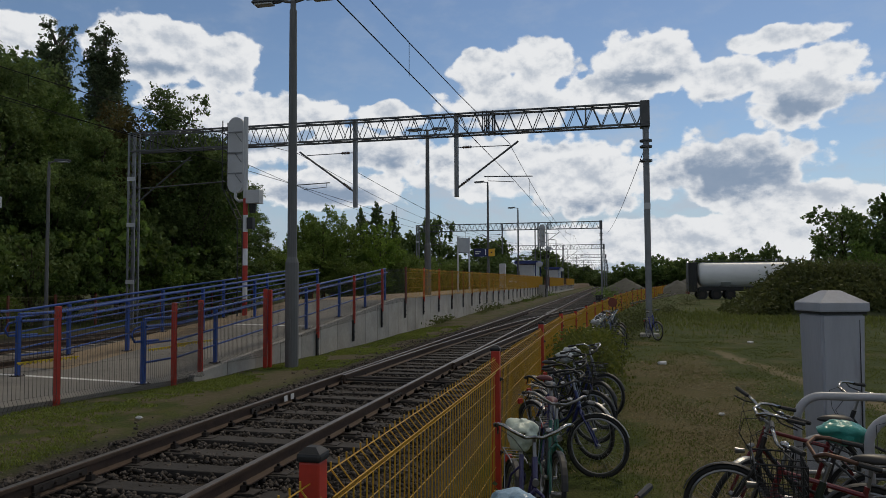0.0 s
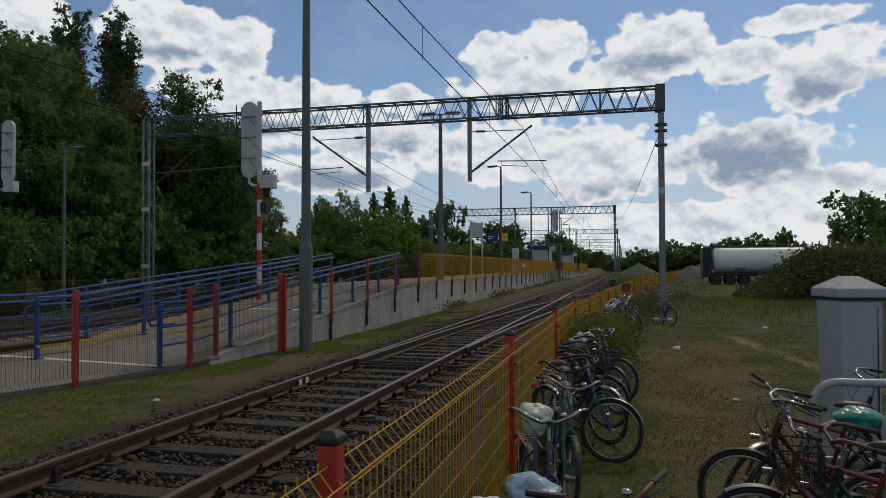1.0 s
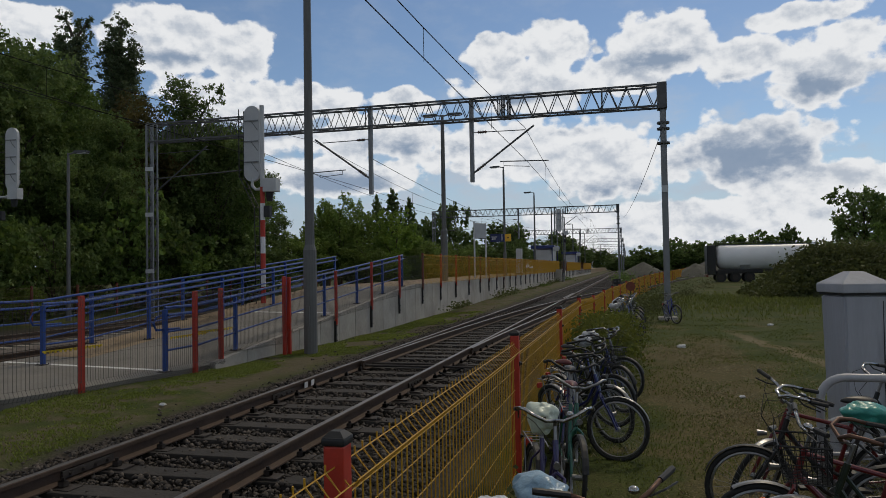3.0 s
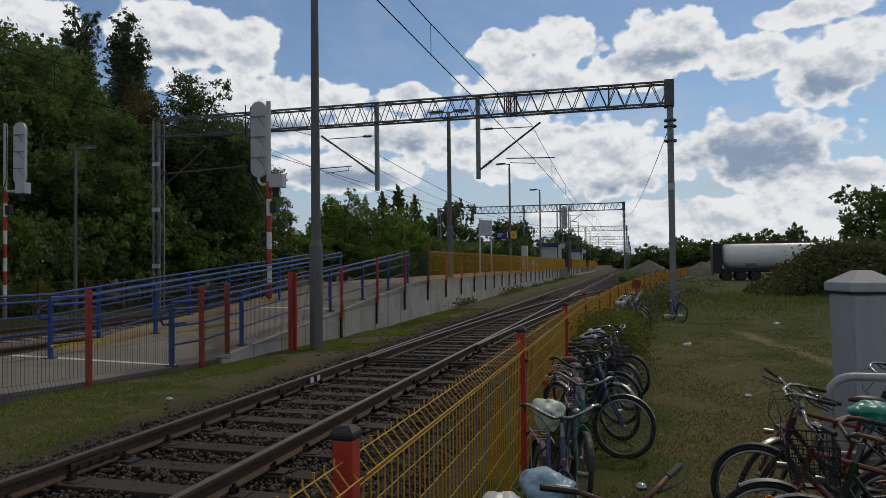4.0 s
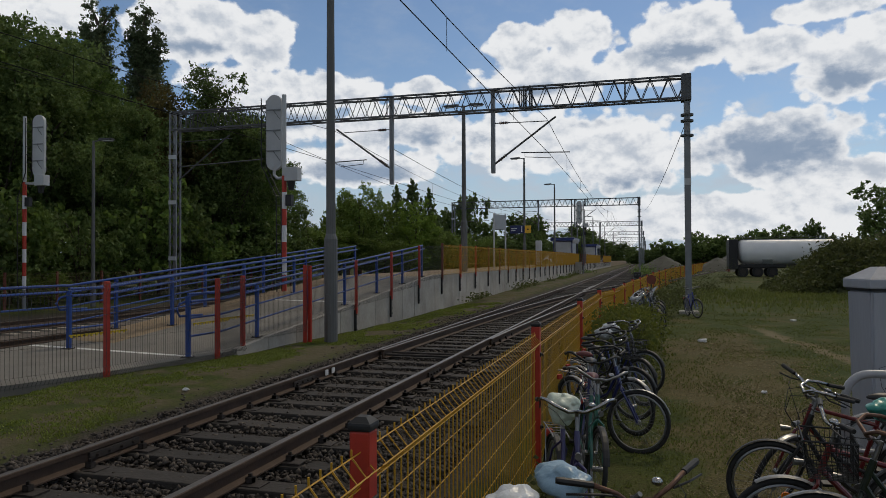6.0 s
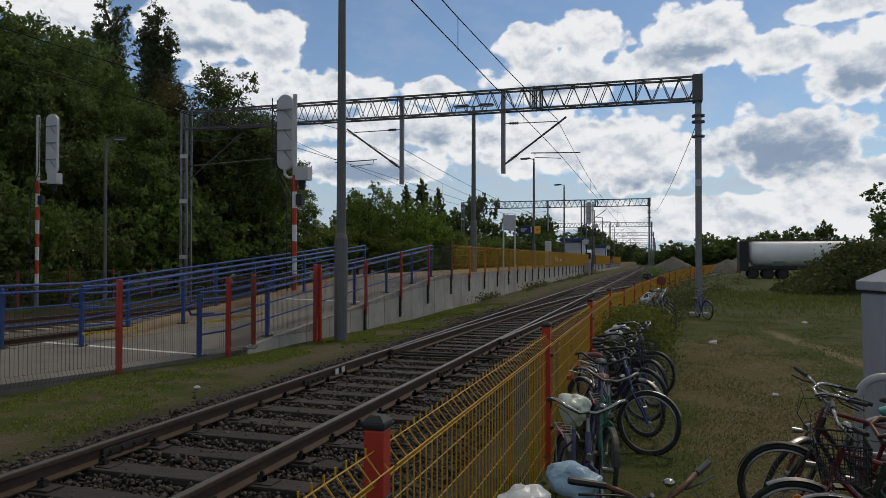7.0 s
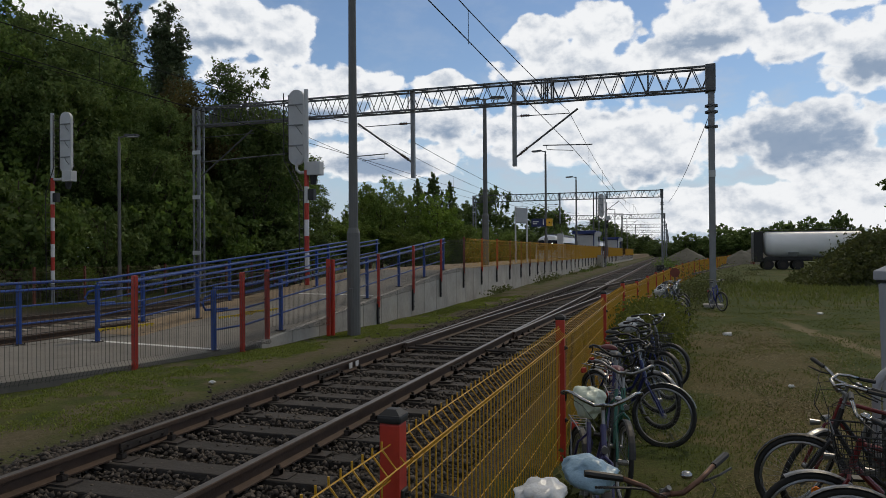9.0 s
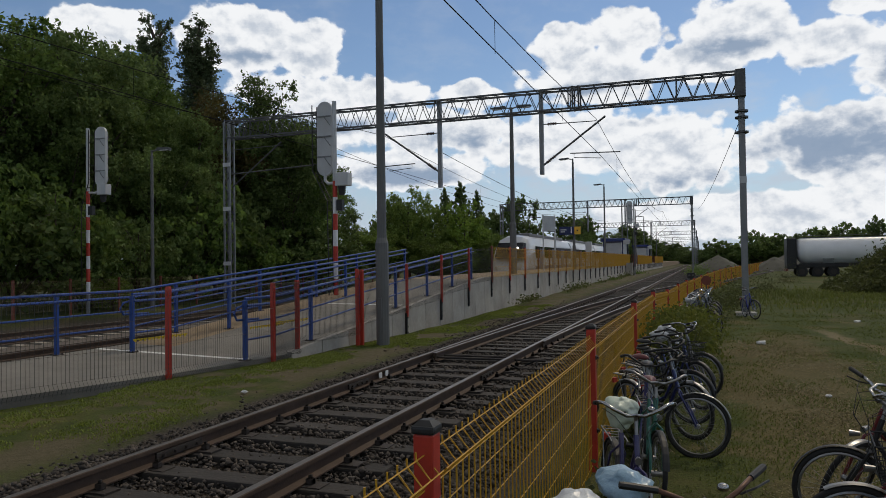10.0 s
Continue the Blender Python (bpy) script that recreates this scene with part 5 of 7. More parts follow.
def arc_pts(c, r, a0, a1, n, y=0.0):
    return [(c[0] + r * math.cos(radians(a0 + (a1 - a0) * i / n)), y, c[1] + r * math.sin(radians(a0 + (a1 - a0) * i / n))) for i in range(n + 1)]


def bicycle(x, y, z, heading, label, frame_paint, steer=0.0, lean=0.0, bag="", basket=False, bar="city", bar_mat="chrome", step=True, guards=True, saddle="saddle", reflector=False, carrier=True, group=""):
    """A bicycle whose wheelbase centre stands at x, y; heading in degrees from +x; steer turns fork and bars to the left."""
    b = thing("bicycle", pose(x, y, z, 0, 0, heading) @ pose(0, 0, 0, lean, 0, 0), label, "bicycle", group)
    fp = BIKE[frame_paint]
    rh, fh = Vector((-0.50, 0, RW)), Vector((0.57, 0, RW))
    head_t, head_b = Vector((0.30, 0, 0.90)), Vector((0.365, 0, 0.70))
    ax = (head_t - head_b).normalized()
    S = Matrix.Translation(head_b) @ Matrix.Rotation(radians(steer), 4, ax) @ Matrix.Translation(-head_b)

    def wheel(hub, name, turn):
        ty = sweep(B(), [(hub.x + (RW - 0.02) * math.cos(a), 0, hub.z + (RW - 0.02) * math.sin(a)) for a in [2 * math.pi * i / 36 for i in range(36)]], 0.021, 7, True)
        rim = sweep(B(), [(hub.x + (RW - 0.05) * math.cos(a), 0, hub.z + (RW - 0.05) * math.sin(a)) for a in [2 * math.pi * i / 36 for i in range(36)]], 0.012, 5, True)
        sp = B()
        for i in range(28):
            a = 2 * math.pi * i / 28
            s = 0.025 if i % 2 else -0.025
            k = a + (0.5 if i % 4 < 2 else -0.5)
            rod(sp, (hub.x + 0.02 * math.cos(k), s, hub.z + 0.02 * math.sin(k)), (hub.x + (RW - 0.055) * math.cos(a), 0, hub.z + (RW - 0.055) * math.sin(a)), 0.0013, n=3, caps=False)
        hb = rod(B(), (hub.x, -0.05, hub.z), (hub.x, 0.05, hub.z), 0.025, n=10)
        for bm in (ty, rim, sp, hb):
            bmesh.ops.transform(bm, matrix=turn, verts=bm.verts)
        w = part(name, ty, M["rubber"], b, "black rubber tyre and wheel", smooth=True)
        part("rim", rim, M["alu"], w)
        part("spokes", sp, M["alu"], w)
        part("hub", hb, M["alu"], w)
        return w

    I = Matrix.Identity(4)
    wheel(rh, "rear_wheel", I)
    fw = wheel(fh, "front_wheel", S)
    if reflector:
        rf = rod(B(), (fh.x - 0.02, -0.02, fh.z + 0.2), (fh.x - 0.02, -0.035, fh.z + 0.2), 0.03, n=14)
        bmesh.ops.transform(rf, matrix=S, verts=rf.verts)
        part("reflector", rf, M["orange_reflector"], fw, "round orange spoke reflector")
    bb = Vector((-0.06, 0, 0.30))
    seat = Vector((-0.19, 0, 0.80))
    fr = B()
    rod(fr, bb, seat, 0.017, n=8)
    rod(fr, head_b + ax * 0.02, head_t, 0.021, n=8)
    if step:
        sweep(fr, [head_b + ax * 0.05, (0.22, 0, 0.52), (0.05, 0, 0.36), bb], 0.019, 8)
        sweep(fr, [head_b + ax * 0.14, (0.14, 0, 0.58), (-0.1, 0, 0.46)], 0.015, 8)
    else:
        rod(fr, head_b + ax * 0.04, bb, 0.02, n=8)
        rod(fr, head_t - ax * 0.03, seat - Vector((0, 0, 0.06)), 0.017, n=8)
    for s in (-0.06, 0.06):
        sweep(fr, [bb, (-0.2, s * 0.8, 0.30), (rh.x, s, rh.z)], 0.010, 6)
        sweep(fr, [seat - Vector((0, 0, 0.08)), (-0.3, s * 0.9, 0.62), (rh.x, s, rh.z)], 0.009, 6)
    part("frame", fr, fp, b, "%s painted frame" % frame_paint)
    fk = B()
    for s in (-0.05, 0.05):
        sweep(fk, [head_b, head_b + Vector((0.02, s, -0.04)), (0.50, s, 0.47), (fh.x, s, fh.z)], 0.013, 6)
    bmesh.ops.transform(fk, matrix=S, verts=fk.verts)
    part("fork", fk, fp, b)
    # bars
    top = head_t + ax * 0.12
    st = B()
    rod(st, head_t, top, 0.014, n=8)
    sweep(st, [top - ax * 0.02, top + Vector((0.05, 0, 0.02))], 0.013, 8)
    bmesh.ops.transform(st, matrix=S, verts=st.verts)
    part("stem", st, M["alu"], b)
    c = top + Vector((0.05, 0, 0.02))
    hb, grs, lvs = B(), [], []
    for s in (-1, 1):
        if bar == "city":
            pts = [c, c + Vector((0.02, s * 0.06, 0.0)), c + Vector((0.05, s * 0.15, 0.05)), c + Vector((0.0, s * 0.21, 0.08)), c + Vector((-0.08, s * 0.25, 0.07)), c + Vector((-0.15, s * 0.26, 0.05))]
            tail = c + Vector((-0.26, s * 0.275, 0.03))
        elif bar == "wide":
            pts = [c - Vector((0, 0, 0.03)), c + Vector((0.01, s * 0.07, -0.03)), c + Vector((0.03, s * 0.16, 0.03)), c + Vector((0.0, s * 0.26, 0.07))]
            tail = c + Vector((-0.07, s * 0.41, 0.09))
        else:
            pts = [c, c + Vector((0.0, s * 0.08, 0.0)), c + Vector((0.0, s * 0.13, 0.04)), c + Vector((-0.01, s * 0.2, 0.055))]
            tail = c + Vector((-0.04, s * 0.33, 0.06))
        sweep(hb, pts, 0.0125, 7)
        gr, lv = B(), B()
        grs.append(gr)
        lvs.append(lv)
        sweep(gr, [pts[-1], pts[-1].lerp(tail, 0.9), tail], [0.016, 0.0175, 0.015], 8)
        sweep(lv, [pts[-2] + Vector((0.01, 0, -0.01)), pts[-1] + Vector((0.045, -s * 0.01, -0.03)), tail + Vector((0.05, -s * 0.02, -0.05))], 0.006, 5)
    bell = blob(B(), c + Vector((0.0, 0.1, 0.045)), 0.028, 0.028, 0.02, 0.0)
    cb = B()
    for s in (-1, 1):
        sweep(cb, [c + Vector((-0.02, s * 0.22, 0.04)), c + Vector((0.14, s * 0.14, 0.02)), c + Vector((0.17, s * 0.03, -0.12)), head_b + Vector((0.04, s * 0.02, 0.08))], 0.0028, 4)
    for bm in (hb, *grs, *lvs, bell, cb):
        bmesh.ops.transform(bm, matrix=S, verts=bm.verts)
    h = part("handlebar", hb, M[bar_mat], b, "bent metal handlebar", smooth=True)
    for gr in grs:
        part("grip", gr, M["black"], h)
    for lv in lvs:
        part("brake_lever", lv, M["black"], h)
    part("bell", bell, M["chrome"], h, smooth=True)
    part("brake_cable", cb, M["black"], h)
    # saddle
    part("seat_post", rod(B(), seat - Vector((0, 0, 0.05)), seat + Vector((-0.03, 0, 0.15)), 0.0125, n=8), M["alu"], b)
    sd = blob(B(), (0, 0, 0), 0.14, 0.075, 0.04, 0.0, sub=3)
    for v in sd.verts:
        f = (v.co.x + 0.14) / 0.28
        v.co.y *= 1.25 - 0.85 * f
        if v.co.z < 0:
            v.co.z *= 0.5
    bmesh.ops.translate(sd, vec=seat + Vector((-0.04, 0, 0.17)), verts=sd.verts)
    sp = part("saddle", sd, M[saddle], b, smooth=True)
    if bag:
        bg = blob(B(), (0, 0, 0), 0.165 if bag != "mint" else 0.13, 0.12, 0.075 if bag != "mint" else 0.11, 0.25, 1.6, 4, x + y)
        for v in bg.verts:
            v.co += 0.014 * noise.noise_vector(v.co * 18 + Vector((x, y, 0))) + 0.006 * noise.noise_vector(v.co * 45 + Vector((y, x, 0)))
            if v.co.z < -0.02:
                v.co.z -= 0.02
        bmesh.ops.translate(bg, vec=seat + Vector((-0.04, 0, 0.16)), verts=bg.verts)
        part("saddle_bag", bg, BAG[bag], sp, "crumpled %s plastic bag over the saddle" % bag, smooth=True)
    if guards:
        for hub, tr, a0, a1 in ((rh, I, -10, 175), (fh, S, 20, 150) if guards != "short" else (fh, S, 60, 130)):
            bm = B()
            prof = [Vector(p) for p in arc_pts((hub.x, hub.z), RW + 0.022, a0, a1, 12)]
            rows = []
            for p in prof:
                d = (p - hub).normalized()
                rows.append([bm.verts.new(p + Vector((0, s * 0.028, 0)) - d * abs(s) * 0.012) for s in (-1, -0.5, 0.5, 1)])
            for A, C in zip(rows, rows[1:]):
                for j in range(3):
                    bm.faces.new((A[j], A[j + 1], C[j + 1], C[j]))
            for s in (-0.045, 0.045):
                rod(bm, (hub.x, s, hub.z), prof[2] if hub is rh else prof[10], 0.0025, n=4)
            bmesh.ops.solidify(bm, geom=bm.faces[:33], thickness=0.002)
            bmesh.ops.transform(bm, matrix=tr, verts=bm.verts)
            part("mudguard", bm, M["alu"] if guards == "alu" or guards == "short" else M["black"], b, "curved mudguard")
    # cranks
    cr = B()
    rod(cr, bb + Vector((0, -0.07, 0)), bb + Vector((0, 0.07, 0)), 0.02, n=8)
    rod(cr, bb + Vector((0, -0.055, 0)), bb + Vector((0, -0.05, 0)), 0.085, n=20)
    rod(cr, bb + Vector((0, -0.065, 0)), bb + Vector((0.12, -0.075, -0.12)), 0.011, n=6)
    rod(cr, bb + Vector((0, 0.065, 0)), bb + Vector((-0.12, 0.075, 0.12)), 0.011, n=6)
    cs = part("crankset", cr, M["alu"], b)
    pd = box(B(), 0.07, 0.17, -0.17, -0.085, 0.165, 0.19, 0.005)
    part("pedal", pd, M["black"], cs)
    part("pedal", box(B(), -0.23, -0.13, 0.085, 0.17, 0.41, 0.435, 0.005), M["black"], cs)
    ch = B()
    sweep(ch, [(-0.06, -0.052, 0.385), (-0.5, -0.052, 0.375)], 0.005, 4)
    sweep(ch, [(-0.06, -0.052, 0.215), (-0.5, -0.052, 0.295)], 0.005, 4)
    part("chain", ch, M["iron"], cs)
    if carrier:
        ca = B()
        for s in (-0.06, 0.06):
            sweep(ca, [(-0.24, s, 0.72), (-0.32, s, 0.73), (-0.72, s, 0.73)], 0.006, 5)
            rod(ca, (-0.62, s, 0.73), (rh.x, s, rh.z), 0.005, n=5)
        for k in range(5):
            rod(ca, (-0.34 - 0.09 * k, -0.06, 0.73), (-0.34 - 0.09 * k, 0.06, 0.73), 0.004, n=5)
        part("carrier", ca, M["alu"], b, "wire luggage carrier")
        lm = box(B(), -0.80, -0.76, -0.03, 0.03, 0.6, 0.66, 0.008)
        part("rear_light", lm, M["red"], b)
    hl = rod(B(), head_b + Vector((0.08, 0, 0.08)), head_b + Vector((0.15, 0, 0.08)), 0.016, 0.024, n=10)
    bmesh.ops.transform(hl, matrix=S, verts=hl.verts)
    part("headlight", hl, M["alu"], b)
    if basket:
        bk = B()
        x0, x1, y0, y1, z0, z1 = 0.40, 0.68, -0.18, 0.18, 0.80, 1.02
        for k in range(5):
            zz = z0 + (z1 - z0) * k / 4
            g = 0.03 * (1 - k / 4)
            sweep(bk, [(x0, y0 + g, zz), (x1 - g, y0 + g, zz), (x1 - g, y1 - g, zz), (x0, y1 - g, zz)], 0.0035 if k < 4 else 0.006, 4, True)
        for k in range(11):
            f = k / 10
            for yy in (y0, y1):
                rod(bk, (x0 + (x1 - x0) * f, yy, z1), (x0 + (x1 - x0 - 0.03) * f, yy * 0.84, z0), 0.0025, n=3)
            rod(bk, (x1, y0 + (y1 - y0) * f, z1), (x1 - 0.03, (y0 + (y1 - y0) * f) * 0.84, z0), 0.0025, n=3)
            rod(bk, (x0, y0 + (y1 - y0) * f, z1), (x0, (y0 + (y1 - y0) * f) * 0.84, z0), 0.0025, n=3)
            rod(bk, (x0, (y0 + (y1 - y0) * f) * 0.84, z0), (x1 - 0.03, (y0 + (y1 - y0) * f) * 0.84, z0), 0.0025, n=3)
        bmesh.ops.transform(bk, matrix=S, verts=bk.verts)
        part("basket", bk, M["black"], b, "black wire basket")
    ks = rod(B(), (-0.12, 0.04, 0.3), (-0.2, 0.2, 0.01), 0.008, n=6)
    part("kickstand", ks, M["alu"], b)
    return b


def ori(px, py, heading, ahead):
    """Wheelbase centre of a bicycle whose point 'ahead' metres forward lies at px, py."""
    return px - ahead * math.cos(radians(heading)), py - ahead * math.sin(radians(heading))


G = -0.5
FG = "bicycles leaning along the yellow fence"
def fence_bikes():
    x, y = ori(-0.02, 3.43, -43, 0.38)
    bicycle(x, y, G - 0.03, -43, "old bicycle with rusty bars and a blue bag on its saddle", "brown", -6, -3, "paleblue", bar="wide", bar_mat="rusty_steel", group=FG)
    x, y = ori(-0.63, 2.92, -93, 0.38)
    bicycle(x, y, G - 0.06, -93, "dark bicycle with a white bag over its saddle", "darkgreen", 0, 2, "white", bar="flat", bar_mat="black", group=FG)
    x, y = ori(-0.49, 4.98, -73, 0.38)
    bicycle(x, y, G, -73, "purple-blue city bicycle with a whitish bag over its saddle", "purple", -10, -3, "mint", group=FG)
    x, y = ori(-0.47, 6.35, -80, 0.38)
    bicycle(x, y, G, -80, "green city bicycle with a maroon saddle cover by the fence", "green", 4, -4, "", saddle="saddle_red", bar_mat="alu", group=FG)
    bicycle(-0.50, 8.4, G, -48, "dark blue bicycle with its front wheel turned out onto the grass", "blue", 40, 4, "", guards="alu", saddle="saddle_red", bar_mat="black", group=FG)
    bicycle(-0.66, 7.75, G, -84, "dark blue bicycle with dark bars by the fence", "blue", 0, -5, "", bar_mat="black", group=FG)
    bicycle(-0.52, 9.25, G, -52, "black bicycle with aluminium mudguards by the fence", "black", 10, 5, "", guards="alu", bar_mat="black", group=FG)
    bicycle(-0.58, 10.05, G, -46, "black bicycle with a front basket by the fence", "black", 15, 4, "", basket=True, bar_mat="black", group=FG)
    bicycle(-0.45, 11.0, G, -50, "blue bicycle with a silvery bag over its saddle", "blue", 0, 4, "silver", bar_mat="black", group=FG)
    bicycle(-0.40, 11.9, G, -52, "grey bicycle with a silvery bag over its saddle", "grey", 20, 4, "silver", group=FG)
    for i, (yy, c, bg) in enumerate(((20.6, "black", "silver"), (21.5, "grey", "silver"), (22.5, "blue", "silver"), (23.4, "black", "white"), (24.4, "grey", "silver"), (25.3, "black", ""), (26.2, "darkgreen", ""))):
        bicycle(-0.28 + fence_bend(yy), yy, G, -48 - 3 * (i % 3), "bicycle with %s parked by the fence" % ("a bagged saddle" if bg else "a bare saddle"), c, 12 - 6 * (i % 4), 4, bg, group="row of bicycles farther along the fence")
    bicycle(1.5, 27.0, G, -76, "cobalt blue bicycle leaning on the portal mast", "cobalt", 18, 6, "", step=False, bar="flat")
fence_bikes()

RG = "bicycles crowded at the stand"
def stand_bikes():
    bicycle(1.56, 6.66, G, 186, "red mountain bicycle leaning at the stand", "red", 42, -8, "", bar="flat", step=False, guards="short", carrier=False, group=RG)
    bicycle(1.40, 5.2, G, 180, "red bicycle with a round orange spoke reflector", "red", 4, -4, "", guards="short", reflector=True, bar="flat", step=False, group=RG)
    bicycle(1.56, 4.86, G, 178, "dark green bicycle with a black wire basket", "darkgreen", -5, -3, "", basket=True, guards="alu", bar="city", bar_mat="rusty_steel", group=RG)
    bicycle(1.48, 6.12, G, 181, "dark city bicycle with a teal bag over its saddle", "black", -8, -3, "teal", group=RG)
    bicycle(2.32, 5.7, G, 176, "orange-red bicycle with a clear bag over its saddle", "orange", 6, -3, "white", step=False, group=RG)
    bicycle(2.5, 7.45, G, 182, "black city bicycle with swept silver bars at the stand", "black", 10, -2, "", guards="alu", group=RG)
    bicycle(2.9, 6.5, G, 180, "grey city bicycle at the stand", "grey", -10, -2, "", group=RG)
stand_bikes()


def bike_stand(x, y, label):
    s = thing("bicycle_stand", pose(x, y, G), label, "bicycle stand", "grey tube bicycle stands")
    pts = [(0, 0, -0.1), (0, 0, 0.9)] + [(0.2 - 0.2 * math.cos(radians(a)), 0, 0.9 + 0.2 * math.sin(radians(a))) for a in range(15, 91, 15)] + [(1.2, 0, 1.1)] + [(1.2 + 0.2 * math.sin(radians(a)), 0, 0.9 + 0.2 * math.cos(radians(a))) for a in range(15, 91, 15)] + [(1.4, 0, -0.1)]
    part("hoop", sweep(B(), pts, 0.035, 12), M["stand_grey"], s, smooth=True)
    part("cross_bar", sweep(B(), [(0.0, 0, 0.45), (1.4, 0, 0.45)], 0.018, 8), M["stand_grey"], s)
    for xx in (0.0, 1.4):
        part("foot_plate", rod(B(), (xx, 0, -0.02), (xx, 0, 0.012), 0.08, n=14), M["stand_grey"], s)
M["stand_grey"] = mat("grey_stand_paint", (0.36, 0.36, 0.38), 0.4, 0, 0.12, 5)
bike_stand(1.60, 6.88, "grey painted tube hoop for bicycles")
bike_stand(1.86, 5.95, "grey painted tube hoop for bicycles")


def cabinet():
    c = thing("electrical_cabinet", pose(2.40, 8.75, G, 0, 0, 14) @ Matrix.Diagonal((0.84, 0.84, 1.075, 1)), "tall grey plastic electrical cabinet with a peaked cap", "electrical cabinet")
    bm = B()
    r = bmesh.ops.create_cube(bm, size=1)
    for v in r["verts"]:
        k = 0.285 if v.co.z > 0 else 0.25
        v.co = Vector((math.copysign(k, v.co.x), math.copysign(k, v.co.y), 1.62 if v.co.z > 0 else -0.1))
    bmesh.ops.bevel(bm, geom=bm.edges[:], offset=0.03, segments=3, affect="EDGES")
    part("body", bm, M["cabinet"], c)
    cap = box(B(), -0.32, 0.32, -0.32, 0.32, 1.63, 1.72, 0.015)
    bm2 = bmesh.ops.create_cone(cap, cap_ends=True, segments=4, radius1=0.445, radius2=0.12, depth=0.12, matrix=Matrix.Translation((0, 0, 1.78)) @ Matrix.Rotation(radians(45), 4, "Z"))
    part("cap", cap, M["cabinet"], c, "peaked plastic cap with dark streaks")
    part("seam", box(B(), -0.292, 0.292, -0.292, 0.292, 1.605, 1.632), M["black"], c)
    part("door_edge", box(B(), 0.20, 0.206, -0.287, -0.27, 0.1, 1.55), M["black"], c)
M["cabinet"] = mat("grey_cabinet_plastic", (0.36, 0.37, 0.41), 0.55, 0, 0.12, 1.5, 0.08, 40, (0.20, 0.20, 0.22), 0.68, stretch=(2.2, 2.2, 0.45))
cabinet()


# ---- tanker, heaps of grit, litter ----
M["tank_white"] = mat("white_tank_paint", (0.82, 0.82, 0.83), 0.35, 0, 0.06, 1.0)


def tanker():
    t = thing("tank_trailer", pose(7.75, 77.5, -0.25), "white silo tank trailer with dark chassis standing behind the mound", "truck")
    tank = B()
    rings = []
    for f, r, zc in ((0.9, 0.55, 2.75), (1.0, 0.95, 2.66), (1.25, 1.2, 2.55), (1.8, 1.27, 2.5), (6, 1.27, 2.5), (9.5, 1.27, 2.5), (10.6, 1.15, 2.55), (10.9, 0.6, 2.7)):
        rings.append([tank.verts.new((f, 1.25 * r / 1.27 * math.cos(2 * math.pi * i / 28), zc + r * math.sin(2 * math.pi * i / 28))) for i in range(28)])
    for a, b in zip(rings, rings[1:]):
        for i in range(28):
            tank.faces.new((a[i], a[(i + 1) % 28], b[(i + 1) % 28], b[i]))
    tank.faces.new(rings[0]); tank.faces.new(rings[-1][::-1])
    part("tank", tank, M["tank_white"], t, "white rounded tank", smooth=True)
    cone = B()
    for x in (3.6, 7.2):
        bmesh.ops.create_cone(cone, cap_ends=True, segments=20, radius1=0.25, radius2=1.15, depth=0.9, matrix=Matrix.Translation((x, 0, 1.3)))
    part("hopper", cone, M["white_dull"], t)
    part("rear_frame", box(B(), 0.0, 0.85, -1.2, 1.2, 0.75, 3.75, 0.06), M["black"], t, "black rear equipment frame")
    part("chassis", box(B(), 0.1, 11.0, -0.55, 0.55, 0.85, 1.2, 0.02), M["black"], t)
    part("bumper", box(B(), -0.1, 0.1, -1.2, 1.2, 0.55, 0.8, 0.03), M["red_dark"], t)
    part("side_skirt", box(B(), 1.0, 9.5, -1.22, -1.15, 0.95, 1.3, 0.02), M["black"], t)
    part("walkway", box(B(), 0.6, 10.4, -0.35, 0.35, 3.78, 3.82), M["galv_dark"], t)
    rail = B()
    for x in (0.6, 3, 5.5, 8, 10.4):
        rod(rail, (x, -0.35, 3.8), (x, -0.35, 3.98), 0.015, n=4)
    rod(rail, (0.6, -0.35, 3.98), (10.4, -0.35, 3.98), 0.018, n=4)
    part("rail", rail, M["galv_dark"], t)
    for x in (1.3, 2.65, 4.0):
        for y in (-1.0, 1.0):
            w = part("wheel", rod(B(), (x, y - 0.19, 0.5), (x, y + 0.19, 0.5), 0.52, n=24), M["rubber"], t)
            part("rim", rod(B(), (x, y - 0.21 if y < 0 else y + 0.15, 0.5), (x, y - 0.15 if y < 0 else y + 0.21, 0.5), 0.28, n=18), M["iron"], w)
    for x in (9.8,):
        for y in (-0.9, 0.9):
            part("landing_leg", box(B(), x - 0.08, x + 0.08, y - 0.08, y + 0.08, 0.0, 0.9), M["black"], t)
tanker()


def heap(x, y, r, h, label, seed):
    bm = B()
    rows = []
    for i in range(13):
        f = i / 12
        row = []
        for j in range(36):
            a = 2 * math.pi * j / 36
            k = 1 + 0.18 * noise.noise(Vector((math.cos(a) * 1.5, math.sin(a) * 1.5, seed)))
            zz = h * (1 - f) ** 0.9 + 0.08 * h * noise.noise(Vector((math.cos(a) * f * 4, math.sin(a) * f * 4, seed)))
            row.append(bm.verts.new((x + r * f * k * math.cos(a), y + r * f * k * math.sin(a), ground_z(x, y) - 0.15 + (zz if i < 12 else 0))))
        rows.append(row)
    for a, b in zip(rows, rows[1:]):
        for j in range(36):
            bm.faces.new((a[j], a[(j + 1) % 36], b[(j + 1) % 36], b[j]))
    tagged(part("grit_heap", bm, M["grit"], smooth=True), label, "gravel heap", "heaps of grit")
M["grit"] = mat("grey_grit", (0.085, 0.082, 0.066), 0.95, 0, 0.25, 1.5, 0.6, 12)
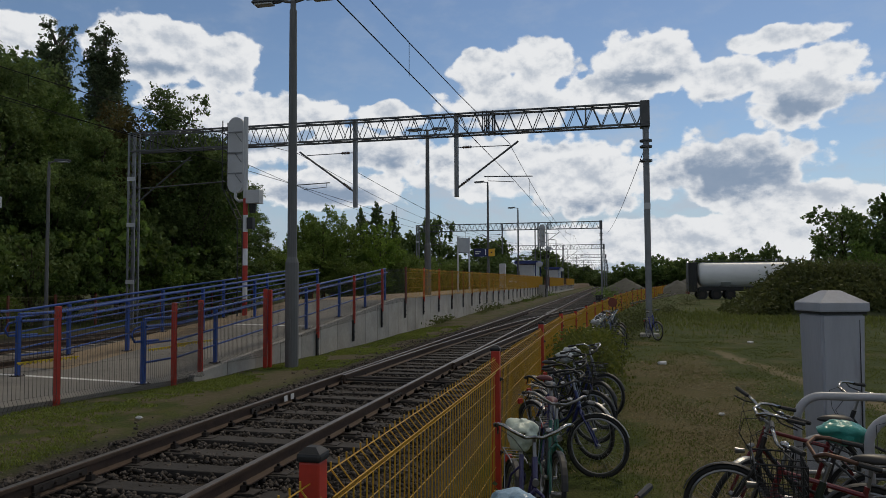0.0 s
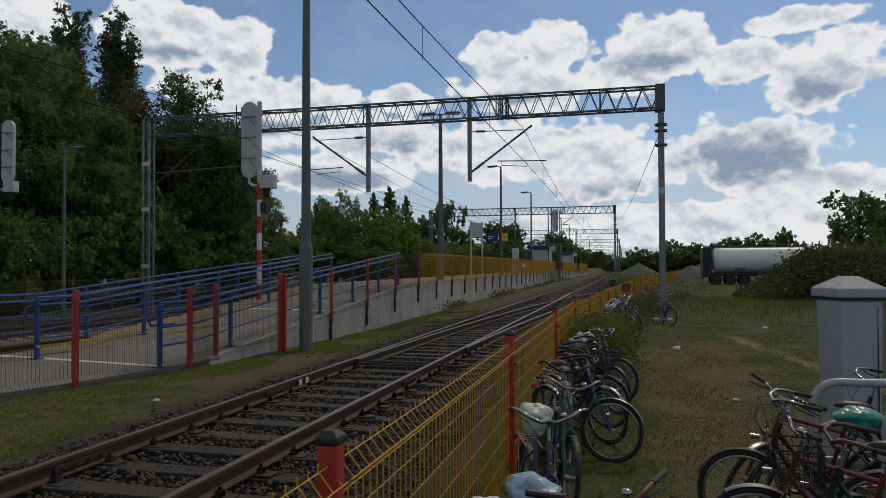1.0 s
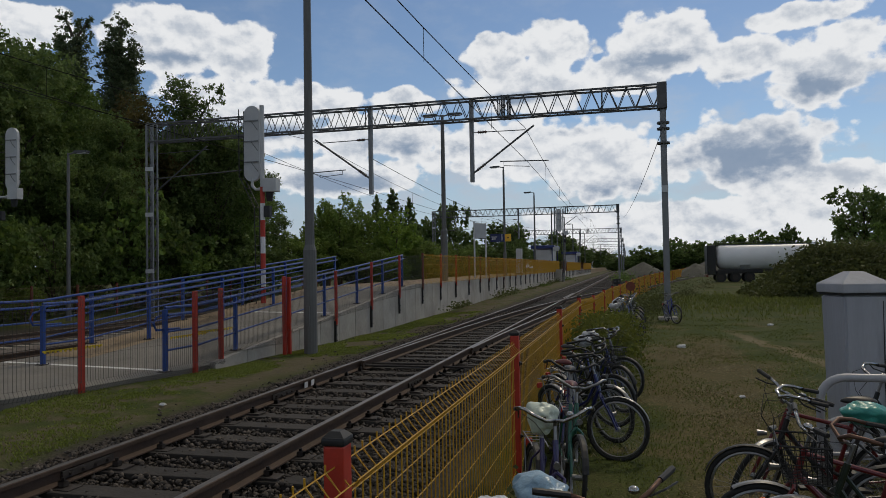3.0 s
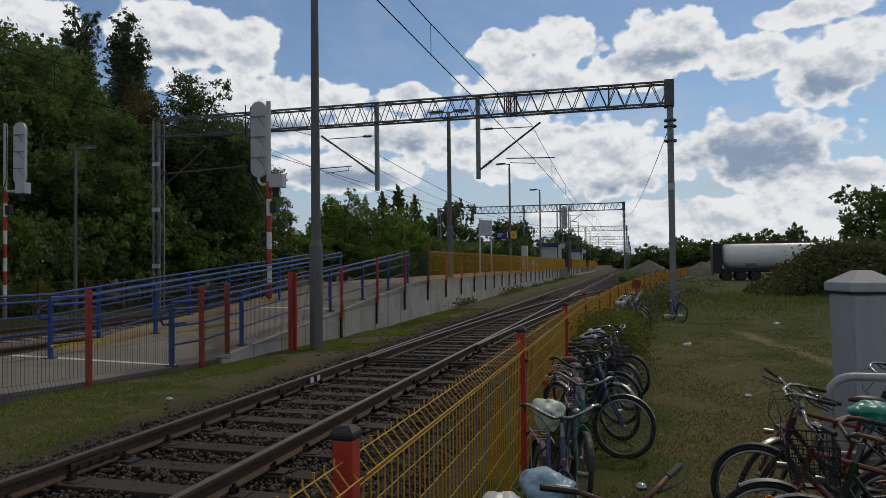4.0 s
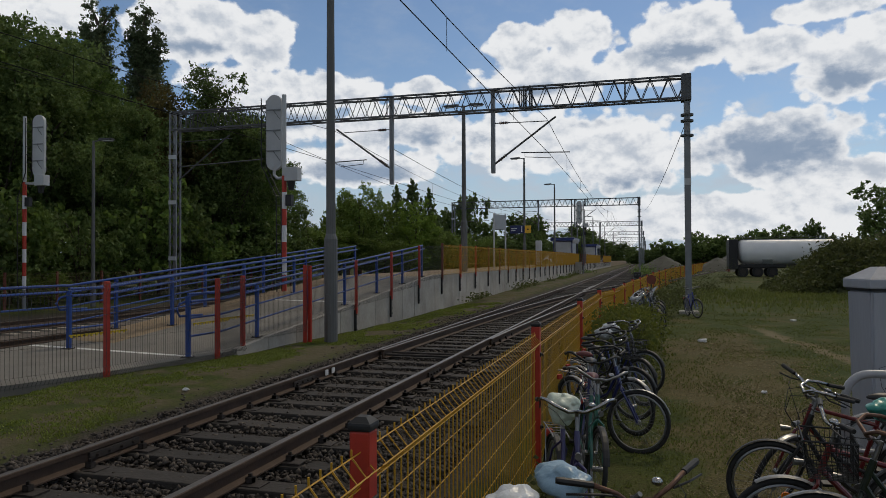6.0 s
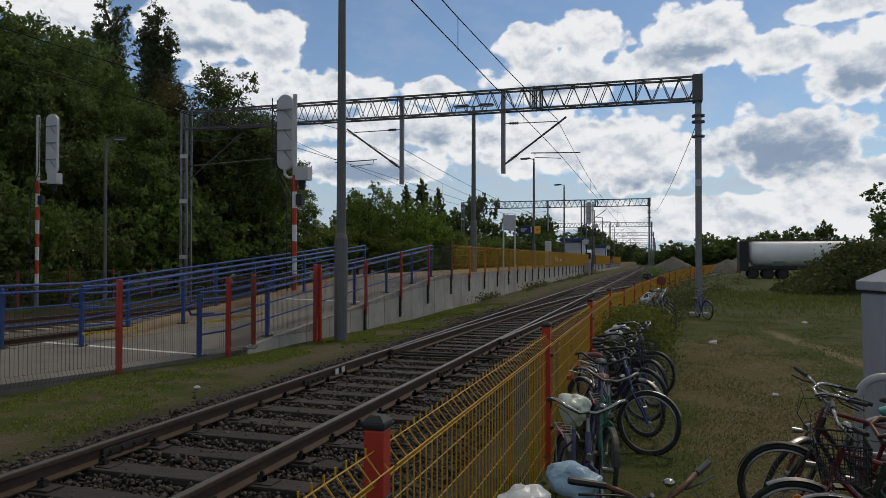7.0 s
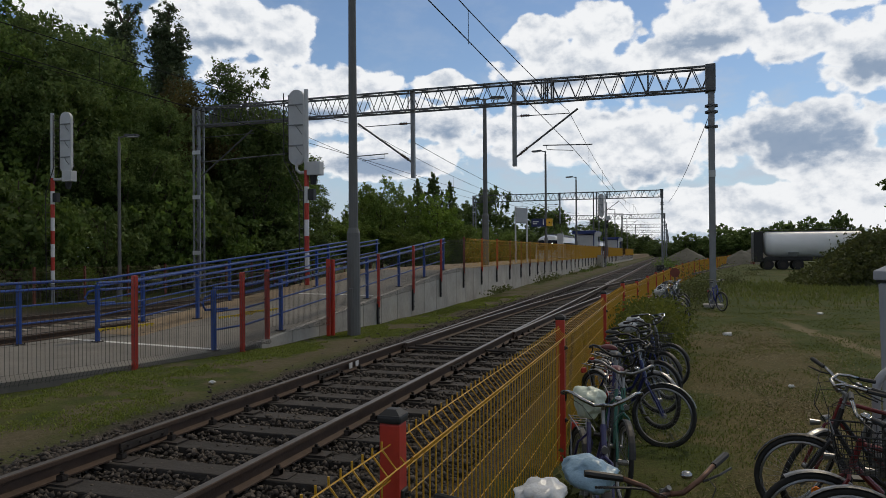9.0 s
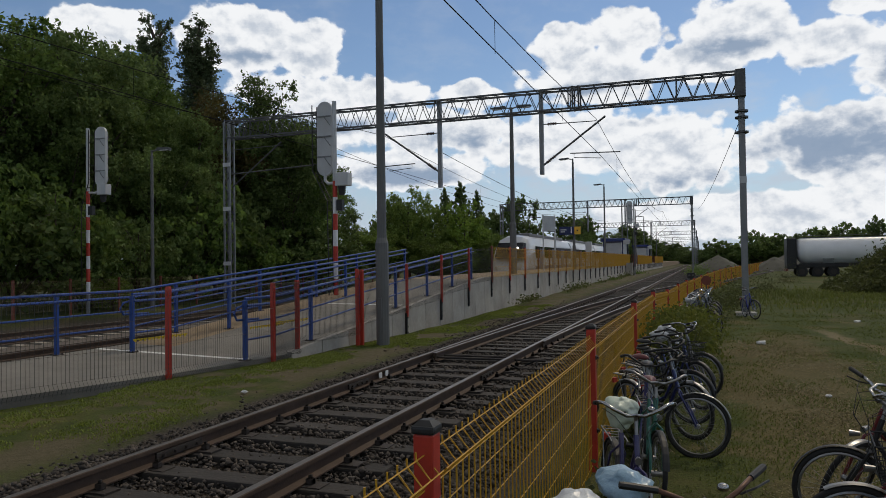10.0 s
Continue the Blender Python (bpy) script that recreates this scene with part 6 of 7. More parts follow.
heap(2.5, 122, 4.6, 2.6, "broad grey heap of grit beyond the fence", 1.0)
heap(9.3, 106, 3.6, 2.1, "pale grey heap of grit beside the tanker", 2.0)
heap(12.6, 118, 5.0, 2.8, "grey heap of grit behind the tanker", 3.0)

for x, y, s, lab in ((1.28, 18.9, 0.12, "crumpled white paper lying on the grass"), (1.7, 12.0, 0.05, "scrap of white paper on the grass"), (4.6, 26.0, 0.1, "scrap of white paper on the grass"), (-6.15, 8.6, 0.05, "small white scrap beside the track"), (-5.0, 5.15, 0.09, "pale grey stone beside the rail")):
    bm = blob(B(), (0, 0, 0.03), s, s * 0.7, s * 0.45, 0.6, 2.5, 2, x)
    ob = tagged(part("litter" if "stone" not in lab else "stone", bm, M["white"] if "stone" not in lab else M["concrete"]), lab, "litter" if "stone" not in lab else "stone")
    ob.location = (x, y, ground_z(x, y))

# ---- trees, bushes, weeds ----
def tree_mesh(seed, height, radius, leaves, leaf, material, base=0.25, shape="round", lean=0.0):
    """Crown, and trunk with limbs, of a tree of that height and crown radius."""
    rng = np.random.default_rng(seed)
    lobes = []
    top = height * (1 - base) / 2
    mid = height * base + top
    if shape == "poplar":
        # steep limbs, each a plume of leaves ending in a point
        for i in range(42):
            a, z0 = i * 2.4, height * (0.2 + 0.62 * i / 41)
            reach = radius * rng.uniform(0.55, 1.0) * (1.0 - 0.45 * (i / 41) ** 2)
            rise = height * rng.uniform(0.12, 0.25)
            for k in range(5):
                f = k / 4
                w = radius * 0.42 * (1.05 - 0.6 * f) + 0.1
                lobes.append((math.cos(a) * reach * (0.25 + 0.75 * f ** 0.7), math.sin(a) * reach * (0.25 + 0.75 * f ** 0.7), min(height * 0.985, z0 + rise * f), w, w, w * 1.7))
    elif shape == "spruce":
        for i in range(18):
            f = i / 17
            w = radius * (1.05 - f) ** 0.9
            for k in range(5):
                a = k * 1.257 + i * 0.7
                lobes.append((math.cos(a) * w * 0.6, math.sin(a) * w * 0.6, height * (0.06 + 0.92 * f) - w * 0.2, max(0.16, w * 0.6), max(0.16, w * 0.6), height * 0.04))
    else:
        for _ in range(46):
            d = rng.normal(size=3)
            d /= np.linalg.norm(d)
            k = rng.uniform(0.5, 0.92)
            s = rng.uniform(0.14, 0.30)
            lobes.append((d[0] * radius * k, d[1] * radius * k, mid + d[2] * top * k, radius * s, radius * s, min(top, radius) * s * 0.95))
        lobes.append((0, 0, mid, radius * 0.55, radius * 0.55, top * 0.6))
    crown = leaf_mesh("crown", crown_points(rng, lobes, leaves, 0.2 if shape != "round" else 0.5, 0.3 if shape != "round" else 0.75), leaf, material, rng)
    bm = B()
    r = max(0.08, height * 0.018)
    sweep(bm, [(0, 0, -0.4), (0.05 * r, 0, height * 0.2), (lean * 0.4, 0.1, height * 0.45), (lean, 0.05, height * 0.8)], [r * 1.3, r, r * 0.7, r * 0.2], 8)
    order = sorted(lobes, key=lambda l: l[2])
    for l in order[::2]:
        z0 = max(height * 0.12, l[2] - abs(l[0]) - abs(l[1]) - 0.3)
        sweep(bm, [(lean * 0.3, 0, z0), (l[0] * 0.5, l[1] * 0.5, (z0 + l[2]) / 2 + 0.2), (l[0], l[1], l[2])], [r * 0.4, r * 0.25, r * 0.06], 5)
    return crown, mesh_of("trunk", bm, M["bark"])


def plant_tree(meshes, x, y, s, turn, label, group="", name="tree", category="tree", z=None):
    t = thing(name, pose(x, y, (-0.3 if z is None else z), 0, 0, turn), label, category, group)
    c, k = meshes
    part("crown", c, None, t).scale = s
    part("trunk", k, None, t).scale = s
    return t


def plant_all():
    wood = [tree_mesh(11, 14, 4.2, 30000, 0.21, LEAF_DARK, 0.12), tree_mesh(12, 14, 4.0, 30000, 0.21, LEAF_DARK, 0.10), tree_mesh(13, 14, 4.4, 30000, 0.21, LEAF, 0.12)]
    copper = tree_mesh(14, 14, 4.2, 26000, 0.22, LEAF_COPPER, 0.15)
    row = [(-37, 20, 15.0), (-34.9, 24.7, 14.6), (-33.0, 26.2, 14.4), (-32.2, 28.5, 14.4), (-30.6, 29.4, 13.6), (-31.4, 33.2, 13.4), (-28.3, 31.7, 9.6), (-27.6, 34.2, 10.6),
           (-29.2, 38.0, 12.4), (-27.4, 40.3, 14.5), (-25.4, 40.2, 11.6), (-25.6, 42.6, 10.4)]
    for i, (x, y, h) in enumerate(row):
        k = copper if i == 8 else wood[i % 3]
        s = h / 14 * 1.03
        plant_tree(k, x, y, (s * 0.95, s * 0.95, s), i * 67, "copper-brown leafed tree in the dense roadside wood" if i == 8 else "tall dark green broadleaf tree in the dense wood", "trees of the wood behind the tracks")
    back = [(-44, 26, 19.5), (-41, 31, 19.8), (-39.0, 36, 19.6), (-36.2, 38.5, 15.6), (-33, 45, 12.5), (-30, 47, 12), (-28.5, 50, 10), (-48, 22, 18), (-29, 45, 12)]
    for i, (x, y, h) in enumerate(back):
        s = h / 14
        plant_tree(wood[(i + 1) % 3], x, y, (s * 1.1, s * 1.1, s), i * 41 + 20, "tall dark green broadleaf tree in the dense wood", "trees of the wood behind the tracks")
    pop = tree_mesh(21, 21.5, 2.1, 38000, 0.22, LEAF_POPLAR, 0.1, "poplar")
    for i, (x, y, h, w) in enumerate(((-43.3, 48.0, 23.0, 1.0), (-39.6, 49.0, 22.4, 1.15))):
        plant_tree(pop, x, y, (w, w, h / 21.5), i * 83, "tall narrow poplar rising above the wood", "poplars above the wood")
    # undergrowth along the yard
    shrub = [tree_mesh(31, 4.2, 2.3, 4500, 0.22, LEAF, 0.0), tree_mesh(32, 4.2, 2.4, 4500, 0.22, LEAF_DARK, 0.0), tree_mesh(33, 4.0, 2.2, 4500, 0.2, LEAF_BRIGHT, 0.0)]
    rng = random.Random(5)
    for i in range(17):
        f = i / 16
        x, y = -27.2 + 2.6 * f + rng.uniform(-0.8, 0.8), 20 + 24.5 * f
        h = rng.uniform(0.85, 1.45)
        plant_tree(shrub[i % 2], x, y, (h, h, h * rng.uniform(0.9, 1.25)), rng.uniform(0, 360), "dark leafy shrub in the undergrowth of the wood", "shrubs along the yard", "shrub", "bush")
    plant_tree(shrub[2], -24.9, 25.0, (0.62, 0.62, 0.36), 30, "low fresh green bush before the dark wood", "", "shrub", "bush")
    plant_tree(shrub[2], -26.0, 42.0, (0.9, 0.9, 1.35), 30, "yellow-green young tree at the edge of the wood", "", "shrub", "bush")
    # middle distance
    midt = [tree_mesh(41, 8.5, 2.9, 13000, 0.21, LEAF_MID, 0.05), tree_mesh(42, 8.5, 2.8, 11000, 0.23, LEAF_BRIGHT, 0.02), tree_mesh(43, 10.5, 4.4, 8000, 0.48, LEAF_DARK, 0.0)]
    mid = [(-25.3, 60.0, 9.2, 0, 0.95), (-27.4, 60.6, 7.6, 0, 0.75), (-23.2, 60.4, 7.8, 0, 0.75), (-19.7, 127, 10.4, 2, 0.72), (-27.7, 54.7, 5.5, 0, 1.1), (-28.5, 64.8, 8.8, 0, 0.85), (-27.1, 67.2, 8.4, 0, 0.9), (-25.8, 55.8, 4.8, 0, 0.9), (-20.4, 62.0, 7.9, 1, 0.95), (-17.9, 61.5, 4.8, 0, 0.7), (-21.4, 56.4, 4.1, 0, 0.8), (-23.3, 58.4, 4.3, 0, 0.9), (-30, 59, 5.5, 0, 1.0),
           (-24.2, 62, 5.2, 1, 0.8), (-31, 70, 7, 0, 1.0), (-19.4, 58.2, 3.6, 1, 0.6), (-19.8, 72, 5, 0, 1.0), (-18.8, 80, 5, 0, 1.0), (-26.6, 106.5, 12.6, 2, 0.95), (-30.2, 105.9, 10.3, 2, 0.8), (-23.6, 138.5, 11.2, 2, 1.35), (-27.5, 127.3, 7.2, 2, 1.1),
           (-21, 112, 5.5, 2, 1.0), (-19, 125, 5.5, 2, 1.0), (-19.5, 96, 5.0, 2, 0.9), (-24, 92, 5.6, 2, 1.0), (-17, 160, 8, 2, 1.2), (-16.5, 182, 11, 2, 1.6), (-15.5, 205, 9, 2, 1.5), (-12.5, 255.7, 8.4, 2, 1.6), (-11, 300, 8, 2, 1.6), (-7, 330, 8, 2, 1.6), (-3, 345, 7, 2, 1.6), (3, 320, 6.5, 2, 1.5)]
    for i, (x, y, h, k, w) in enumerate(mid):
        hh = (8.5, 8.5, 10.5)[k]
        plant_tree(midt[k], x, y, (w, w, h / hh), i * 53, ("green broadleaf tree beyond the platform", "bright green young tree beyond the platform", "dark broadleaf tree far along the line")[k], "trees along the line")
    spr = tree_mesh(51, 10, 3.6, 14000, 0.24, LEAF_DARK, 0.0, "spruce")
    for i, (x, y, h, w) in enumerate(((-27.2, 75.5, 10.3, 0.85), (-25.5, 75.9, 10.9, 1.1), (-23.8, 76.5, 9.9, 0.85))):
        plant_tree(spr, x, y, (w, w, h / 10), i * 70, "dark pointed spruce beyond the platform", "spruces beyond the platform")
    # right-hand tree line
    far = [(-5.0, 267.8, 4.9, 1.1), (3.9, 208.0, 7.3, 1.1), (10.0, 209.7, 5.4, 1.2), (13.3, 189.8, 8.6, 1.4), (19.2, 191.4, 7.4, 1.1), (23.6, 182.3, 8.1, 1.3), (27.4, 172.9, 9.2, 1.3), (31.5, 178, 8.2, 1.1), (35.2, 175.0, 10.5, 0.75), (43.3, 187.5, 7.3, 1.2),
           (54.1, 200.8, 6.9, 1.4), (38, 182, 6.6, 1.2), (7, 206, 5.2, 1.2), (16, 195, 6.0, 1.2), (49, 195, 6.6, 1.2), (62, 205, 7, 1.5), (72, 200, 8, 1.5), (84, 200, 8, 1.6), (0, 240, 5, 1.2)]
    fart = tree_mesh(61, 8.5, 4.4, 7000, 0.6, LEAF_DARK, -0.12)
    for i, (x, y, h, w) in enumerate(far):
        plant_tree(fart, x, y, (w, w, h / 8.5), i * 47, "dark broadleaf tree in the far tree line", "trees of the far tree line")
    rt = tree_mesh(71, 9.5, 3.4, 6500, 0.34, LEAF_DARK, 0.22)
    plant_tree(rt, 20.1, 69.4, (0.95, 0.95, 0.98), 20, "dark broadleaf tree beside the weedy mound", "trees beside the mound", z=-0.3)
    plant_tree(rt, 23.9, 70.3, (1.2, 1.2, 1.08), 160, "dark broadleaf tree beside the weedy mound", "trees beside the mound", z=-0.3)
    plant_tree(shrub[0], 18.9, 58.6, (1.0, 1.0, 1.15), 70, "green shrub at the end of the weedy mound", "", "shrub", "bush")
    # unseen trees added behind the camera close the place and hold back sky light
    for i in range(14):
        a = radians(115 + i * 10)
        plant_tree(wood[i % 3], 48 * math.sin(a) * (-1 if i % 2 else 1), 48 * math.cos(a), (1, 1, 1), i * 31, "unseen broadleaf tree added behind the camera", "trees round the yard")
plant_all()


def weed_patch(name, count, spot, size, material, label, seed, stems=None, flat=0.0):
    """Leaves strewn by spot(rng, n) -> (n, 3): undergrowth that nobody could count."""
    rng = np.random.default_rng(seed)
    ob = new(name, leaf_mesh(name, spot(rng, count), size, material, rng, flat))
    return tagged(ob, label, "weeds", kind="stuff")


def mound():
    """Earth heap grown over with tall weeds before the tanker."""
    bm = B()
    n, w = 40, 22
    rows = []
    for i in range(n + 1):
        x = 4.5 + 17 * i / n
        row = []
        for j in range(w + 1):
            y = 44 + 11 * j / w
            row.append(bm.verts.new((x, y, mound_z(x, y))))
        rows.append(row)
    for a, b in zip(rows, rows[1:]):
        for j in range(w):
            bm.faces.new((a[j], b[j], b[j + 1], a[j + 1]))
    tagged(part("mound", bm, M["soil"], smooth=True), "earth mound overgrown with dusty weeds", "mound", kind="structure")


def mound_z(x, y):
    ex = smooth(6.9, 11.9, x) * (1 - 0.35 * smooth(14, 21, x))
    ey = math.sin(math.pi * min(1, max(0, (y - 44) / 11)))
    return -0.6 + 2.65 * ex * ey ** 0.8 + 0.25 * noise.noise(Vector((x * 0.6, y * 0.6, 2)))


M["soil"] = mat("weedy_soil", (0.06, 0.068, 0.028), 0.95, 0, 0.3, 1.2, 0.5, 20)
mound()


def on_mound(rng, n):
    x, y = rng.uniform(7.0, 21, n), rng.uniform(44.3, 51.5, n)
    z = np.array([mound_z(a, b) for a, b in zip(x, y)])
    return np.stack([x, y, z + np.abs(rng.normal(size=n)) * 0.28 * (0.3 + np.clip((x - 5) / 4, 0, 1))], 1)
weed_patch("weeds", 26000, on_mound, 0.24, LEAF_GREY, "dusty green weeds covering the mound", 81)


def by_wall(rng, n):
    k = np.array([(30, 0.3), (41, 0.5), (45, 0.5), (60, 0.35), (66, 0.45), (70, 0.5), (73, 0.5), (53, 0.3)])[rng.integers(0, 8, n)]
    y = k[:, 0] + rng.normal(size=n) * 1.2
    x = -7.0 + rng.normal(size=n) * 0.32 * k[:, 1]
    return np.stack([x, y, -0.12 + np.abs(rng.normal(size=n)) * 0.42 * k[:, 1]], 1)
weed_patch("weeds", 2600, by_wall, 0.11, LEAF_GREY, "green weeds at the foot of the platform wall", 82)


def hedge_spot(rng, n):
    f = rng.random(n)
    y = 11.6 + 6.2 * f
    top = 1.08 * np.sin(np.pi * np.clip(0.12 + 0.8 * f, 0, 1)) ** 0.6
    x = -0.5 + 0.035 * (y - 12) + rng.normal(size=n) * 0.27
    return np.stack([x, y, -0.5 + top * rng.random(n) ** 0.6 + 0.08 * rng.normal(size=n)], 1)
weed_patch("hedge_weeds", 15000, hedge_spot, 0.085, leaf_mat("bramble_leaf", (0.045, 0.065, 0.012), (0.165, 0.175, 0.035)), "yellow-green brambles growing through the yellow fence", 83)


def fence_bush(rng, n):
    k = np.array([(0.6, 29.5, 1.0), (0.9, 31.5, 1.3), (0.2, 25.5, 0.7), (1.2, 34, 1.0), (2.0, 39, 1.0), (-0.7, 8.2, 0.35), (-0.75, 5.4, 0.25), (3.5, 47, 1.0), (6, 60, 1.2)])[rng.integers(0, 9, n)]
    d = rng.normal(size=(n, 3)) * np.stack([0.4 * k[:, 2], 0.9 * k[:, 2], 0.42 * k[:, 2]], 1)
    return np.stack([k[:, 0] + d[:, 0], k[:, 1] + d[:, 1], -0.45 + np.abs(d[:, 2]) * 1.3], 1)
weed_patch("weeds", 8000, fence_bush, 0.085, LEAF_GREY, "grey-green weeds growing along the yellow fence", 84)


def line_weeds(rng, n):
    k = np.array([(0.6, 58, 0.5), (1.0, 66, 0.6), (-0.6, 92, 1.0), (2.2, 70, 0.5), (-6.9, 60, 0.35), (-6.9, 84, 0.6), (-0.4, 86, 1.1), (3.6, 85, 0.8)])[rng.integers(0, 8, n)]
    d = rng.normal(size=(n, 3)) * np.stack([0.7 * k[:, 2], 2.5 * k[:, 2], 0.5 * k[:, 2]], 1)
    return np.stack([k[:, 0] + d[:, 0], k[:, 1] + d[:, 1], -0.3 + np.abs(d[:, 2])], 1)
weed_patch("weeds", 5000, line_weeds, 0.2, LEAF, "tall green weeds between the diverging tracks", 85)


def blades(name, n, spot, height, material, label, seed, flat=1.4):
    """Grass blades: thin leaning triangles rooted on the ground."""
    rng = np.random.default_rng(seed)
    c = spot(rng, n)
    a = rng.uniform(0, 6.28, n)
    h = height * rng.uniform(0.5, 1.4, n)
    w = 0.003 + 0.0007 * np.hypot(c[:, 0], c[:, 1])
    side = np.stack([np.cos(a), np.sin(a), np.zeros(n)], 1) * w[:, None]
    lean = np.stack([np.sin(a) * 1.0, -np.cos(a) * 1.0, np.zeros(n)], 1) * (h * flat * rng.uniform(-1, 1, n))[:, None]
    tip = c + lean + np.stack([np.zeros(n), np.zeros(n), h], 1)
    v = np.stack([c - side, c + side, tip], 1).reshape(-1, 3)
    ob = new(name, mesh_np(name, v, np.arange(3 * n).reshape(n, 3), material))
    return tagged(ob, label, "grass", kind="stuff")


def field_spot(rng, n):
    y = 0.3 + 29.3 * rng.random(n) ** 1.75
    x = -0.95 + rng.random(n) * (0.4 + 0.62 * y)
    keep = np.array([noise.noise(Vector((p * 0.8, q * 0.8, 3))) + random.uniform(-0.25, 0.25) > -0.05 for p, q in zip(x, y)])
    x, y = x[keep], y[keep]
    z = np.array([ground_z(p, q) for p, q in zip(x, y)])
    return np.stack([x, y, z - 0.005], 1)


def blades_at(name, n, spot, height, material, label, seed, flat=1.4):
    rng = np.random.default_rng(seed)
    pts = spot(rng, n)
    return blades(name, len(pts), lambda r, k: pts, height, material, label, seed, flat)
blades_at("grass", 110000, field_spot, 0.032, GRASS, "short mown green grass of the field", 91)


def straw_spot(rng, n):
    y = 4.5 + 15 * rng.random(n) ** 1.4
    x = 1.0 + rng.normal(size=n) * 0.75 + 0.05 * y
    keep = np.array([noise.noise(Vector((p * 0.9, q * 0.6, 21))) + random.uniform(-0.3, 0.3) > 0.05 for p, q in zip(x, y)])
    x, y = x[keep], y[keep]
    z = np.array([ground_z(p, q) for p, q in zip(x, y)])
    return np.stack([x, y, z], 1)
blades_at("dry_grass", 40000, straw_spot, 0.016, STRAW, "pale mown hay lying on the grass", 92, 4.5)


def verge_spot(rng, n):
    y = 4.0 + 26 * rng.random(n) ** 1.5
    f = rng.random(n)
    right = -5.75
    left = np.array([path_edge(q) if q < 12 else -7.45 for q in y]) + 0.05
    x = left + (right - left) * f
    keep = np.array([noise.noise(Vector((p * 0.9, q * 0.55, 9))) + 0.5 * noise.noise(Vector((p * 4, q * 4, 1))) + 0.35 * (0.42 - g) + random.uniform(-0.15, 0.15) > 0.0 for p, q, g in zip(x, y, f)])
    x, y = x[keep], y[keep]
    z = np.array([ground_z(p, q) for p, q in zip(x, y)])
    return np.stack([x, y, z - 0.005], 1)
blades_at("verge_grass", 120000, verge_spot, 0.026, leaf_mat("verge_blade", (0.088, 0.12, 0.02), (0.21, 0.25, 0.046), 0.4), "fresh green grass and moss on the verge by the track", 93)


def tall_spot(rng, n):
    k = np.array([(2.6, 42), (5, 40), (3.5, 36), (8, 41), (10, 40), (6, 33), (12, 38), (15, 40), (9, 43), (4.5, 46)])[rng.integers(0, 10, n)]
    p = k + rng.normal(size=(n, 2)) * np.array([3.0, 2.6])
    z = np.array([ground_z(a, b) for a, b in p])
    return np.stack([p[:, 0], p[:, 1], z], 1)
blades_at("tall_grass", 8000, tall_spot, 0.16, GRASS, "taller uncut grass before the mound", 94)

# ---- the incoming train ----
M["train_white"] = mat("train_silver_paint", (0.46, 0.48, 0.50), 0.3, 0.1, 0.06, 1.0, coat=0.4)
M["train_blue"] = mat("train_blue_paint", (0.015, 0.035, 0.13), 0.3, 0, 0.06, 1.0, coat=0.4)
M["train_glass"] = mat("dark_train_glass", (0.012, 0.016, 0.022), 0.08, 0, 0.05, 1.0)
M["roof_grey"] = mat("roof_equipment_grey", (0.14, 0.145, 0.15), 0.6, 0.1, 0.2, 2)


def headlamp_mat():
    m = bpy.data.materials.new("headlamp_glow")
    m.use_nodes = True
    b = m.node_tree.nodes["Principled BSDF"]
    b.inputs["Base Color"].default_value = (0.9, 0.9, 0.85, 1)
    b.inputs["Emission Color"].default_value = (1.0, 0.95, 0.85, 1)
    b.inputs["Emission Strength"].default_value = 3.0
    return m
M["headlamp"] = headlamp_mat()


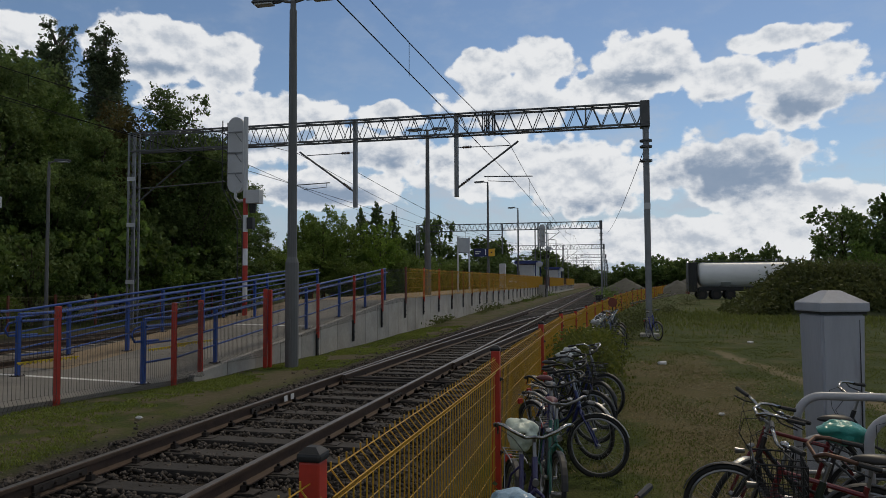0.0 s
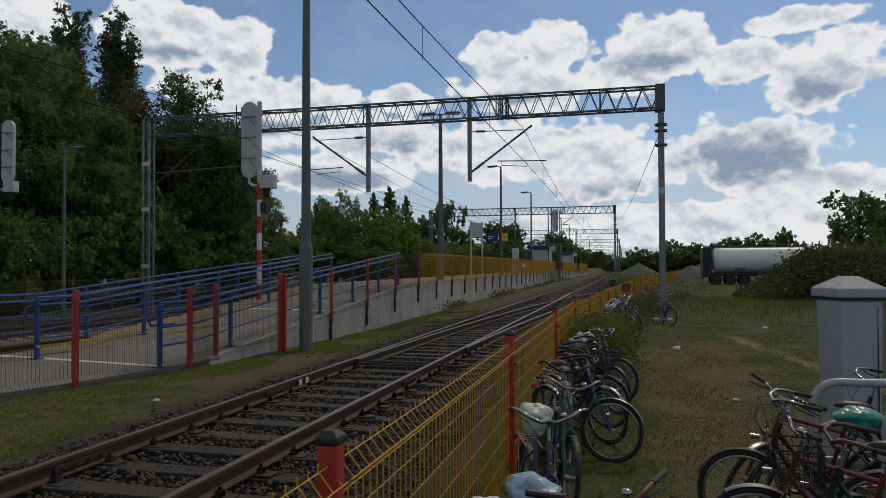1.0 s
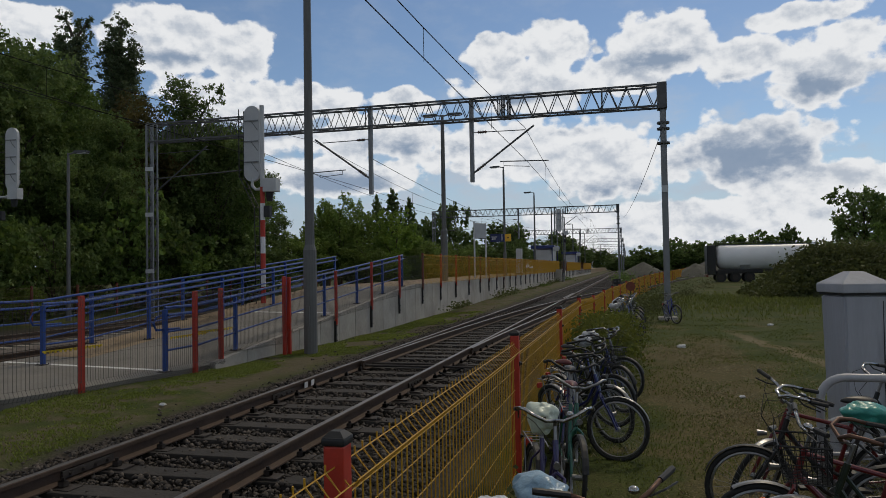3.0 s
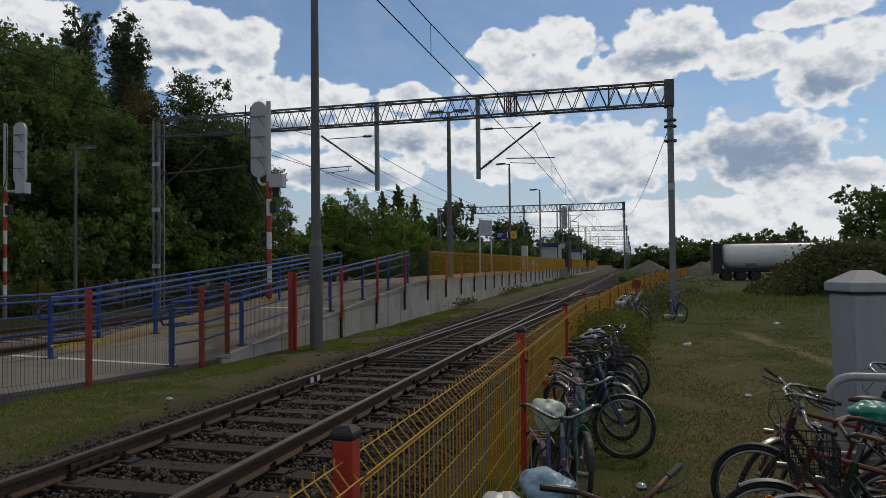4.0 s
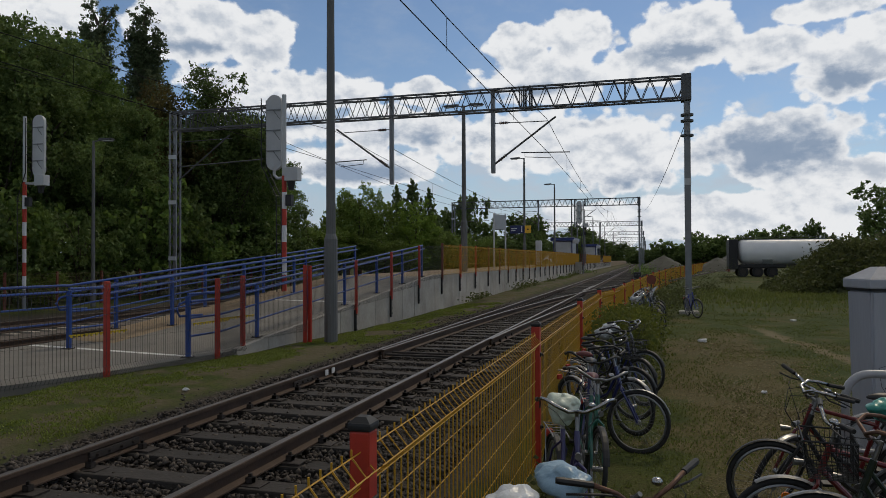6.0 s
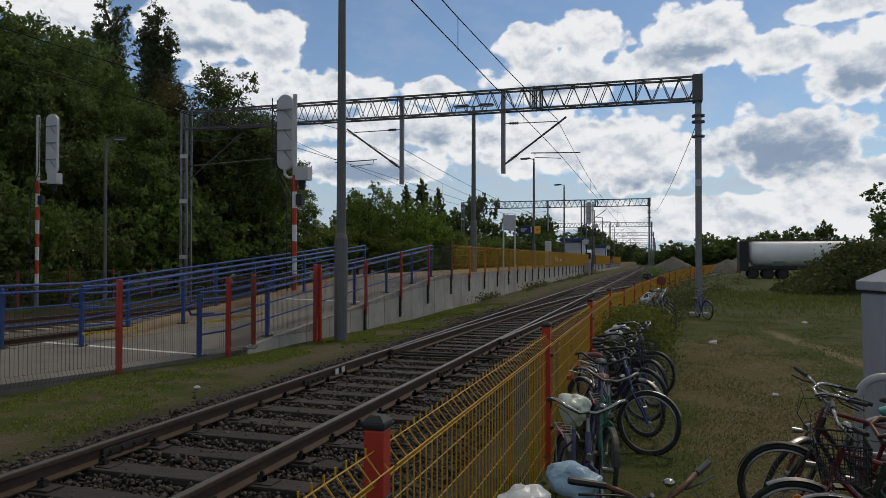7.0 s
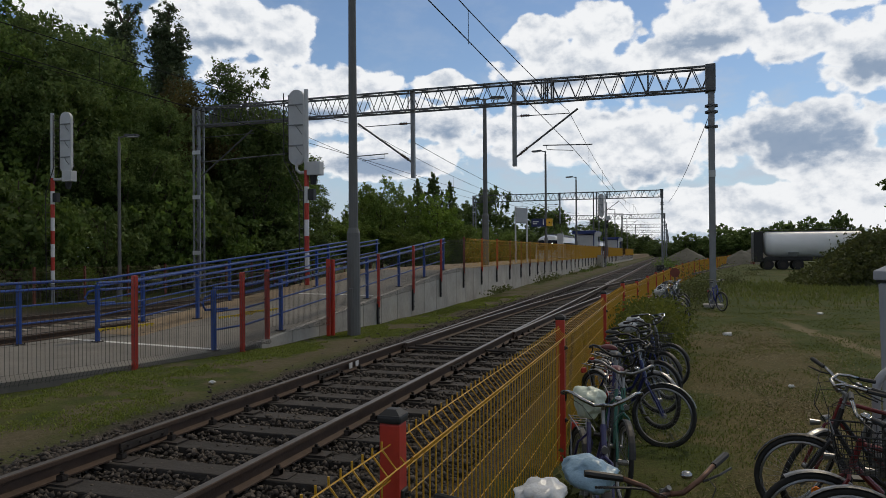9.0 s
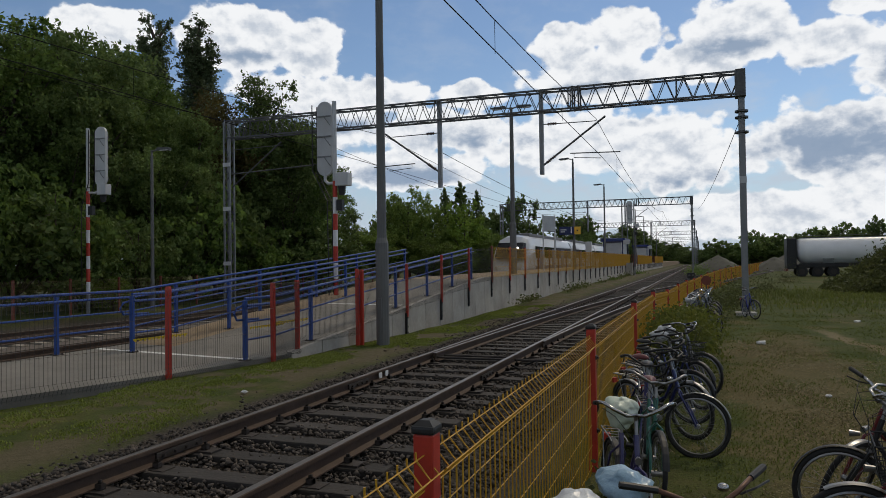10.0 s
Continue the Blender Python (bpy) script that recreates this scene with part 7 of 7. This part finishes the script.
def build_train():
    """Nose at y = 0, cars towards +y; z from the rail top."""
    t = thing("electric_train", pose(-13.4, 338, -0.25), "silver and blue electric passenger train with lit headlamps", "train")
    half = [(0.0, 0.55), (1.15, 0.55), (1.36, 0.8), (1.41, 1.6), (1.40, 2.5), (1.33, 3.1), (1.10, 3.6), (0.65, 3.82), (0.0, 3.88)]
    ring = half + [(-u, v) for u, v in half[-2:0:-1]]
    n = len(ring)

    def loft(sections):
        bm = B()
        rows = [[bm.verts.new((u * sx, y + (v - 0.55) * rake, 0.55 + (v - 0.55) * sz)) for u, v in ring] for y, sx, sz, rake in sections]
        for a, c in zip(rows, rows[1:]):
            for j in range(n):
                bm.faces.new((a[j], a[(j + 1) % n], c[(j + 1) % n], c[j]))
        bm.faces.new(rows[0]); bm.faces.new(rows[-1][::-1])
        return bm
    y = 0.0
    for k in range(4):
        L = 19.0 if k in (0, 3) else 16.0
        if k == 0:
            sec = [(0.0, 0.74, 0.40, 0.16), (0.08, 0.88, 0.52, 0.18), (0.35, 0.95, 0.70, 0.24), (0.9, 0.98, 0.86, 0.22), (1.7, 0.99, 0.96, 0.1), (2.8, 1, 1, 0.0), (L, 1, 1, 0)]
        else:
            sec = [(0, 1, 1, 0), (L, 1, 1, 0)]
        car = loft([(y + s[0], s[1], s[2], s[3]) for s in sec])
        body = part("car_body", car, M["train_white"], t, "silver-white car body", smooth=False)
        for side in (-1, 1):
            y0 = y + (3.2 if k == 0 else 0.5)
            part("window_band", box(B(), side * 1.405 - 0.02, side * 1.405 + 0.02, y0, y + L - 0.5, 2.1, 3.0), M["train_glass"], body, "dark window band")
            part("blue_stripe", box(B(), side * 1.40 - 0.02, side * 1.40 + 0.02, y0, y + L - 0.2, 0.75, 1.5), M["train_blue"], body)
            for d in (4.5, 9.5, 13.5):
                part("door", box(B(), side * 1.415 - 0.02, side * 1.415 + 0.02, y + d, y + d + 1.3, 0.75, 2.85), M["train_blue"], body)
        roof = box(B(), -0.75, 0.75, y + 4.0, y + L - 1.0, 3.7, 4.05, 0.08)
        part("roof_unit", roof, M["roof_grey"], body)
        part("gangway", box(B(), -0.9, 0.9, y + L, y + L + 0.5, 0.8, 3.4), M["black"], t)
        for d in (2.4, L - 2.0):
            bg = box(B(), -1.15, 1.15, y + d - 1.3, y + d + 1.3, 0.25, 0.6, 0.05)
            part("bogie", bg, M["black"], t)
            for yy in (-0.95, 0.95):
                part("wheelset", rod(B(), (-0.78, y + d + yy, 0.43), (0.78, y + d + yy, 0.43), 0.42, n=20), M["iron"], t)
        y += L + 0.5
    # windscreen, lamps, coupler
    ws = B()
    V = [ws.verts.new(p) for p in ((-1.02, 0.48, 2.05), (1.02, 0.48, 2.05), (0.92, 1.38, 3.2), (-0.92, 1.38, 3.2), (-1.18, 1.0, 2.05), (1.18, 1.0, 2.05), (1.08, 1.7, 3.15), (-1.08, 1.7, 3.15))]
    ws.faces.new((V[0], V[1], V[2], V[3])); ws.faces.new((V[4], V[0], V[3], V[7])); ws.faces.new((V[1], V[5], V[6], V[2]))
    bmesh.ops.solidify(ws, geom=ws.faces[:], thickness=-0.03)
    bmesh.ops.translate(ws, vec=(0, -0.34, 0.06), verts=ws.verts)
    part("windscreen", ws, M["train_glass"], t, "raked dark windscreen")
    for x in (-0.85, 0.85):
        part("headlamp", rod(B(), (x, -0.05, 1.35), (x, 0.14, 1.35), 0.13, n=14), M["lamp_glass"], t, "round clear lamp")
    part("headlamp", rod(B(), (0.62, 0.62, 2.86), (0.62, 0.9, 2.86), 0.07, n=14), M["headlamp"], t, "lit top lamp")
    part("coupler", rod(B(), (0, -0.45, 0.95), (0, 0.3, 0.95), 0.14, n=10), M["black"], t)
    part("apron", box(B(), -1.1, 1.1, 0.1, 0.7, 0.25, 0.75, 0.06), M["train_blue"], t)
    pt = B()
    for s in (-0.6, 0.6):
        rod(pt, (s, 8.0, 4.0), (s * 0.7, 9.2, 4.7), 0.03, n=6)
        rod(pt, (s * 0.7, 9.2, 4.7), (s * 0.6, 8.2, 5.5), 0.025, n=6)
    rod(pt, (-0.8, 8.2, 5.52), (0.8, 8.2, 5.52), 0.03, n=6)
    part("pantograph", pt, M["iron"], t)
    return t
train = build_train()


def motions():
    """What moves: the incoming train, running along the platform."""
    walk(train, [(t, pose(-13.4, y, -0.25)) for t, y in ((0.0, 338.0), (4.0, 223.0), (7.0, 136.7), (8.0, 108.0), (9.0, 79.3), (10.0, 50.5))])
motions()
